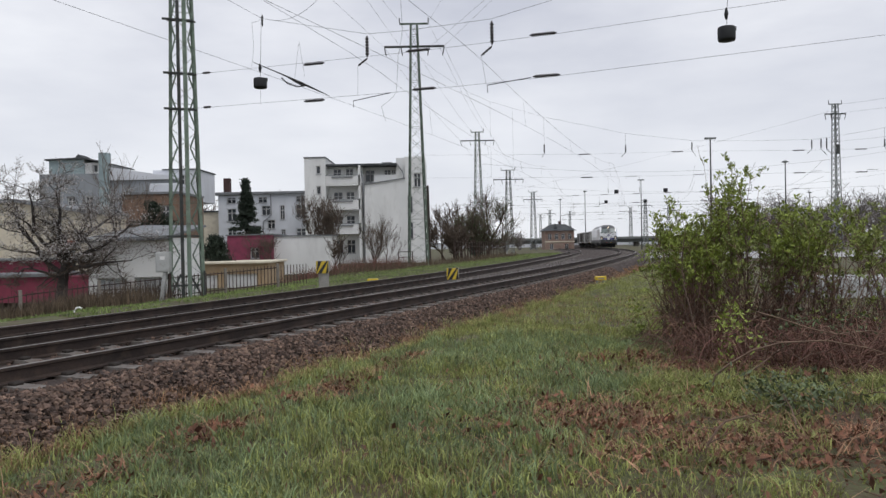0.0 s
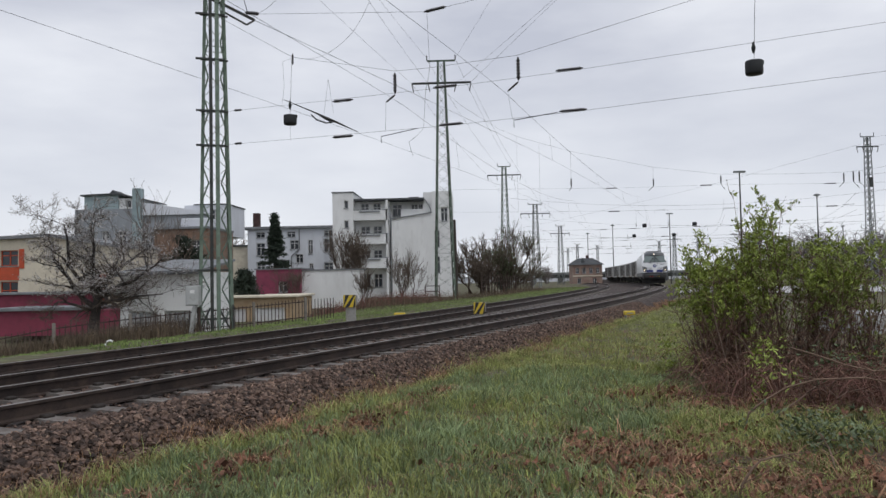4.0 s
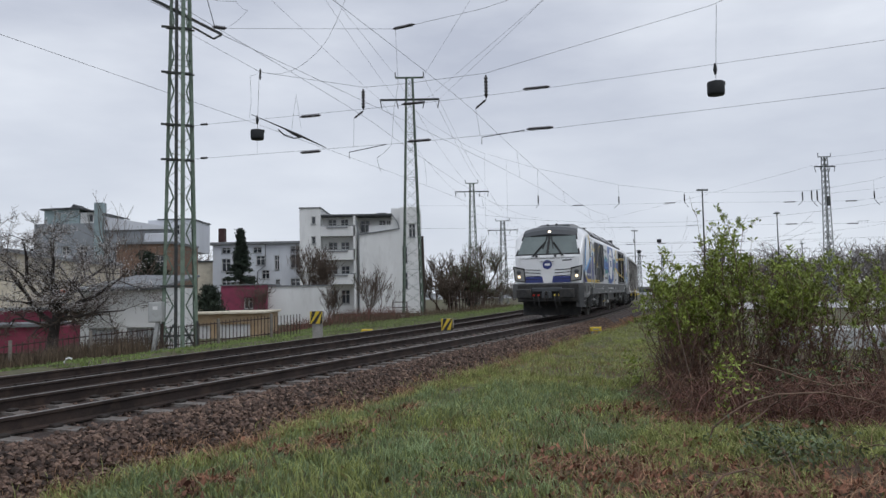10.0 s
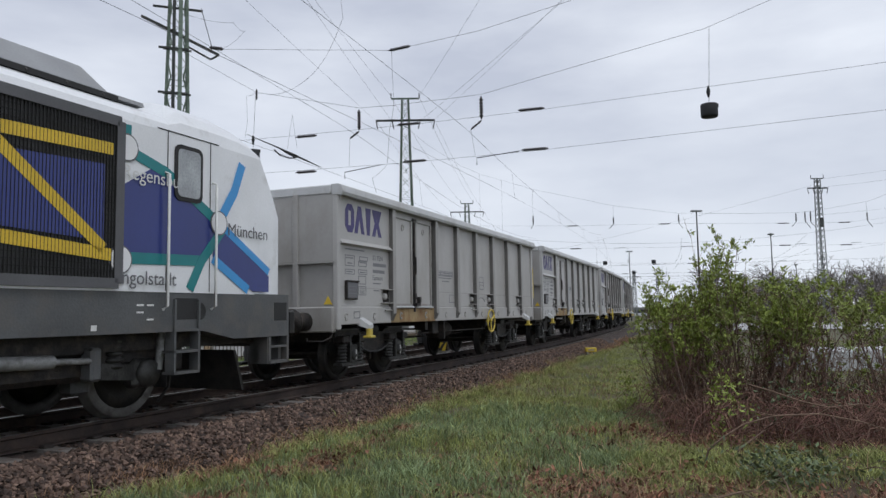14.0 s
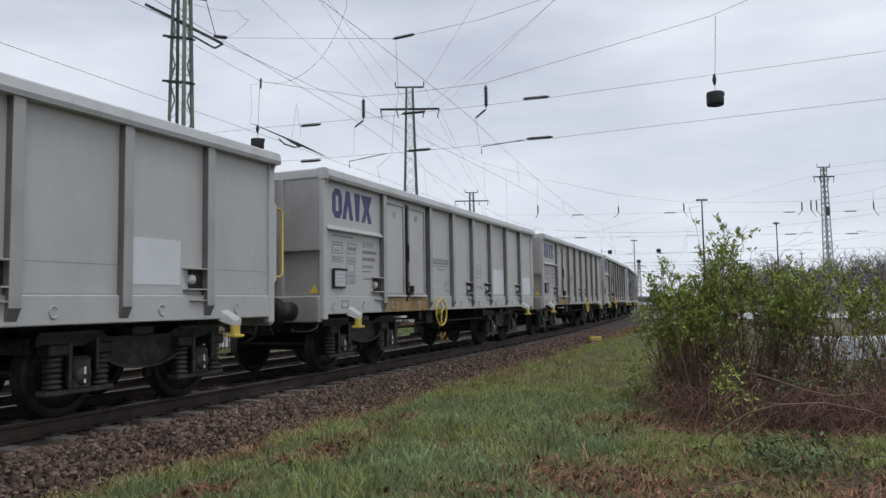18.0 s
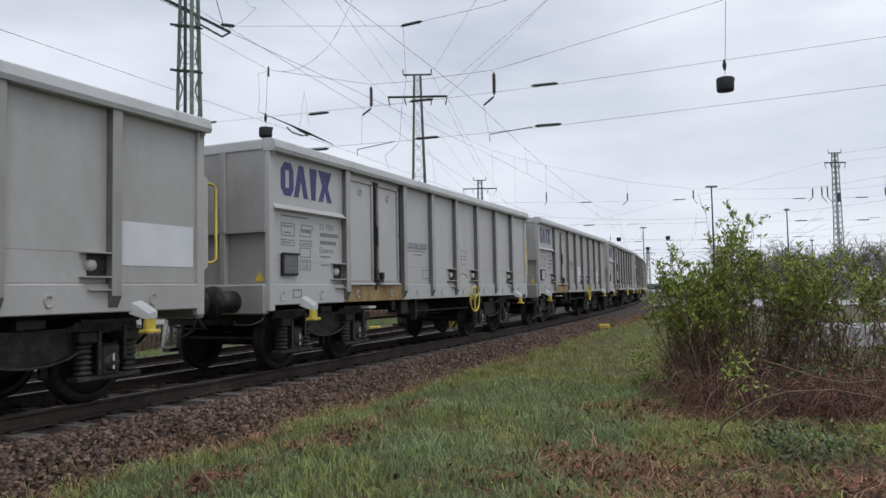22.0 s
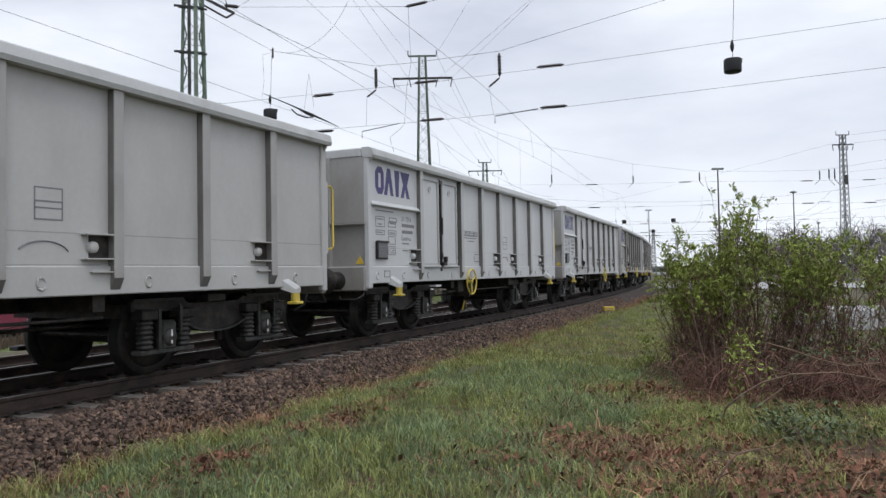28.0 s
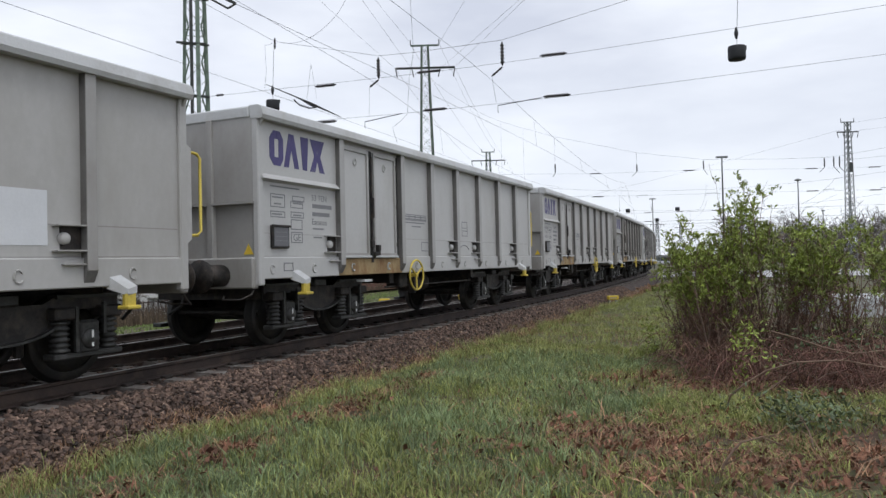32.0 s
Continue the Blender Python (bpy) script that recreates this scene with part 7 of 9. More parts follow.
# cross-spans at the further masts
for s0, l0, l1, zz in ((103, -19, 40, (10.0, 7.6, 6.4)), (128, -17, 48, (8.9, 7.2, 6.2)), (165, -14, 50, (8.5, 7.2, 6.2))):
    o = tagged(empty("cross_span"), "far cross-span of wires with insulators", "overhead wires")
    for j, z in enumerate(zz):
        a, b = on_line(s0, l0, z + (2.5 if j == 0 else 0.1)), on_line(s0, l1, z + (3.0 if j == 0 else 0.1))
        wire(o, [a, b], 0.016 if s0 < 60 else 0.022, 2.3 if j == 0 else 0.15, "steady_wire", 12)
    for l in (-6.5, -2.6, 1.6, 5.8, 10.4, 16, 22):
        for z in zz[1:]:
            long_insulator(o, on_line(s0, l, z), on_line(s0, l + 1.0, z), 0.055, 6)
        if l in (-2.6, 1.6, 10.4, 16):
            long_insulator(o, on_line(s0, l + 1, zz[1] + 0.8), on_line(s0, l + 1, zz[1] + 0.2), 0.05, 5)
            wire(o, [on_line(s0, l + 1, zz[0] + 0.1), on_line(s0, l + 1, zz[1] + 0.2), on_line(s0, l + 0.85, zz[1] - 0.1)], 0.016, name="dropper_wire")
    for l in (7.5, 14.0):
        if s0 in (103, 128):
            part("hanging_weight", Shape().turned([(0.0, 8.0), (0.3, 8.0), (0.3, 7.5), (0.0, 7.5)], 14, "z"), weight_mat, o, m=Matrix.Translation(on_line(s0, l - 8, 0.2)))


# yard lamps
def yard_lamp(x, y, z, h, kind, label):
    ob = tagged(empty("yard_lamp", Matrix.Translation((x, y, z))), label, "street lamp", "yard lamps")
    part("pole", Shape().tube([(0, 0, -0.3), (0, 0, h * 0.5), (0, 0, h)], [0.13, 0.1, 0.07], 10), mast_dark, ob)
    if kind == "tee":
        part("lamp_head", Shape().box(-0.65, 0.65, -0.2, 0.2, h - 0.03, h + 0.18, 0.04), mast_grey, ob)
    else:
        part("lamp_head", Shape().turned([(0.0, h + 0.25), (0.2, h + 0.2), (0.52, h + 0.04), (0.5, h - 0.05), (0.18, h - 0.12), (0.08, h - 0.25)], 16, "z"), mast_grey, ob)


yard_lamp(31.1, 85, -0.9, 13.4, "tee", "tall dark yard lamp with a flat double head")
yard_lamp(52.8, 113, -1, 13.5, "round", "tall yard lamp with a round hood")
yard_lamp(39.8, 147, -1.2, 14.0, "tee", "tall dark yard lamp with a flat double head")
yard_lamp(34.0, 175, -1.4, 14.0, "round", "tall yard lamp with a round hood")
yard_lamp(30.5, 190, -1.4, 13.0, "round", "tall yard lamp with a round hood")
yard_lamp(90.0, 180, -1.4, 13.0, "round", "tall yard lamp with a round hood")


# ---- buildings ----
white_render = material("white_render", (0.74, 0.745, 0.735), 0.9, vary=0.06, scale=0.6, fine=14, bump=0.1, stain=(0.6, 0.6, 0.585), amount=0.36, streak=2)
cool_render = material("cool_white_render", (0.63, 0.65, 0.69), 0.9, vary=0.06, scale=0.6, fine=14, bump=0.1, stain=(0.53, 0.54, 0.57), amount=0.36, streak=2)
grey_render = material("grey_render", (0.27, 0.29, 0.31), 0.9, vary=0.12, scale=0.7, fine=14, bump=0.1, stain=(0.2, 0.21, 0.22), amount=0.42, streak=2)
green_sheet = material("pale_green_sheet", (0.27, 0.34, 0.35), 0.6, vary=0.1, scale=1, stain=(0.22, 0.28, 0.3), amount=0.4)
cream_render = material("cream_render", (0.66, 0.6, 0.48), 0.9, vary=0.08, scale=0.7, fine=12, bump=0.1, stain=(0.52, 0.46, 0.36), amount=0.4)
maroon_paint = material("maroon_paint", (0.2, 0.032, 0.06), 0.75, vary=0.15, scale=1.5, stain=(0.12, 0.03, 0.045), amount=0.35)
violet_render = material("plum_render", (0.26, 0.055, 0.1), 0.9, vary=0.1, scale=1.2, stain=(0.17, 0.045, 0.075), amount=0.35)
orange_render = material("ochre_render", (0.4, 0.3, 0.19), 0.9, vary=0.12, scale=1.2, stain=(0.34, 0.22, 0.11), amount=0.4)
red_orange = material("red_orange_paint", (0.45, 0.075, 0.03), 0.7, vary=0.12, stain=(0.36, 0.09, 0.05), amount=0.3)
roof_dark = material("dark_roofing_felt", (0.07, 0.075, 0.08), 0.9, vary=0.2, scale=1, bump=0.2)
roof_slate = material("grey_roof_sheet", (0.19, 0.2, 0.21), 0.85, vary=0.18, scale=1.2, stain=(0.13, 0.13, 0.13), amount=0.4)
window_glass = material("window_glass", (0.05, 0.055, 0.065), 0.08, vary=0.3, scale=0.4, bump=0)
window_white = material("white_window_frame", (0.62, 0.62, 0.61), 0.6, vary=0.06, bump=0.02)
frosted = material("frosted_pane", (0.44, 0.47, 0.49), 0.3, vary=0.15, scale=2, bump=0)
brick_mat = material("weathered_brick", (0.24, 0.15, 0.105), 0.9, vary=0.25, scale=1.2, fine=30, bump=0.3, stain=(0.2, 0.17, 0.14), amount=0.4, random_tone=0.18)
red_brick = material("red_brick", (0.28, 0.185, 0.15), 0.9, vary=0.2, scale=0.8, fine=30, bump=0.3, stain=(0.33, 0.27, 0.22), amount=0.45)
chimney_brick = material("dark_red_brick", (0.06, 0.032, 0.03), 0.9, vary=0.25, scale=2, fine=30, bump=0.3)
pipe_grey = material("downpipe_zinc", (0.24, 0.25, 0.26), 0.6, 0.3, vary=0.15)


def house(name, label, group="houses by the line"):
    return tagged(empty(name), label, "building", group)


def wall(parent, x0, x1, y0, y1, z0, z1, mat, holes=(), name="wall", t=0.3):
    """A closed block whose front, towards the camera, is a wall with real openings: holes are (x0, x1, z0, z1)."""
    s = Shape()
    xs = sorted({x0, x1, *[h[0] for h in holes], *[h[1] for h in holes]})
    zs = sorted({z0, z1, *[h[2] for h in holes], *[h[3] for h in holes]})
    for a, b in zip(xs, xs[1:]):
        for c, d in zip(zs, zs[1:]):
            mx, mz = (a + b) / 2, (c + d) / 2
            if not any(h[0] < mx < h[1] and h[2] < mz < h[3] for h in holes):
                s.add([(a, y0, c), (b, y0, c), (b, y0, d), (a, y0, d)], [(0, 1, 2, 3)])
    for a, b, c, d in holes:
        s.add([(x, y, z) for y in (y0, y0 + t) for x, z in ((a, c), (b, c), (b, d), (a, d))], [(0, 1, 5, 4), (1, 2, 6, 5), (2, 3, 7, 6), (3, 0, 4, 7)])
    s.add([(x, y, z) for x in (x0, x1) for y in (y0, y1) for z in (z0, z1)], [(0, 1, 3, 2), (4, 5, 7, 6), (2, 3, 7, 6), (1, 3, 7, 5), (0, 2, 6, 4)])
    me = s.mesh(name, mat)
    return part(name, me, mat, parent)


def window(parent, x0, x1, z0, z1, y, mats=None, bars=1, cross=True, sill=True, recess=0.16):
    """A set-back casement: frame, panes and a sill."""
    fr_m, gl = mats or (window_white, window_glass)
    w = part("window", Shape().box(x0, x1, y + recess + 0.05, y + recess + 0.09, z0, z1), gl, parent)
    f = Shape()
    t = 0.07
    for a in ((x0, x0 + t, z0, z1), (x1 - t, x1, z0, z1), (x0, x1, z0, z0 + t), (x0, x1, z1 - t, z1)):
        f.box(a[0], a[1], y + recess, y + recess + 0.07, a[2], a[3])
    for i in range(bars):
        c = x0 + (x1 - x0) * (i + 1) / (bars + 1)
        f.box(c - 0.04, c + 0.04, y + recess, y + recess + 0.06, z0, z1)
    if cross:
        c = z0 + (z1 - z0) * 0.66
        f.box(x0, x1, y + recess, y + recess + 0.06, c - 0.035, c + 0.035)
    part("window_frame", f, fr_m, w)
    if sill:
        part("window_sill", Shape().box(x0 - 0.06, x1 + 0.06, y - 0.08, y + 0.15, z0 - 0.06, z0), pipe_grey, w)
    return w


# the tall white house with balconies
Y = 85.0
h = house("apartment_house", "white rendered apartment house with loggia balconies and flat roofs")
tw = [(-14.35, -13.85, 9.3, 10.2), (-14.35, -13.85, 7.0, 7.9), (-14.35, -13.85, 4.6, 5.5)]
wall(h, -15.7, -13.3, Y - 0.8, Y + 9, -1.6, 11.1, white_render, tw)
for q in tw:
    window(h, *q, Y - 0.8, bars=0, cross=False)
part("coping", Shape().box(-15.78, -13.22, Y - 0.88, Y + 9, 11.1, 11.25, 0.02), roof_slate, h)
back = [(-12.65, -11.7, 8.55, 10.0), (-11.2, -10.3, 8.55, 10.0), (-12.65, -11.6, 5.7, 7.3), (-11.2, -10.2, 5.7, 7.3), (-12.65, -11.6, 2.9, 4.5), (-11.2, -10.2, 2.9, 4.5), (-12.65, -11.6, 0.1, 1.7), (-11.2, -10.2, 0.1, 1.7)]
wall(h, -13.3, -9.3, Y + 0.9, Y + 9, -1.6, 10.2, white_render, back)
for q in back:
    window(h, *q, Y + 0.9)
part("roof", Shape().box(-13.4, -5.2, Y - 0.4, Y + 9.2, 10.2, 10.42, 0.03), roof_dark, h, "dark flat roof edge")
for z in (8.1, 5.35, 2.55):
    b = part("balcony", Shape().box(-13.3, -9.35, Y - 0.7, Y + 0.9, z - 0.2, z), white_render, h)
    part("parapet", Shape().box(-13.3, -9.35, Y - 0.7, Y - 0.58, z, z + 0.95, 0.02), white_render, b)
    part("parapet_cap", Shape().box(-13.34, -9.3, Y - 0.74, Y - 0.54, z + 0.95, z + 1.02, 0.01), pipe_grey, b)
    part("balcony_flower_box", Shape().box(-12.6, -10.2, Y - 0.86, Y - 0.75, z + 0.7, z + 0.86, 0.02), pipe_grey, b)
for z0, z1 in ((-1.5, 10.2),):
    part("corner_pillar", Shape().box(-9.55, -9.3, Y - 0.7, Y - 0.45, z0, z1), white_render, h)
    part("downpipe", Shape().tube([(-8.95, Y - 0.58, -1.4), (-8.95, Y - 0.58, 8.0), (-9.2, Y - 0.4, 9.4), (-9.6, Y - 0.3, 10.2)], 0.07, 8), pipe_grey, h)
sh = Shape()
wall(h, -9.0, -4.2, Y - 0.5, Y + 8, -1.6, 7.9, white_render)
sh.add([(x, y, z) for y in (Y - 0.5, Y + 8) for x, z in ((-9.0, 7.9), (-4.2, 7.9), (-4.2, 8.6), (-9.0, 7.95))], [(0, 1, 2, 3), (4, 5, 6, 7), (0, 1, 5, 4), (1, 2, 6, 5), (2, 3, 7, 6), (3, 0, 4, 7)])
part("sloping_wall_top", sh, white_render, h)
part("wall_coping", Shape().beam((-9.05, Y - 0.55, 7.98), (-4.2, Y - 0.55, 8.64), 0.25, 0.1), roof_slate, h)
wall(h, -4.2, -1.9, Y - 0.5, Y + 8, -1.6, 11.1, white_render, [(-4.0, -3.35, 4.6, 6.6), (-4.0, -3.35, 1.6, 3.6), (-3.2, -2.4, 7.6, 9.2)])
for q in ((-4.0, -3.35, 4.6, 6.6), (-4.0, -3.35, 1.6, 3.6), (-3.2, -2.4, 7.6, 9.2)):
    window(h, *q, Y - 0.5)
top = [(-9.0, -7.9, 8.5, 9.9), (-6.8, -6.0, 8.9, 9.9), (-5.9, -5.4, 8.6, 9.9)]
wall(h, -9.3, -5.3, Y + 2.0, Y + 8, 7.9, 10.2, white_render, top)
for q in top:
    window(h, *q, Y + 2.0)
wall(h, -5.3, -1.95, Y + 1.0, Y + 8.4, 8.0, 11.15, white_render, name="top_storey")
part("terrace_rail", Shape().box(-7.9, -5.2, Y + 0.6, Y + 0.68, 8.3, 9.2, 0.02), white_render, h)
part("chimney", Shape().box(-7.2, -6.0, Y + 4, Y + 5, 10.4, 11.0, 0.02), roof_slate, h)
part("drainpipe", Shape().tube([(-5.3, Y + 0.9, 10.6), (-4.6, Y + 0.8, 9.6), (-4.35, Y - 0.6, 9.0), (-4.35, Y - 0.6, 8.6)], 0.06, 6), pipe_grey, h)

# the long pale house with a dark roof edge
Y = 92.0
h = house("long_pale_house", "cool white three-storey house with grey flat roof and red chimney")
ws = []
for x, z, w_, h_ in ((-26.9, 6.55, 1.1, 0.75), (-26.9, 4.3, 1.1, 1.6), (-26.9, 2.0, 1.1, 1.5), (-23.0, 6.55, 1.1, 0.75), (-22.6, 5.0, 1.1, 1.2), (-21.9, 3.3, 0.95, 1.1),
                     (-20.3, 4.4, 0.6, 1.8), (-20.2, 2.5, 0.55, 0.7), (-18.3, 6.6, 1.2, 0.75), (-18.3, 4.6, 1.2, 1.7), (-18.3, 2.0, 1.2, 1.3)):
    ws.append((x, x + w_, z, z + h_))
wall(h, -28.0, -16.0, Y, Y + 10, -1.5, 7.6, cool_render, ws)
for q in ws:
    window(h, *q, Y)
part("roof", Shape().box(-28.4, -15.9, Y - 0.4, Y + 10.2, 7.6, 7.95, 0.04), roof_slate, h, "grey overhanging flat roof")
part("chimney", Shape().box(-27.9, -27.1, Y + 2, Y + 2.8, 7.9, 9.9, 0.02), chimney_brick, h, "dark red brick chimney")
part("downpipe", Shape().tube([(-21.4, Y - 0.1, 7.6), (-21.4, Y - 0.1, 5.0), (-22.4, Y - 0.1, 4.2), (-22.4, Y - 0.1, -1.3)], 0.07, 6), pipe_grey, h)
part("annex_wall", Shape().box(-31.0, -28.1, Y + 2, Y + 8, -1.5, 5.6), cream_render, h)
part("annex_roof", Shape().box(-31.2, -28.05, Y + 1.8, Y + 8.2, 5.6, 5.8), roof_dark, h)

# the grey group with a sheet-clad roof storey
Y = 75.0
h = house("grey_town_house", "grey rendered town house with pale green roof storey and chimney")
wall(h, -41, -34.2, Y, Y + 9, -1.5, 8.9, grey_render, [(-38.2, -37.4, 5.2, 6.6), (-36.4, -35.6, 5.2, 6.6)])
for q in ((-38.2, -37.4, 5.2, 6.6), (-36.4, -35.6, 5.2, 6.6)):
    window(h, *q, Y)
wall(h, -40.3, -36.7, Y + 0.6, Y + 6, 8.9, 10.5, green_sheet, name="roof_storey")
wall(h, -36.7, -34.4, Y + 0.8, Y + 6, 8.9, 10.1, white_render, [(-35.9, -35.4, 9.1, 9.9)], name="roof_storey")
window(h, -35.9, -35.4, 9.1, 9.9, Y + 0.8, bars=0, cross=False, sill=False)
part("roof", Shape().add([(-40.6, Y + 0.3, 10.5), (-36.6, Y + 0.3, 10.62), (-33.9, Y + 0.3, 9.95), (-33.9, Y + 0.3, 9.8), (-36.6, Y + 0.3, 10.45), (-40.6, Y + 0.3, 10.35)] +
                         [(-40.6, Y + 6.3, 10.5), (-36.6, Y + 6.3, 10.62), (-33.9, Y + 6.3, 9.95), (-33.9, Y + 6.3, 9.8), (-36.6, Y + 6.3, 10.45), (-40.6, Y + 6.3, 10.35)],
                         [(0, 1, 2, 3, 4, 5), (6, 7, 8, 9, 10, 11)] + [(i, (i + 1) % 6, (i + 1) % 6 + 6, i + 6) for i in range(6)]), roof_dark, h)
part("roof_hatch", Shape().add([(-38.6, Y + 2, 10.5), (-36.9, Y + 2, 10.5), (-38.0, Y + 2, 11.15), (-38.6, Y + 4, 10.5), (-36.9, Y + 4, 10.5), (-38.0, Y + 4, 11.15)], [(0, 1, 2), (3, 4, 5), (0, 1, 4, 3), (1, 2, 5, 4), (2, 0, 3, 5)]), roof_dark, h)
part("chimney", Shape().box(-34.9, -34.0, Y - 0.1, Y + 0.8, 4.0, 11.0, 0.03), green_sheet, h)
wall(h, -34.2, -27.6, Y + 0.5, Y + 9, -1.5, 8.2, grey_render, name="side_wing")
part("wing_roof", Shape().add([(x, y, z) for y in (Y + 0.3, Y + 9) for x, z in ((-34.2, 8.2), (-27.4, 8.2), (-27.4, 8.45), (-34.2, 9.6))], [(0, 1, 2, 3), (4, 5, 6, 7), (0, 1, 5, 4), (1, 2, 6, 5), (2, 3, 7, 6), (3, 0, 4, 7)]), cool_render, h)
wall(h, -30.2, -25.6, Y + 2, Y + 8, 6.0, 9.3, cool_render, [(-28.6, -27.9, 7.4, 8.8), (-27.3, -26.6, 7.4, 8.8)], name="rear_block")
for q in ((-28.6, -27.9, 7.4, 8.8), (-27.3, -26.6, 7.4, 8.8)):
    window(h, *q, Y + 2, sill=False)
part("block_roof", Shape().box(-29.2, -25.5, Y + 1.9, Y + 8.1, 9.3, 9.42), roof_dark, h)
Y = 66.0
h = house("brick_house", "old brick house with a bay roof beside a dark evergreen")
wall(h, -28.7, -23.7, Y, Y + 7, -1.5, 6.0, brick_mat, [(-25.3, -24.4, 3.4, 5.0)])
window(h, -25.3, -24.4, 3.4, 5.0, Y)
part("roof", Shape().box(-28.9, -23.6, Y - 0.2, Y + 7, 6.0, 6.2), roof_slate, h)
part("bay", Shape().box(-26.4, -23.8, Y + 0.4, Y + 3, 6.2, 7.0, 0.05), cool_render, h)

# the cream house behind the fruit tree
Y = 55.0
h = house("cream_house", "cream rendered house with red painted window bays")
h.location = (-1.5, 0, -1.05)
wall(h, -37.5, -25.6, Y, Y + 8, -1.5, 5.0, cream_render, [(-34.4, -33.0, 0.5, 2.5), (-34.4, -33.0, 3.7, 4.9), (-26.9, -26.0, 0.5, 2.6)])
for q in ((-34.4, -33.0, 0.5, 2.5), (-34.4, -33.0, 3.7, 4.9), (-26.9, -26.0, 0.5, 2.6)):
    window(h, *q, Y, (red_orange, window_glass))
part("red_bay", Shape().box(-34.5, -32.9, Y - 0.06, Y - 0.004, 2.6, 3.6), red_orange, h, "red-orange wall panel")
part("red_bay", Shape().box(-37.5, -34.5, Y - 0.06, Y - 0.004, 3.5, 4.98), red_orange, h, "red-orange wall panel")
part("red_bay", Shape().box(-32.9, -32.5, Y - 0.06, Y - 0.004, 3.5, 4.98), red_orange, h, "red-orange wall panel")
part("red_bay", Shape().box(-26.95, -25.95, Y - 0.06, Y - 0.004, 2.65, 2.9), red_orange, h, "red-orange wall panel")
part("roof", Shape().add([(x, y, z) for y in (Y - 0.4, Y + 8) for x, z in ((-37.6, 5.6), (-30.5, 5.85), (-25.3, 4.95), (-25.3, 5.2), (-30.5, 6.1), (-37.6, 5.85))],
                         [(0, 1, 2, 3, 4, 5), (6, 7, 8, 9, 10, 11)] + [(i, (i + 1) % 6, (i + 1) % 6 + 6, i + 6) for i in range(6)]), roof_slate, h)
part("gable", Shape().add([(x, y, z) for y in (Y, Y + 7.8) for x, z in ((-37.5, 5.0), (-25.6, 5.0), (-30.5, 5.85), (-37.5, 5.6))], [(0, 1, 2, 3), (4, 5, 6, 7), (0, 1, 5, 4), (1, 2, 6, 5), (2, 3, 7, 6), (3, 0, 4, 7)]), cream_render, h)

# sheds and garages near the fence
h = house("maroon_shed", "low maroon shed with a pale flat roof edge", "sheds by the fence")
part("wall", Shape().box(-27.5, -20.3, 42, 45, -1.8, -0.35), maroon_paint, h)
part("roof", Shape().box(-27.7, -21.9, 41.8, 45.2, -0.35, -0.15, 0.02), roof_slate, h)
part("rear_wall", Shape().box(-31.5, -24.6, 46, 48, -1.8, 0.55), maroon_paint, h)
part("rear_roof", Shape().box(-31.7, -24.4, 45.8, 48.2, 0.55, 0.7, 0.02), roof_slate, h)
h = house("white_garage", "white rendered garage with frosted windows and grey lean-to roof", "sheds by the fence")
gw = [(-17.9, -16.35, -0.9, -0.32), (-16.0, -14.5, -0.9, -0.32)]
wall(h, -18.35, -14.1, 38, 43, -2.0, 1.7, white_render, gw)
for q in gw:
    window(h, *q, 38, (window_white, frosted), 3, False)
part("roof", Shape().add([(-18.6, 37.7, 1.6), (-13.9, 37.7, 1.7), (-13.9, 43.2, 2.35), (-17.6, 43.2, 2.4), (-18.6, 37.7, 1.72), (-13.9, 37.7, 1.82), (-13.9, 43.2, 2.47), (-17.6, 43.2, 2.52)],
                         [(0, 1, 2, 3), (4, 5, 6, 7), (0, 1, 5, 4), (1, 2, 6, 5), (2, 3, 7, 6), (3, 0, 4, 7)]), roof_slate, h)
part("gutter", Shape().beam((-18.6, 37.65, 1.55), (-13.9, 37.65, 1.65), 0.1), roof_dark, h)
part("wall_lamp", Shape().tube([(-18.1, 37.9, 1.5), (-18.0, 37.6, 1.62), (-17.6, 37.5, 1.78)], 0.05, 6), letter_white, h)
h = house("plum_house", "plum-red rendered annex with one white window", "sheds by the fence")
wall(h, -17.6, -13.9, 60, 65, -1.6, 2.05, violet_render, [(-15.75, -15.0, 0.15, 1.05)])
window(h, -15.75, -15.0, 0.15, 1.05, 60)
part("coping", Shape().box(-17.7, -13.8, 59.9, 65, 2.05, 2.15), roof_slate, h)
part("white_annex", Shape().box(-13.9, -9.2, 60.5, 64, -1.6, 1.9), white_render, h)
part("annex_coping", Shape().box(-13.95, -9.1, 60.4, 64.1, 1.9, 2.0), roof_slate, h)
h = house("garage_row", "ochre garage row with white doors", "sheds by the fence")
wall(h, -17.2, -11.9, 50, 55, -2.2, 0.0, orange_render, [(-16.9, -15.4, -2.1, -0.75), (-14.9, -12.7, -2.1, -0.7)])
for x0, x1, z1 in ((-16.9, -15.4, -0.75), (-14.9, -12.7, -0.7)):
    d = part("garage_door", Shape().box(x0, x1, 50.12, 50.18, -2.1, z1), window_white, h, "white garage door")
    part("door_rib", Shape().box(x0 + 0.3, x0 + 0.34, 50.1, 50.12, -2.1, z1), cool_render, d)
part("roof", Shape().box(-17.4, -11.7, 49.7, 55.2, 0.0, 0.14, 0.02), cream_render, h)

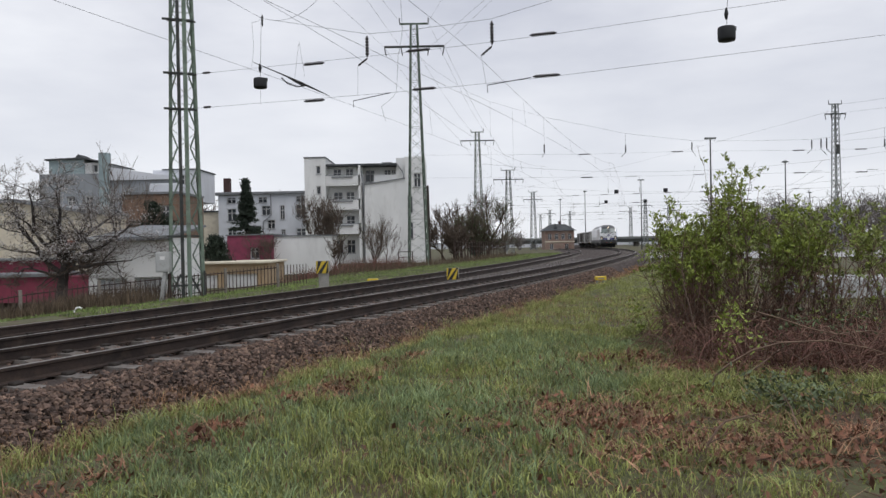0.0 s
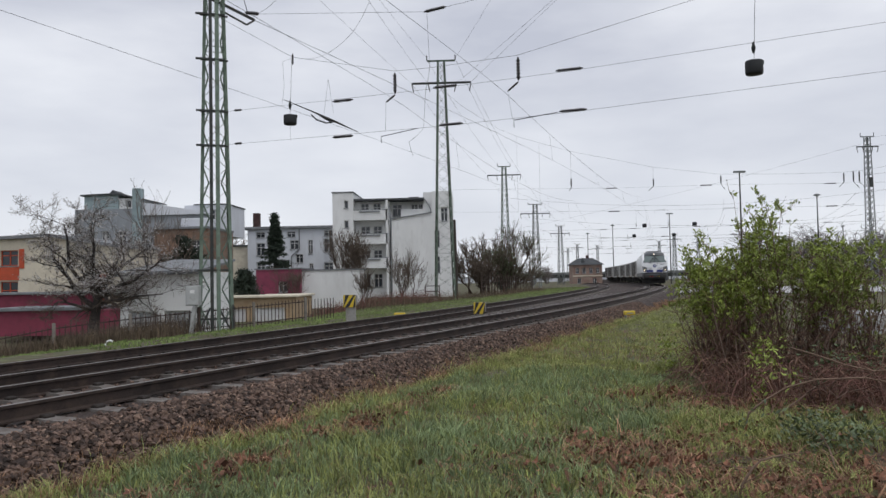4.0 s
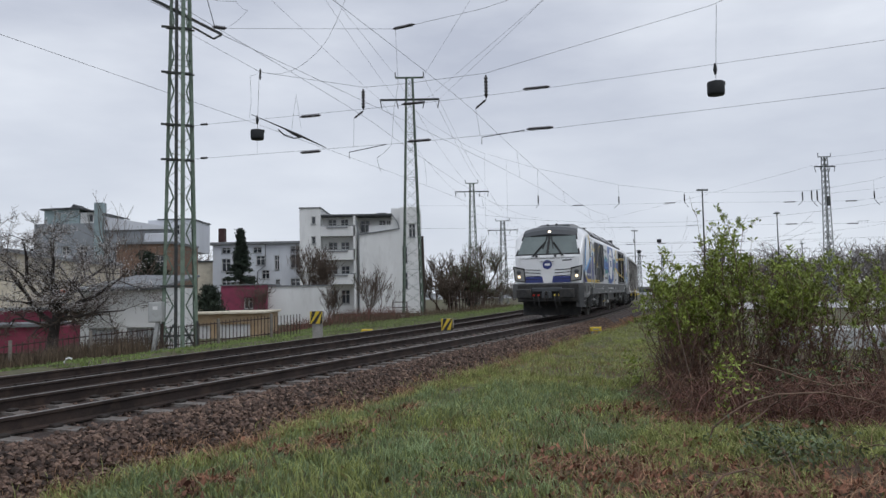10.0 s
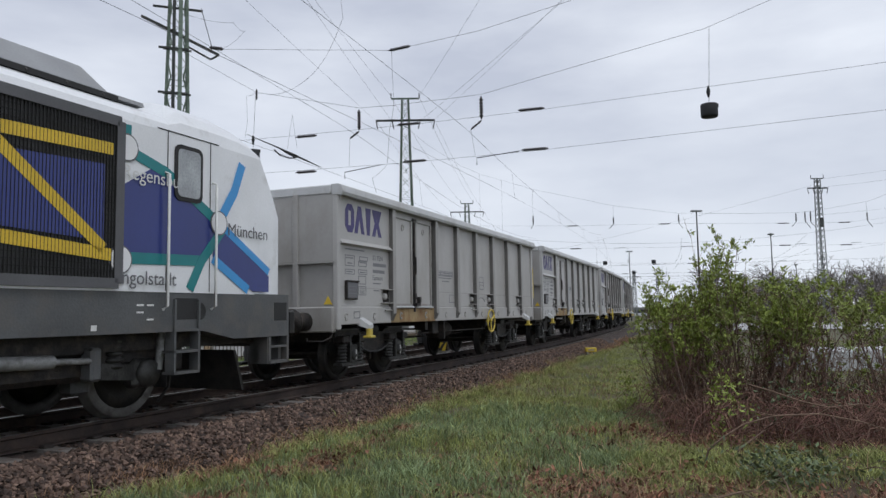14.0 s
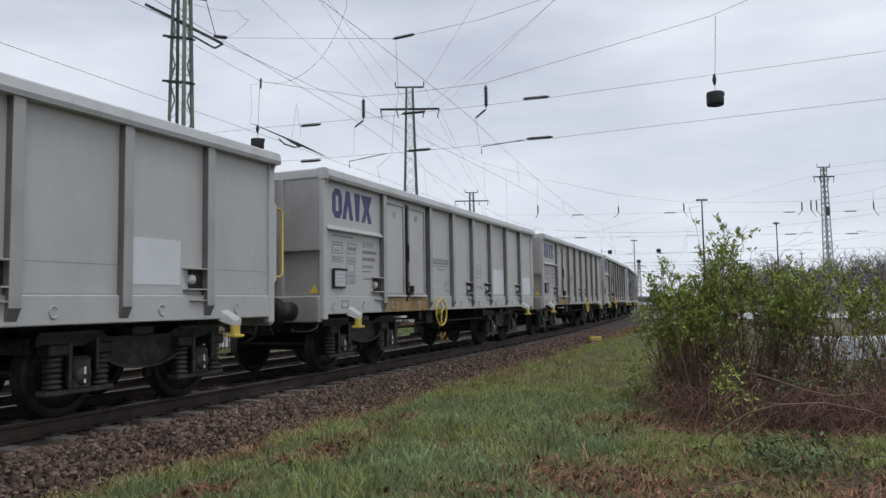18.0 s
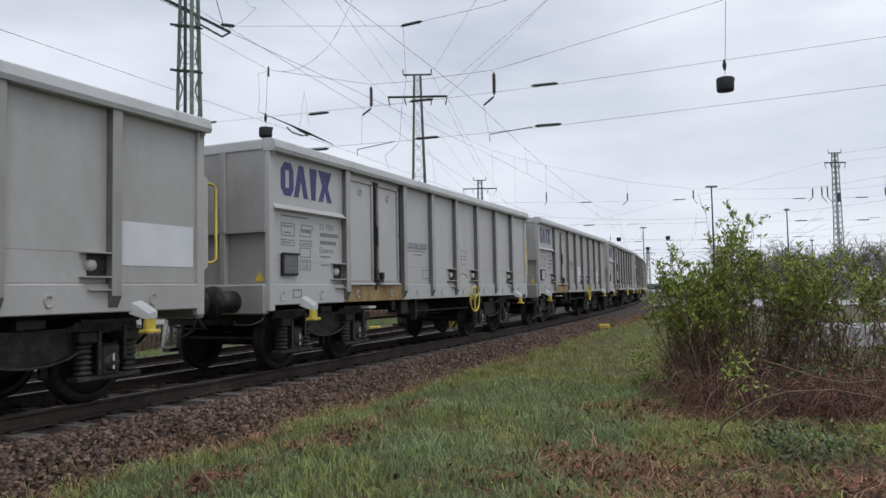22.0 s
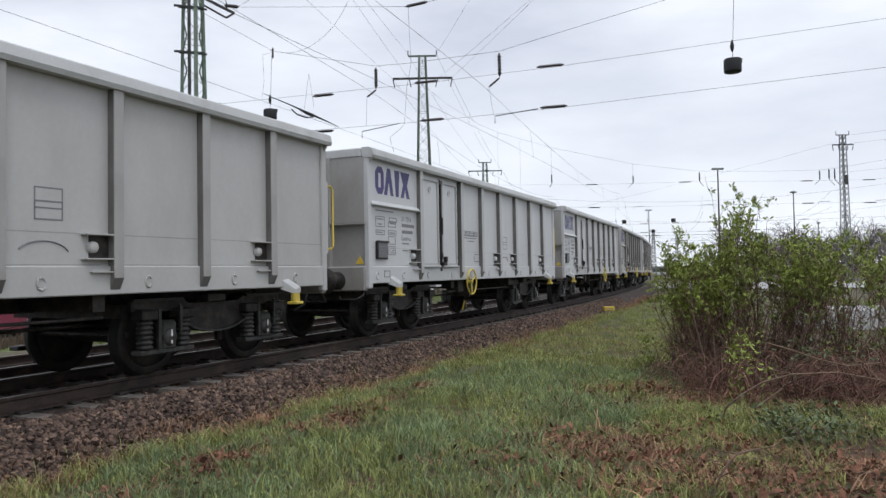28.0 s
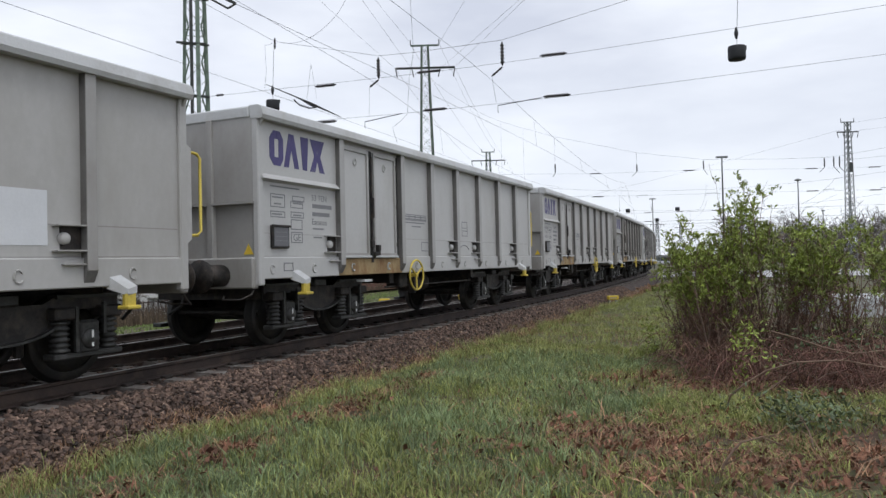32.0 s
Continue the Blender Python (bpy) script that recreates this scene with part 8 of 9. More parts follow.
# brick signal cabin by the far curve
h = house("signal_cabin", "small two-storey brick signal cabin with dark hipped roof", "railway buildings")
cw = [(23.6 + i * 1.5, 24.4 + i * 1.5, 1.4, 2.6) for i in range(4)] + [(24.0, 24.8, -0.9, 0.3), (27.4, 28.2, -0.9, 0.3)]
wall(h, 23.0, 29.5, 165, 171, -2.2, 3.3, red_brick, cw)
for q in cw:
    window(h, *q, 165, bars=1)
part("string_course", Shape().box(22.92, 29.58, 164.9, 165.0, 0.7, 0.95), cream_render, h)
part("roof", Shape().add([(22.5, 164.5, 3.3), (30.0, 164.5, 3.3), (30.0, 171.5, 3.3), (22.5, 171.5, 3.3), (24.6, 167.4, 4.8), (27.9, 167.4, 4.8), (27.9, 168.6, 4.8), (24.6, 168.6, 4.8)],
                         [(0, 1, 5, 4), (1, 2, 6, 5), (2, 3, 7, 6), (3, 0, 4, 7), (4, 5, 6, 7), (0, 1, 2, 3)]), roof_dark, h)
part("chimney", Shape().box(26.5, 27.1, 168, 168.6, 4.6, 5.5), chimney_brick, h)
part("dormer", Shape().add([(25.0, 165.3, 3.9), (25.8, 165.3, 3.9), (25.4, 165.3, 4.9), (25.0, 167.5, 4.2), (25.8, 167.5, 4.2), (25.4, 167.5, 4.9)], [(0, 1, 2), (3, 4, 5), (0, 1, 4, 3), (1, 2, 5, 4), (2, 0, 3, 5)]), roof_dark, h)

# low dark bridge across the distance, with what shows beneath
h = house("road_bridge", "long low dark steel bridge across the far yard", "railway buildings")
part("deck", Shape().box(8, 110, 235, 243, 0.1, 1.2), mast_dark, h)
part("parapet", Shape().box(8, 110, 234.8, 234.9, 1.2, 1.9), mast_grey, h)
for i in range(12):
    part("pier", Shape().box(12 + i * 8.4, 13 + i * 8.4, 237, 241, -3, 0.1), cement, h)
h = house("far_warehouse", "long pale flat warehouse beyond the yard", "railway buildings")
part("wall", Shape().box(-10, 120, 330, 340, -3, 0.6), cool_render, h)
part("roof", Shape().box(-10.5, 120.5, 329.5, 340.5, 0.6, 0.9), roof_slate, h)


# ---- trees, shrubs and weeds ----
bark_dark = material("dark_bark", (0.04, 0.033, 0.03), 0.9, vary=0.3, scale=6, bump=0.4)
bark_brown = material("brown_bark", (0.085, 0.06, 0.045), 0.9, vary=0.3, scale=6, bump=0.4, random_tone=0.25, island=True)
twig_pale = material("pale_budding_twigs", (0.17, 0.15, 0.14), 0.9, vary=0.25, scale=4, bump=0, random_tone=0.3, island=True)
twig_brown = material("brown_twigs", (0.105, 0.08, 0.062), 0.9, vary=0.3, scale=4, bump=0, random_tone=0.35, island=True)
cane_red = material("reddish_canes", (0.16, 0.076, 0.06), 0.85, vary=0.3, scale=4, bump=0, random_tone=0.4, island=True)
leaf_dull = material("dull_leaves", (0.07, 0.105, 0.035), 0.7, vary=0.3, scale=1.5, fine=8, bump=0, random_tone=0.4, island=True)
leaf_dark = material("evergreen_needles", (0.018, 0.03, 0.017), 0.75, vary=0.3, scale=2, fine=9, bump=0, random_tone=0.4, island=True)
leaf_bramble = material("bramble_leaves", (0.095, 0.125, 0.055), 0.55, vary=0.3, scale=3, fine=9, bump=0, random_tone=0.4, island=True)


def leaf_cloud(centres, per, radius, size, seed, flat=1.0):
    """Small pointed leaves scattered round given places: arrays of corners and faces."""
    rs = np.random.RandomState(seed)
    C = np.repeat(np.asarray(centres, float), per, axis=0)
    n = len(C)
    C = C + rs.randn(n, 3) * np.array([radius, radius, radius * flat])
    u = rs.randn(n, 3)
    u /= np.linalg.norm(u, axis=1)[:, None]
    w = np.cross(u, rs.randn(n, 3))
    w /= np.linalg.norm(w, axis=1)[:, None]
    s = (size * (0.6 + 0.8 * rs.rand(n)))[:, None]
    v = np.stack([C - u * s, C + w * s * 0.42 - u * s * 0.1, C + u * s, C - w * s * 0.42 - u * s * 0.1], 1)
    return v.reshape(-1, 3), np.arange(n * 4).reshape(n, 4)


def grow(rs, p, d, length, r, depth, segs, tips, spread, up, min_r=0.006):
    """Branches that fork and taper: adds (path, radii) to segs and end places to tips."""
    path, rad = [p], [r]
    k = 3
    for i in range(k):
        d = (d + Vector((rs.gauss(0, 0.16), rs.gauss(0, 0.16), rs.gauss(0, 0.1) + up * 0.12))).normalized()
        p = p + d * (length / k)
        path.append(p)
        rad.append(max(min_r, r * (1 - 0.35 * (i + 1) / k)))
    segs.append((path, rad, depth))
    if depth == 0:
        tips.append(p)
        return
    for _ in range(rs.choice((2, 3, 3))):
        t = rs.choice(path[1:])
        nd = (d + Vector((rs.gauss(0, spread), rs.gauss(0, spread), rs.gauss(0, spread * 0.7) + up * 0.2))).normalized()
        grow(rs, t, nd, length * rs.uniform(0.6, 0.85), max(min_r, r * 0.55), depth - 1, segs, tips, spread, up, min_r)
    grow(rs, p, (d + Vector((rs.gauss(0, 0.3), rs.gauss(0, 0.3), up * 0.2))).normalized(), length * 0.8, max(min_r, r * 0.62), depth - 1, segs, tips, spread, up, min_r)


def tree(name, x, y, z, first, r, depth, seed, label, lean=(0, 0), spread=0.55, up=0.5, mats=None, leaves=None, min_r=0.006, stems=1):
    """A bare or leafing tree: trunk, limbs, twigs and, where it has them, leaves."""
    mats = mats or (bark_dark, twig_brown)
    rs = random.Random(seed)
    ob = tagged(empty(name, Matrix.Translation((x, y, z))), label, "tree" if "shrub" not in name else "shrub", "trees" if "shrub" not in name else "shrubs")
    segs, tips = [], []
    for k in range(stems):
        d0 = Vector((lean[0] + (rs.gauss(0, 0.25) if stems > 1 else 0), lean[1] + (rs.gauss(0, 0.25) if stems > 1 else 0), 1)).normalized()
        grow(rs, Vector((rs.gauss(0, 0.2) if stems > 1 else 0, rs.gauss(0, 0.2) if stems > 1 else 0, -0.25)), d0, first, r, depth, segs, tips, spread, up, min_r)
    trunk, limbs, twigs = Shape(), Shape(), Shape()
    for path, rad, dep in segs:
        if dep == depth:
            trunk.tube(path, [rad[0] * 1.35] + rad[1:], 8)
        elif dep >= depth - 2:
            limbs.tube(path, rad, 5, False)
        else:
            twigs.tube(path, rad, 3, False)
    part("trunk", trunk, mats[0], ob)
    tagged(part("limb_mass", limbs, mats[0], ob), kind="stuff")
    if twigs.v:
        tagged(part("twig_mass", twigs, mats[1], ob), kind="stuff")
    if leaves:
        per, radius, size, mat = leaves
        v, f = leaf_cloud([tuple(t) for t in tips], per, radius, size, seed)
        tagged(part("crown", mesh_fast("crown", v, f, mat), mat, ob), kind="stuff")
    return ob


bud_white = material("white_buds", (0.5, 0.48, 0.47), 0.9, vary=0.15, bump=0, random_tone=0.3, island=True)
def old_fruit_tree(x, y, z, seed, label):
    """A low-forking orchard tree: stout crooked limbs that spread and droop, and a haze of budding twigs."""
    rs = random.Random(seed)
    ob = tagged(empty("fruit_tree", Matrix.Translation((x, y, z))), label, "tree", "trees")
    part("trunk", Shape().tube([(-0.12, 0, -1.7), (-0.05, 0, -0.5), (0.0, 0, 0.4), (0.12, 0, 1.1), (0.2, 0, 1.75)], [0.34, 0.27, 0.24, 0.2, 0.17], 9), bark_dark, ob)
    twigs, tips = Shape(), []

    def shoot(p, d, ln, r, depth, into):
        path, rad = [p], [r]
        k = 6 if depth > 1 else 3
        for i in range(k):
            d = (d + Vector((rs.gauss(0, 0.24), rs.gauss(0, 0.24), rs.gauss(0, 0.16) + (0.06 if depth == 0 else 0.0)))).normalized()
            path.append(path[-1] + d * (ln / k))
            rad.append(max(0.007, r * (1 - 0.72 * (i + 1) / k)))
        into.tube(path, rad, 6 if depth > 1 else 3, False)
        if depth == 0:
            tips.extend(path[1:])
            return
        for _ in range(9 if depth > 1 else 8):
            i = rs.randint(1, k)
            q = path[i].lerp(path[i - 1], rs.random())
            side = Vector((rs.gauss(0, 1), rs.gauss(0, 0.8), rs.gauss(0.25, 0.7))).normalized()
            shoot(q, (d * 0.6 + side).normalized(), ln * rs.uniform(0.32, 0.55), max(0.008, rad[i] * 0.6), depth - 1, twigs if depth < 3 else into)

    for dx, dy, dz, start, ln, r in ((-1.0, -0.1, 0.75, 1.0, 3.6, 0.13), (-0.75, 0.3, 1.0, 1.5, 3.4, 0.12), (-0.15, -0.3, 1.2, 1.7, 3.0, 0.12), (0.45, 0.1, 1.1, 1.7, 3.2, 0.12),
                                     (0.95, -0.2, 0.55, 1.4, 3.6, 0.12), (1.0, 0.2, 0.25, 1.2, 3.0, 0.09), (-1.0, 0.1, 0.3, 0.9, 2.6, 0.08), (0.2, 0.8, 0.9, 1.5, 2.8, 0.1)):
        limb = Shape()
        shoot(Vector((0.12 + 0.1 * dx * 0.5, 0, start)), Vector((dx, dy, dz)).normalized(), ln * 1.14, r, 3, limb)
        part("limb", limb, bark_dark, ob)
    tagged(part("twig_mass", twigs, twig_brown, ob), kind="stuff")
    pick = [tuple(t) for t in tips if t.z > 1.6 and rs.random() < 0.85]
    v, f = leaf_cloud(pick, 2, 0.06, 0.036, seed)
    tagged(part("crown", mesh_fast("crown", v, f, bud_white), bud_white, ob), kind="stuff")


old_fruit_tree(-17.65, 34.0, -0.95, 4, "old dark fruit tree with crooked limbs and pale buds")
tree("slender_tree", -20.6, 47.5, -1.8, 3.2, 0.1, 4, 14, "slender bare tree behind the garage", (-0.1, 0), 0.4, 0.9, (bark_dark, twig_brown), (2, 0.1, 0.03, bud_white), 0.008)
tree("bare_tree", -11.2, 68.0, -0.9, 2.1, 0.13, 5, 21, "upright bare tree in front of the white house", (0, 0), 0.38, 0.95, (bark_brown, twig_brown), None, 0.012, 3)
tree("bare_shrub", -5.6, 62.0, -0.7, 1.5, 0.05, 4, 22, "thin bare shrub before the white wall", (0, 0), 0.45, 0.8, (bark_brown, twig_brown), None, 0.01, 4)
tree("bare_shrub", -14.0, 58.0, -1.2, 1.3, 0.05, 4, 23, "thin bare shrub beside the plum annex", (0, 0), 0.5, 0.7, (bark_brown, twig_brown), None, 0.01, 3)
tree("bare_shrub", -8.4, 57.0, -0.7, 1.0, 0.04, 4, 24, "thin bare shrub on the bank", (0, 0), 0.5, 0.7, (bark_brown, twig_brown), None, 0.009, 3)
tree("thicket_tree", 5.8, 97.0, -1.0, 3.0, 0.24, 5, 31, "bare tree with first leaves in a thicket", (0.1, 0), 0.5, 0.6, (bark_brown, twig_brown), (3, 0.3, 0.07, leaf_dull), 0.018)
tree("thicket_tree", 2.6, 98.0, -1.0, 2.5, 0.18, 5, 32, "bare brown tree in a thicket", (0, 0), 0.55, 0.5, (bark_brown, twig_brown), None, 0.02, 2)
tree("thicket_tree", 0.2, 96.0, -1.0, 2.1, 0.12, 5, 33, "bare brown tree in a thicket", (0, 0), 0.55, 0.5, (bark_brown, twig_brown), None, 0.02, 2)
tree("thicket_tree", 4.2, 94.0, -1.0, 2.1, 0.12, 5, 34, "bare brown tree in a thicket with first leaves", (0, 0), 0.55, 0.5, (bark_brown, twig_brown), (3, 0.3, 0.06, leaf_dull), 0.02, 3)
tree("thicket_tree", 1.4, 92.0, -1.0, 1.5, 0.12, 5, 36, "bare brown shrub in a thicket", (0, 0), 0.55, 0.5, (bark_brown, twig_brown), None, 0.022, 4)


def evergreen(name, x, y, z, h, r, seed, label, cone=True):
    rs = random.Random(seed)
    ob = tagged(empty(name, Matrix.Translation((x, y, z))), label, "tree", "trees")
    part("trunk", Shape().tube([(0, 0, -0.3), (0, 0, h * 0.5), (0, 0, h * 0.96)], [0.14, 0.09, 0.02], 7), bark_dark, ob)
    bs, cs = Shape(), []
    n = 230 if cone else 90
    for i in range(n):
        t = rs.random() ** 0.8
        a = rs.uniform(0, 6.283)
        w = r * ((1 - t) ** 1.3 + 0.015) if cone else r * math.sqrt(max(0.05, 1 - (2 * t - 0.85) ** 2))
        w *= rs.uniform(0.6, 1.1)
        e = Vector((math.cos(a) * w, math.sin(a) * w, h * (0.06 + 0.92 * t) - 0.12 * w))
        s0 = Vector((0, 0, h * (0.06 + 0.92 * t)))
        bs.tube([s0, e], [0.025, 0.008], 3, False)
        for k in ((0.3, 0.55, 0.75, 0.9, 1.0, 1.05) if cone else (0.35, 0.6, 0.8, 1.0)):
            cs.append(tuple(s0.lerp(e, k)))
    tagged(part("limb_mass", bs, bark_dark, ob), kind="stuff")
    v, f = leaf_cloud(cs, 14 if cone else 34, 0.13 if cone else 0.2, 0.1 if cone else 0.08, seed, 0.6)
    tagged(part("crown", mesh_fast("crown", v, f, leaf_dark), leaf_dark, ob), kind="stuff")


evergreen("conifer", -17.6, 66.0, -1.6, 8.9, 2.9, 41, "dark slim conifer behind the plum annex")
evergreen("evergreen_bush", -16.5, 53.5, -2.0, 3.9, 1.25, 42, "round dark evergreen bush by the garages", False)
evergreen("evergreen_bush", -20.4, 52.0, -2.0, 6.6, 1.9, 43, "dark evergreen tree behind the garage", False)
evergreen("evergreen_bush", 4.3, 95.5, -1.0, 5.0, 1.2, 44, "ivy-dark evergreen in the thicket", False)

# distant woods to both sides, each a joined mass of bare crowns
def far_wood(name, x0, x1, y, z, h, seed, label, count):
    rs = random.Random(seed)
    sh = Shape()
    for i in range(count):
        x = x0 + (x1 - x0) * rs.random()
        yy = y + rs.uniform(-8, 8)
        hh = h * rs.uniform(0.55, 1.05)
        segs, tips = [], []
        grow(rs, Vector((x, yy, z)), Vector((rs.gauss(0, 0.1), 0, 1)).normalized(), hh * 0.36, 0.2, 3, segs, tips, 0.6, 0.5, 0.05)
        for path, rad, dep in segs:
            sh.tube(path, rad, 3, False)
        for t in tips:
            for k in range(3):
                e = t + Vector((rs.gauss(0, 0.8), rs.gauss(0, 0.8), rs.uniform(0.2, 1.2)))
                sh.tube([t, e], [0.04, 0.02], 3, False)
    tagged(new(name, sh.mesh(name, twig_pale)), label, "woods", kind="stuff")


far_wood("far_wood", 62, 125, 165, -1.5, 13, 51, "bare grey-brown woods beyond the yard", 60)
far_wood("far_wood_edge", -60, -26, 120, -1.5, 11, 52, "bare trees behind the houses", 14)
far_wood("yard_scrub", 38, 92, 95, -1.0, 5.5, 53, "bare scrub along the yard", 50)
far_wood("left_scrub", 8, 22, 205, -1.5, 5, 54, "low scrub beside the far track", 10)


# the leafing hedge beside the camera
leaf_young = material("young_leaves", (0.215, 0.265, 0.044), 0.55, vary=0.3, scale=2.2, fine=9, bump=0, random_tone=0.45, island=True)
leaf_olive = material("olive_young_leaves", (0.18, 0.21, 0.052), 0.6, vary=0.3, scale=2.2, fine=9, bump=0, random_tone=0.45, island=True)
stem_brown = material("shrub_stems", (0.145, 0.1, 0.076), 0.9, vary=0.35, scale=7, bump=0.2, random_tone=0.35, island=True)
twig_umber = material("umber_twigs", (0.142, 0.08, 0.056), 0.9, vary=0.3, scale=5, bump=0, random_tone=0.45, island=True)


def rosettes(spots, seed, size, count):
    """Upright bunches of narrow young leaves, one bunch for each spot."""
    rs = np.random.RandomState(seed)
    C = np.repeat(np.asarray(spots, float), count, axis=0)
    n = len(C)
    a, tilt = rs.rand(n) * 6.283, 0.25 + 0.85 * rs.rand(n)
    u = np.stack([np.cos(a) * np.sin(tilt), np.sin(a) * np.sin(tilt), np.cos(tilt)], -1)
    w = np.cross(u, rs.randn(n, 3))
    w /= np.linalg.norm(w, axis=1)[:, None]
    s = (size * (0.6 + 0.8 * rs.rand(n)))[:, None]
    C = C + rs.randn(n, 3) * 0.02
    v = np.stack([C, C + u * s * 0.95 + w * s * 0.33, C + u * s * 2 - np.array([0, 0, 0.35]) * s, C + u * s * 0.95 - w * s * 0.33], 1)
    return v.reshape(-1, 3), np.arange(n * 4).reshape(n, 4)


def lumpy(x, y, z, o):
    return math.sin(x * 5.1 + o) * math.sin(y * 4.3 + 1.3 * o) + math.sin(z * 6.2 + x * 2.9 + 2 * o) * math.sin(y * 5.7 - z * 3.1)


def shrub(x, y, h, wide, seed, leaf_from, thick, mat, label):
    rs = random.Random(seed)
    z = hz(x, y)
    ob = tagged(empty("leafing_shrub", Matrix.Translation((x, y, z))), label, "shrub", "shrubs beside the path")
    twigs, spots = Shape(), []
    for k in range(int((18 if x < 5.1 else 14) * wide)):
        stem = Shape()
        bx, by = rs.gauss(0, 0.17 * wide), rs.gauss(0, 0.2)
        p = Vector((bx, by, -0.08))
        d = Vector((bx * 0.35 + rs.gauss(0, 0.13), by * 0.5 + rs.gauss(0, 0.16), 1)).normalized()
        top = h * (rs.uniform(0.72, 1.0) if rs.random() < 0.75 else rs.uniform(0.4, 0.7))
        path = [p]
        for i in range(6):
            sway = 0.08 if h > 2.7 else 0.17
            d = (d + Vector((rs.gauss(0, sway), rs.gauss(0, 0.15), 0.12))).normalized()
            path.append(path[-1] + d * (top / 6))
        r = rs.uniform(0.007, 0.015)
        stem.tube(path, [r, r * 0.95, r * 0.85, r * 0.7, r * 0.55, r * 0.4, 0.002], 4, False)
        part("stem", stem, stem_brown, ob)
        for q in range(26 if x < 5.1 else 20):
            i = rs.choice((1, 2, 2, 3, 3, 4, 4, 5, 5, 6) if x < 5.1 else (1, 1, 2, 3, 4, 4, 5, 5, 6, 6))
            e0 = path[i].lerp(path[i - 1], rs.random())
            dd = Vector((rs.gauss(0, 1), rs.gauss(0, 1), rs.uniform(-0.2, 1.5))).normalized()
            ln = rs.uniform(0.12, 0.4) * (1.2 if i < 4 else 0.8)
            mid = e0 + dd * ln * 0.5 + Vector((rs.gauss(0, 0.02), 0, 0.02))
            e1 = e0 + dd * ln + Vector((0, 0, 0.07))
            twigs.tube([e0, mid, e1], [0.0042, 0.0034, 0.0018], 3, False)
            for s_ in (mid, e1, e0.lerp(e1, 0.75)):
                hh = s_.z / h
                chance = min(1.0, max(0.05, (hh - leaf_from) * 4.5)) * thick * (1.0 if x < 5.1 else 1.1)
                if lumpy(x + s_.x, y + s_.y, s_.z, 0.7) > -0.3 and rs.random() < chance:
                    spots.append(tuple(s_))
        if top > h * 0.72:
            for q in (4, 5, 6):
                spots.append(tuple(path[q]))
    tagged(part("twig_mass", twigs, twig_umber, ob), kind="stuff")
    v, f = rosettes(spots, seed, 0.034, 10)
    tagged(part("crown", mesh_fast("crown", v, f, mat), mat, ob), kind="stuff")


LS = "leafing shrub with bright green young leaves over bare brown stems"
LO = "thin leafing shrub with olive leaves and bare brown stems"
for i, (x, y, h_, w_, lf, th, mat) in enumerate((
        (3.66, 11.1, 2.2, 0.9, 0.36, 0.9, leaf_young), (3.85, 11.6, 2.3, 0.9, 0.4, 0.9, leaf_young), (4.0, 10.75, 2.15, 1.0, 0.4, 0.9, leaf_young), (4.3, 11.4, 2.72, 0.5, 0.45, 1.0, leaf_young),
        (4.48, 11.0, 2.95, 0.55, 0.45, 1.0, leaf_young), (4.65, 10.7, 2.1, 1.0, 0.5, 0.8, leaf_olive), (5.0, 11.0, 2.15, 1.0, 0.5, 1.0, leaf_young),
        (5.4, 10.7, 2.1, 1.0, 0.52, 0.9, leaf_young), (5.9, 11.1, 2.15, 1.0, 0.5, 0.9, leaf_olive), (6.45, 10.8, 2.1, 1.0, 0.5, 1.0, leaf_young),
        (7.0, 11.2, 2.15, 1.0, 0.5, 0.9, leaf_young), (7.6, 10.9, 2.2, 1.0, 0.5, 1.0, leaf_young), (4.1, 12.2, 2.25, 1.1, 0.5, 0.8, leaf_olive),
        (5.2, 12.3, 2.25, 1.1, 0.6, 0.6, leaf_olive), (6.4, 12.5, 2.3, 1.1, 0.6, 0.7, leaf_young), (7.7, 12.6, 2.4, 1.1, 0.6, 0.7, leaf_olive), (8.7, 12.0, 2.4, 1.1, 0.6, 0.7, leaf_young))):
    shrub(x, y, h_, w_, 60 + i, lf, th, mat, "tall loose shrub with bright young leaves above the hedge" if h_ > 2.7 else LS if mat is leaf_young else LO)


def tangle(name, count, box, length, r, mat, seed, label, rise=0.5, front=None):
    """Arching dead canes lying over one another."""
    rs = random.Random(seed)
    sh = Shape()
    for i in range(count):
        x, y = rs.uniform(box[0], box[1]), rs.uniform(box[2], box[3])
        if front and y < front(x):
            continue
        z = hz(x, y)
        a = rs.uniform(0, 6.283)
        ln = length * rs.uniform(0.4, 1.2)
        hgt = rise * rs.uniform(0.1, 1.0)
        bend = rs.gauss(0, 0.5)
        path = []
        for k in range(6):
            t = k / 5
            aa = a + bend * t
            path.append((x + math.cos(aa) * ln * t, y + math.sin(aa) * ln * t, z - 0.02 + 4 * hgt * t * (1 - t) * (1 - 0.4 * t) + 0.12 * t * rs.random()))
        rr = r * rs.uniform(0.6, 1.4)
        sh.tube(path, [rr, rr, rr * 0.9, rr * 0.8, rr * 0.6, rr * 0.4], 4, False)
    tagged(new(name, sh.mesh(name, mat)), label, "brambles", kind="stuff")


def hedge_foot(x):
    return float(np.interp(x, [3.0, 3.4, 3.9, 5.0, 8.5], [10.9, 9.6, 9.0, 8.6, 8.0]))


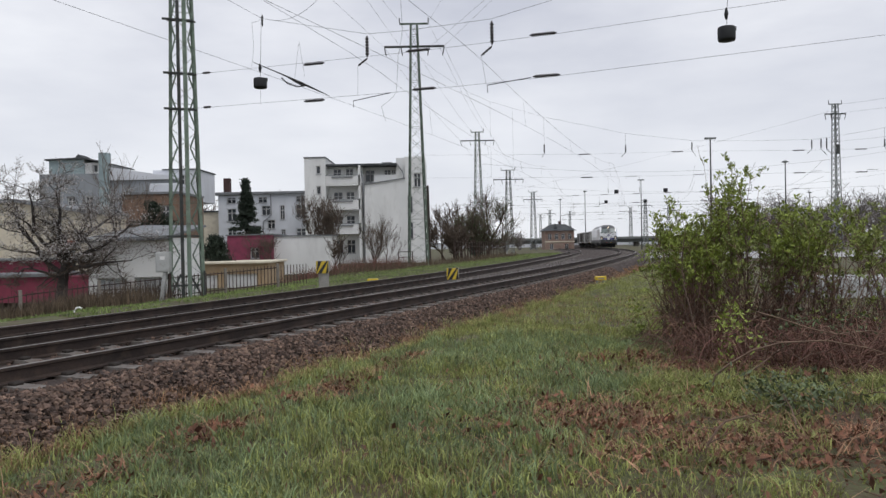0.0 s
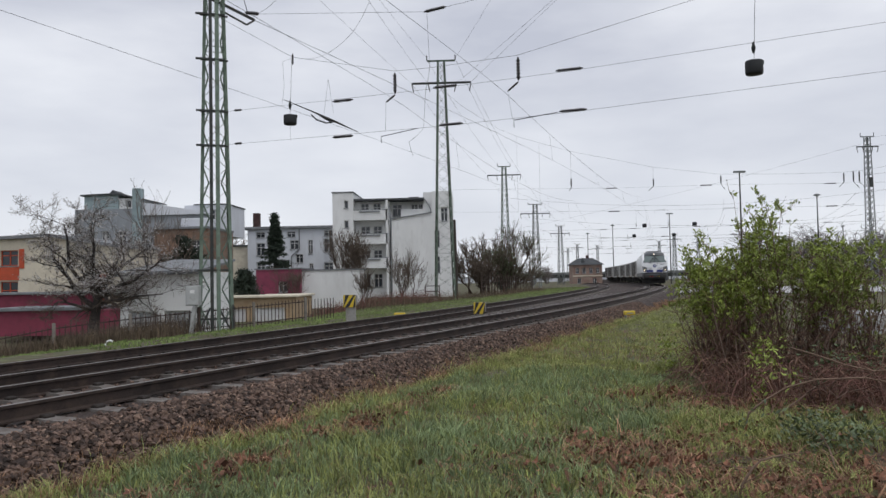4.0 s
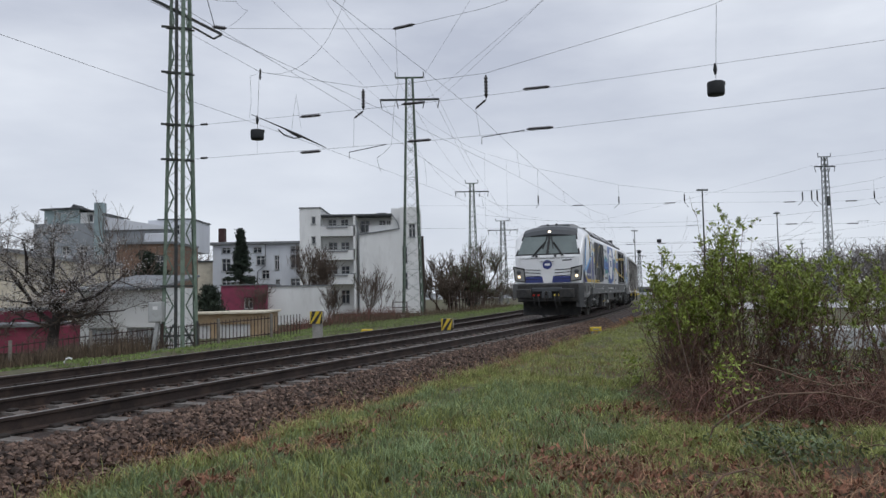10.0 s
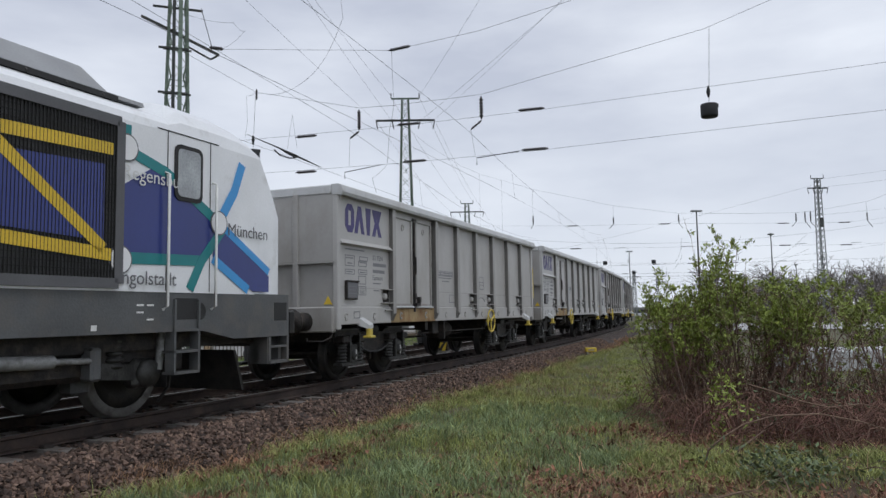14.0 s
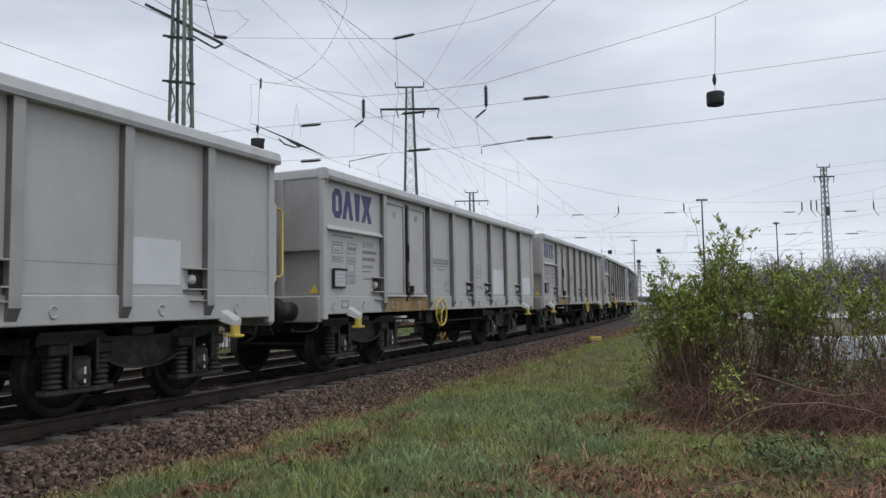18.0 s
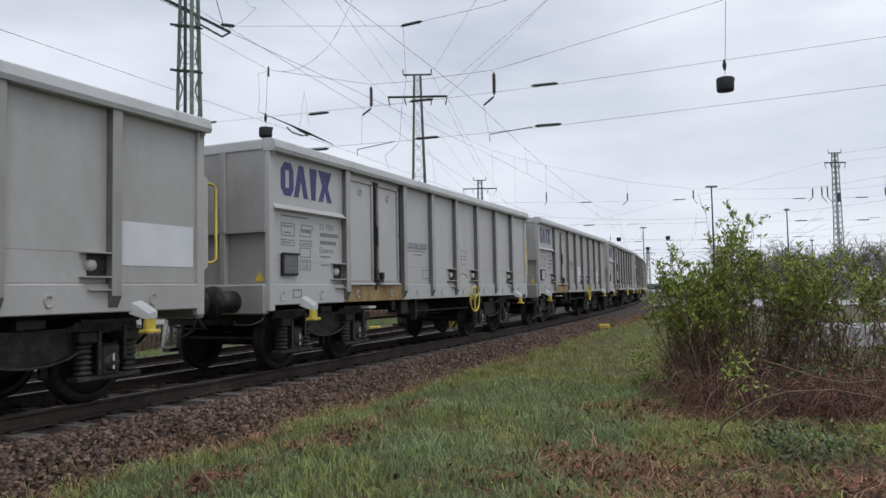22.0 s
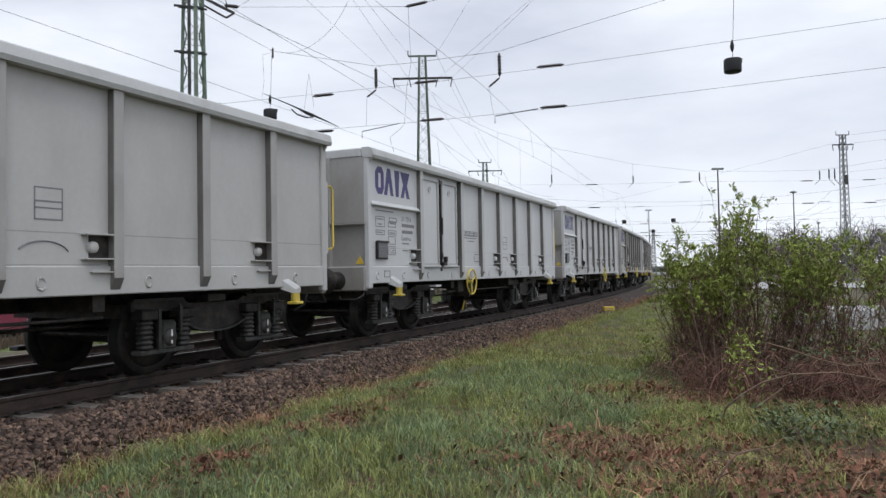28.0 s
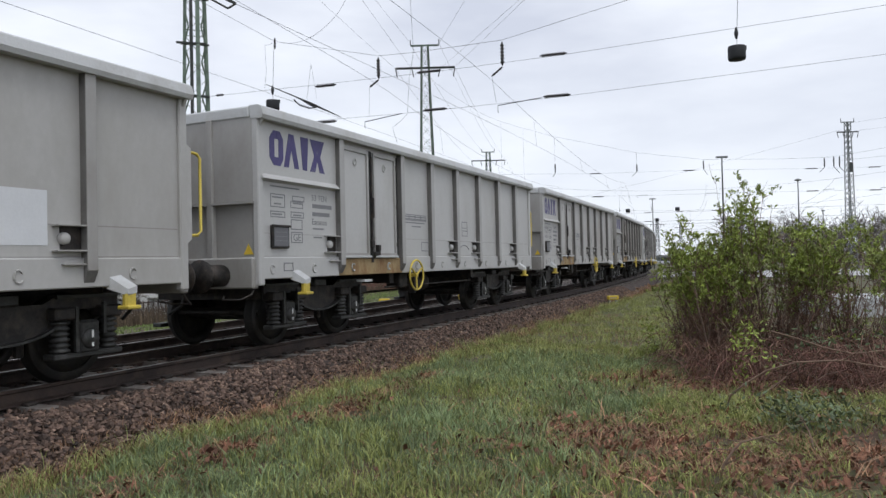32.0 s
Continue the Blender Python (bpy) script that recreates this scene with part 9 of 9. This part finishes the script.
tangle("dead_canes", 1900, (3.1, 8.4, 8.2, 11.4), 0.85, 0.0055, twig_umber, 71, "tangle of dead brown canes under the shrubs", 0.75, hedge_foot)
tangle("red_canes", 900, (3.3, 8.4, 8.2, 10.6), 0.95, 0.0055, cane_red, 72, "dark reddish bramble canes before the hedge", 0.6, hedge_foot)
tangle("fallen_twigs", 60, (2.2, 5.6, 4.8, 8.4), 0.8, 0.006, twig_umber, 73, "fallen twigs lying in the grass", 0.12)


def branch(x, y, a, ln, rise, r, seed):
    """A fallen branch with a few side twigs, one end on the ground."""
    rs = random.Random(seed)
    sh, path = Shape(), []
    z = hz(x, y)
    for k in range(8):
        t = k / 7
        path.append(Vector((x + math.cos(a + 0.3 * t) * ln * t, y + math.sin(a + 0.3 * t) * ln * t, z + 0.01 + rise * math.sin(t * 2.2) + rs.gauss(0, 0.012))))
    sh.tube(path, [r * (1 - 0.09 * k) for k in range(8)], 6)
    ob = tagged(empty("fallen_branch", Matrix.Identity(4)), "bare brown fallen branch before the hedge", "branch", "fallen branches")
    part("limb", sh, twig_dry, ob)
    for k in range(2, 8):
        d = Vector((rs.gauss(0, 1), rs.gauss(0, 1), rs.uniform(0, 0.7))).normalized()
        part("side_twig", Shape().tube([path[k], path[k] + d * 0.16, path[k] + d * 0.3 + Vector((0, 0, 0.03))], [r * 0.4, r * 0.3, r * 0.15], 4, False), twig_dry, ob)


twig_dry = material("dry_branch", (0.13, 0.085, 0.06), 0.9, vary=0.3, scale=6, bump=0.3)


def arched_branch(y, line, r, label):
    """A bare branch sprung up before the hedge, both ends at the ground or in the canes."""
    ob = tagged(empty("fallen_branch", Matrix.Identity(4)), label, "branch", "fallen branches")
    pts = [Vector((x, y + 0.12 * math.sin(3 * x), z)) for x, z in line]
    part("limb", Shape().tube(pts, [r * (1 - 0.6 * k / len(pts)) for k in range(len(pts))], 6), branch_tan, ob)
    rs = random.Random(int(y * 10))
    for p in pts[1:-1]:
        d = Vector((rs.gauss(0, 1), rs.gauss(0, 1), rs.uniform(-0.2, 0.8))).normalized()
        part("side_twig", Shape().tube([p, p + d * 0.13, p + d * 0.25], [r * 0.45, r * 0.3, r * 0.15], 4, False), branch_tan, ob)


branch_tan = material("tan_branch", (0.17, 0.112, 0.08), 0.9, vary=0.3, scale=6, bump=0.3)
arched_branch(7.9, ((2.88, -0.5), (2.93, -0.33), (3.07, -0.2), (3.28, -0.05), (3.57, 0.04), (4.09, 0.04), (4.61, -0.07), (5.0, -0.2)), 0.014, "long tan branch arching before the hedge")
arched_branch(5.4, ((1.84, -0.52), (1.9, -0.33), (1.98, -0.23), (2.05, -0.18), (2.22, -0.16), (2.4, -0.24)), 0.011, "small bent branch sticking out of the litter")
arched_branch(8.6, ((3.6, 0.3), (3.9, 0.21), (4.27, 0.08), (4.65, -0.01), (5.03, 0.03), (5.4, -0.08)), 0.012, "bare branch leaning out of the dead canes")
branch(3.5, 8.6, 0.5, 1.3, 0.24, 0.013, 1)
branch(5.6, 9.3, 3.3, 1.6, 0.25, 0.012, 2)
branch(4.6, 8.7, 0.1, 2.2, 0.3, 0.012, 3)
branch(3.0, 6.3, 1.1, 0.8, 0.16, 0.011, 4)
branch(3.25, 10.2, 2.0, 0.7, 0.34, 0.012, 5)
branch(4.0, 5.9, 1.9, 0.7, 0.3, 0.006, 6)
branch(4.5, 6.2, 2.2, 0.8, 0.25, 0.006, 7)

rb = np.random.RandomState(74)
def leafy_patch(name, cx, cy, rx, ry, z0, z1, n, per, size, mat, seed, label):
    px, py = cx + rx * rb.randn(n) * 0.5, cy + ry * rb.randn(n) * 0.5
    v, f = leaf_cloud(np.stack([px, py, ground_height(px, py) + z0 + (z1 - z0) * rb.rand(n)], -1), per, 0.06, size, seed)
    tagged(new(name, mesh_fast(name, v, f, mat)), label, "brambles", kind="stuff")


leafy_patch("bramble_leaves", 3.25, 7.0, 0.55, 0.5, 0.02, 0.32, 60, 12, 0.03, leaf_bramble, 75, "low dark green bramble leaves before the hedge")
leafy_patch("bramble_leaves", 4.6, 6.6, 0.9, 0.5, 0.02, 0.22, 50, 12, 0.03, leaf_bramble, 76, "low dark green bramble leaves in the grass")
leafy_patch("fresh_brambles", 3.5, 8.95, 0.28, 0.2, 0.15, 0.85, 32, 7, 0.03, leaf_young, 77, "fresh green bramble shoots in the dead canes")
leafy_patch("fresh_brambles", 3.4, 12.6, 0.4, 0.4, 0.05, 0.5, 30, 9, 0.034, leaf_young, 78, "fresh green bramble shoots beside the hedge")
leafy_patch("grey_brambles", 4.9, 9.6, 1.1, 0.4, 0.3, 0.65, 36, 8, 0.034, leaf_bramble, 79, "grey-green bramble leaves over the dead canes")


# dry weeds along the fence and red twigs on the bank
def weeds(name, pts, count, h, mat, seed, label, wide=1.2):
    rs = np.random.RandomState(seed)
    out = []
    for _ in range(count):
        t = rs.rand() * (len(pts) - 1)
        i = int(t)
        a, b = pts[i], pts[i + 1]
        x = a[0] + (b[0] - a[0]) * (t - i) + rs.randn() * wide * 0.5
        y = a[1] + (b[1] - a[1]) * (t - i) + rs.randn() * wide * 0.5
        out.append((x, y))
    out = np.array(out)
    spots = np.stack([out[:, 0], out[:, 1], ground_height(out[:, 0], out[:, 1]), np.ones(count)], -1)
    blades(name, spots, h, 0.009, 0.35, mat, label, seed + 1, "weeds")


weed_mat = material("withered_weeds", (0.115, 0.085, 0.055), 0.9, vary=0.35, scale=2, fine=9, bump=0, random_tone=0.5, island=True)
weeds("dry_weeds", [(-24, 16.5), (-19, 19.6), (-14.2, 23.2), (-10.6, 25.6)], 9000, 0.6, weed_mat, 81, "tall dry brown weeds along the fence", 1.3)
weeds("dark_weeds", [(-24, 18.5), (-19, 21.6), (-14.2, 25.2), (-10.6, 27.6)], 6000, 0.9, twig_brown, 82, "dark bare weed stalks behind the fence", 1.3)
weeds("red_twigs", [(-9.5, 47), (-6.5, 48.5), (-2.8, 51)], 2600, 0.95, cane_red, 83, "reddish twigs on the bank below the white house", 1.6)
weeds("bank_weeds", [(-6, 42), (-3, 50), (1, 60), (5, 78), (9, 96)], 3000, 0.6, weed_mat, 84, "dry weeds along the top of the bank", 2.0)


# ---- fence, signs and small lineside things ----
fence_iron = material("rusty_fence_iron", (0.06, 0.042, 0.035), 0.85, 0.2, vary=0.35, scale=4)
fence_wood = material("grey_fence_post", (0.2, 0.18, 0.155), 0.9, vary=0.25, scale=4, fine=30)
sign_yellow = material("sign_yellow", (0.62, 0.45, 0.03), 0.5, vary=0.12, stain=(0.4, 0.3, 0.06), amount=0.3)
sign_black = material("sign_black", (0.02, 0.02, 0.02), 0.5, vary=0.2)
old_concrete = material("old_concrete", (0.3, 0.29, 0.27), 0.9, vary=0.2, fine=30, bump=0.4, stain=(0.2, 0.19, 0.17), amount=0.4)
plastic_white = material("white_plastic", (0.75, 0.75, 0.74), 0.45, vary=0.05, bump=0)
brown_wood = material("dark_wood_pole", (0.05, 0.04, 0.033), 0.9, vary=0.25, scale=4)

FENCE = [(-24.0, 17.5), (-19.5, 19.9), (-14.15, 23.4), (-9.97, 26.7), (-5.9, 31.8)]


def fence_at(d):
    """The place d metres along the fence line."""
    for a, b in zip(FENCE, FENCE[1:]):
        ln = math.hypot(b[0] - a[0], b[1] - a[1])
        if d <= ln:
            return a[0] + (b[0] - a[0]) * d / ln, a[1] + (b[1] - a[1]) * d / ln, math.atan2(b[1] - a[1], b[0] - a[0])
        d -= ln
    return None


fence = tagged(empty("picket_fence"), "low rusty iron picket fence along the gardens", "fence")
d, picket = 0.0, Shape().box(-0.012, 0.012, -0.012, 0.012, 0.02, 0.92).mesh("picket", fence_iron)
rails = [[], []]
while fence_at(d):
    x, y, a = fence_at(d)
    z = hz(x, y)
    step = 0.17 if d < 24 else 0.3
    part("picket", picket, fence_iron, fence, m=Matrix.Translation((x, y, z)) @ Matrix.Rotation(a, 4, "Z"))
    if int(d / 2.4) != int((d - step) / 2.4) or d == 0:
        part("post", Shape().box(-0.05, 0.05, -0.05, 0.05, -0.2, 1.02, 0.01), fence_wood if rng.random() < 0.4 else fence_iron, fence, m=Matrix.Translation((x, y, z)) @ Matrix.Rotation(a, 4, "Z"))
        rails[0].append((x, y, z + 0.2))
        rails[1].append((x, y, z + 0.84))
    d += step
for r in rails:
    for a, b in zip(r, r[1:]):
        part("rail", Shape().beam(a, b, 0.03, 0.04), fence_iron, fence)


def striped_sign(x, y, z, post_to, label):
    """A square plate with slanting black and yellow stripes on a stub of concrete."""
    ob = tagged(empty("striped_sign", Matrix.Translation((x, y, z))), label, "sign", "striped track markers")
    part("plate", Shape().box(-0.21, 0.21, -0.012, 0.012, 0, 0.42, 0.004), sign_yellow, ob)
    for c in (-0.2, 0.08, 0.36):
        out = []
        for a, b in ((c - 0.09, 0.0), (c + 0.05, 0.0), (c + 0.05 + 0.3, 0.42), (c - 0.09 + 0.3, 0.42)):
            out.append((max(-0.205, min(0.205, a - 0.15)), b))
        part("stripe", Shape().add([(a, -0.0165, b) for a, b in out] + [(a, -0.012, b) for a, b in out], [(0, 1, 2, 3), (4, 5, 6, 7), (0, 1, 5, 4), (1, 2, 6, 5), (2, 3, 7, 6), (3, 0, 4, 7)]), sign_black, ob)
    part("post", Shape().box(-0.14, 0.18, 0.02, 0.3, post_to - z - 0.2, 0.1, 0.03), old_concrete, ob)
    part("back_box", Shape().box(-0.2, 0.24, 0.02, 0.26, 0.05, 0.42, 0.03), old_concrete, ob)


striped_sign(-4.12, 25.0, 0.2, hz(-4.12, 25.0), "yellow and black striped marker plate on a concrete stub")
striped_sign(0.33, 27.0, -0.2, -0.35, "yellow and black striped marker plate low between the tracks")


def marker_block(x, y, z, w, label):
    ob = tagged(empty("yellow_block", Matrix.Translation((x, y, z))), label, "marker", "yellow track blocks")
    part("lid", Shape().box(-w, w, -0.12, 0.12, 0.12, 0.27, 0.02), sign_yellow, ob)
    part("bar", Shape().box(-w * 0.6, w * 0.6, -0.125, -0.12, 0.17, 0.21), old_concrete, ob)
    part("foot", Shape().box(-w * 0.8, -w * 0.5, -0.1, 0.1, -0.2, 0.12, 0.01), old_concrete, ob)
    part("foot", Shape().box(w * 0.5, w * 0.8, -0.1, 0.1, -0.2, 0.12, 0.01), old_concrete, ob)


marker_block(5.86, 27.46, hz(5.86, 27.46) + 0.06, 0.2, "yellow painted block beside the track")
marker_block(-2.6, 27.0, -0.38, 0.2, "pale yellow block on the bank")
hoop = tagged(empty("white_pipe_hoop", Matrix.Translation((-9.03, 18.1, hz(-9.03, 18.1)))), "bent white plastic pipe end in the grass", "pipe")
part("pipe", Shape().tube([(-0.1, 0, -0.1), (-0.09, 0, 0.02), (-0.04, 0, 0.09), (0.04, 0, 0.11), (0.1, 0, 0.08)], 0.023, 10), plastic_white, hoop)
part("clip", Shape().tube([(-0.1, 0, -0.04), (-0.095, 0, -0.01)], 0.03, 10), old_concrete, hoop)
pt = on_line(15.2, -1.25, -0.2)
bottle = tagged(empty("plastic_bottle", Matrix.Translation(pt)), "small white plastic bottle lying between the rails", "bottle")
part("bottle_body", Shape().turned([(0.0, -0.09), (0.035, -0.09), (0.04, -0.05), (0.04, 0.04), (0.015, 0.08)], 12, "x", (0, 0, 0.04)), plastic_white, bottle)
part("cap", Shape().turned([(0.016, 0.08), (0.016, 0.1), (0.0, 0.1)], 10, "x", (0, 0, 0.04)), plastic_white, bottle)
pole = tagged(empty("wooden_pole", Matrix.Translation((-1.15, 62.0, hz(-1.15, 62.0)))), "dark weathered wooden pole beside the mast", "pole")
part("shaft", Shape().tube([(0, 0, -0.3), (0, 0, 3), (-0.05, 0, 6.6)], [0.15, 0.13, 0.11], 10), brown_wood, pole)
part("pole_cap", Shape().turned([(0.13, 6.6), (0.0, 6.68)], 10, "z", (-0.05, 0, 0)), brown_wood, pole)
cage = tagged(empty("rail_barrier", Matrix.Translation((-2.95, 57.6, hz(-2.95, 57.6)))), "dark tube barrier at the mast's foot", "railing")
for a in (-0.55, 0.55):
    part("post", Shape().tube([(a, 0, -0.2), (a, 0, 1.25)], 0.04, 8), fence_iron, cage)
for z in (0.35, 0.8, 1.22):
    part("rail", Shape().tube([(-0.55, 0, z), (0.55, 0, z)], 0.03, 8), fence_iron, cage)

# mesh fence behind the bank towards the thicket
mf = tagged(empty("mesh_fence"), "dark mesh fence on posts along the top of the bank", "fence")
prev = None
for i in range(26):
    x, y = 1.0 + i * 0.34, 62 + i * 2.0
    z = hz(x, y)
    part("post", Shape().box(-0.05, 0.05, -0.05, 0.05, -0.2, 1.9), fence_iron, mf, m=Matrix.Translation((x, y, z)))
    if prev:
        for h_ in (0.3, 0.9, 1.4, 1.8):
            part("strand", Shape().beam((prev[0], prev[1], prev[2] + h_), (x, y, z + h_), 0.025, 0.03), fence_iron, mf)
    prev = (x, y, z)

# pale sheeted pile and puddled ground behind the hedge
pave = tagged(empty("concrete_slabs"), "pale concrete slabs stacked behind the hedge", "slabs")
for i, (x, y, w) in enumerate(((11.2, 20.0, 3.2), (14.8, 20.4, 3.4), (18.6, 20.8, 3.4), (22.4, 21.2, 3.4))):
    part("slab", Shape().box(x - w / 2, x + w / 2, y - 0.8, y + 0.8, hz(x, y) - 0.2, hz(x, y) + 0.55, 0.04), cabinet_grey, pave)


# ---- sleepers, one by one ----
for s, parent, side, z in SLEEPERS:
    m = Matrix.Translation(on_line(s, side, z)) @ Matrix.Rotation(-heading(s) + rng.uniform(-0.01, 0.01), 4, "Z")
    part("sleeper", slm, concrete_sleeper, parent, m=m)


# ---- what moves ----
# seconds and metres from the camera's nearest point to the train's front
RUN_AT = (0, 3, 6, 9, 12, 14, 17, 19, 23, 25, 28, 32)
RUN_SPEED = (10.13, 10.12, 10.16, 10.28, 9.84, 9.74, 10.14, 10.18, 10.44, 10.56, 10.6, 10.6)


def front_at(t):
    u = np.arange(0, t + 1e-6, 0.05)
    v = np.interp(u, RUN_AT, RUN_SPEED)
    return 130.446 - float(np.sum((v[1:] + v[:-1]) / 2 * 0.05))


FRONTS = [(i * 0.5, front_at(i * 0.5)) for i in range(65)]


def vehicle_pose(s, pivot_a, pivot_b):
    """The pose of a vehicle whose front is at s and which rides on two pivots."""
    a, b = on_line(s + pivot_a), on_line(s + pivot_b)
    d = (b - a).normalized()
    turn = Matrix.Rotation(-math.atan2(d.x, d.y), 4, "Z") @ Matrix.Rotation(math.asin(d.z), 4, "X")
    return Matrix.Translation(a) @ turn @ Matrix.Translation((0, -pivot_a, 0))


def rolling(axle, offset, r):
    """Turns a wheelset while its vehicle passes the camera."""
    rest = axle.matrix_basis.copy()
    rows, last = [], None
    for i in range(533):
        t = i * 0.06
        s = float(np.interp(t, [q[0] for q in FRONTS], [q[1] for q in FRONTS])) + offset
        if -16 < s < 24 and t < 31.95:
            last = (t, rest @ Matrix.Rotation((24 - s) / r, 4, "X"))
            if not rows:
                rows.append((max(0, t - 0.06), rest.copy()))
            rows.append(last)
    if rows:
        if rows[0][0] > 0:
            rows.insert(0, (0, rest.copy()))
        rows.append((32, rows[-1][1].copy()))
        walk(axle, rows)


def motions():
    walk(loco, [(t, vehicle_pose(s, 4.9, 15.1)) for t, s in FRONTS])
    for axle in loco.children:
        if axle.name.startswith("wheelset"):
            rolling(axle, axle.matrix_basis.translation.y, 0.55)
    for k, w in enumerate(wagons):
        walk(w, [(t, vehicle_pose(s + 20.8 + 13.14 * k, 2.3, 10.2)) for t, s in FRONTS])
        for axle in w.children_recursive:
            if axle.name.startswith("wheelset"):
                rolling(axle, 20.8 + 13.14 * k + axle.matrix_basis.translation.y, 0.46)


motions()
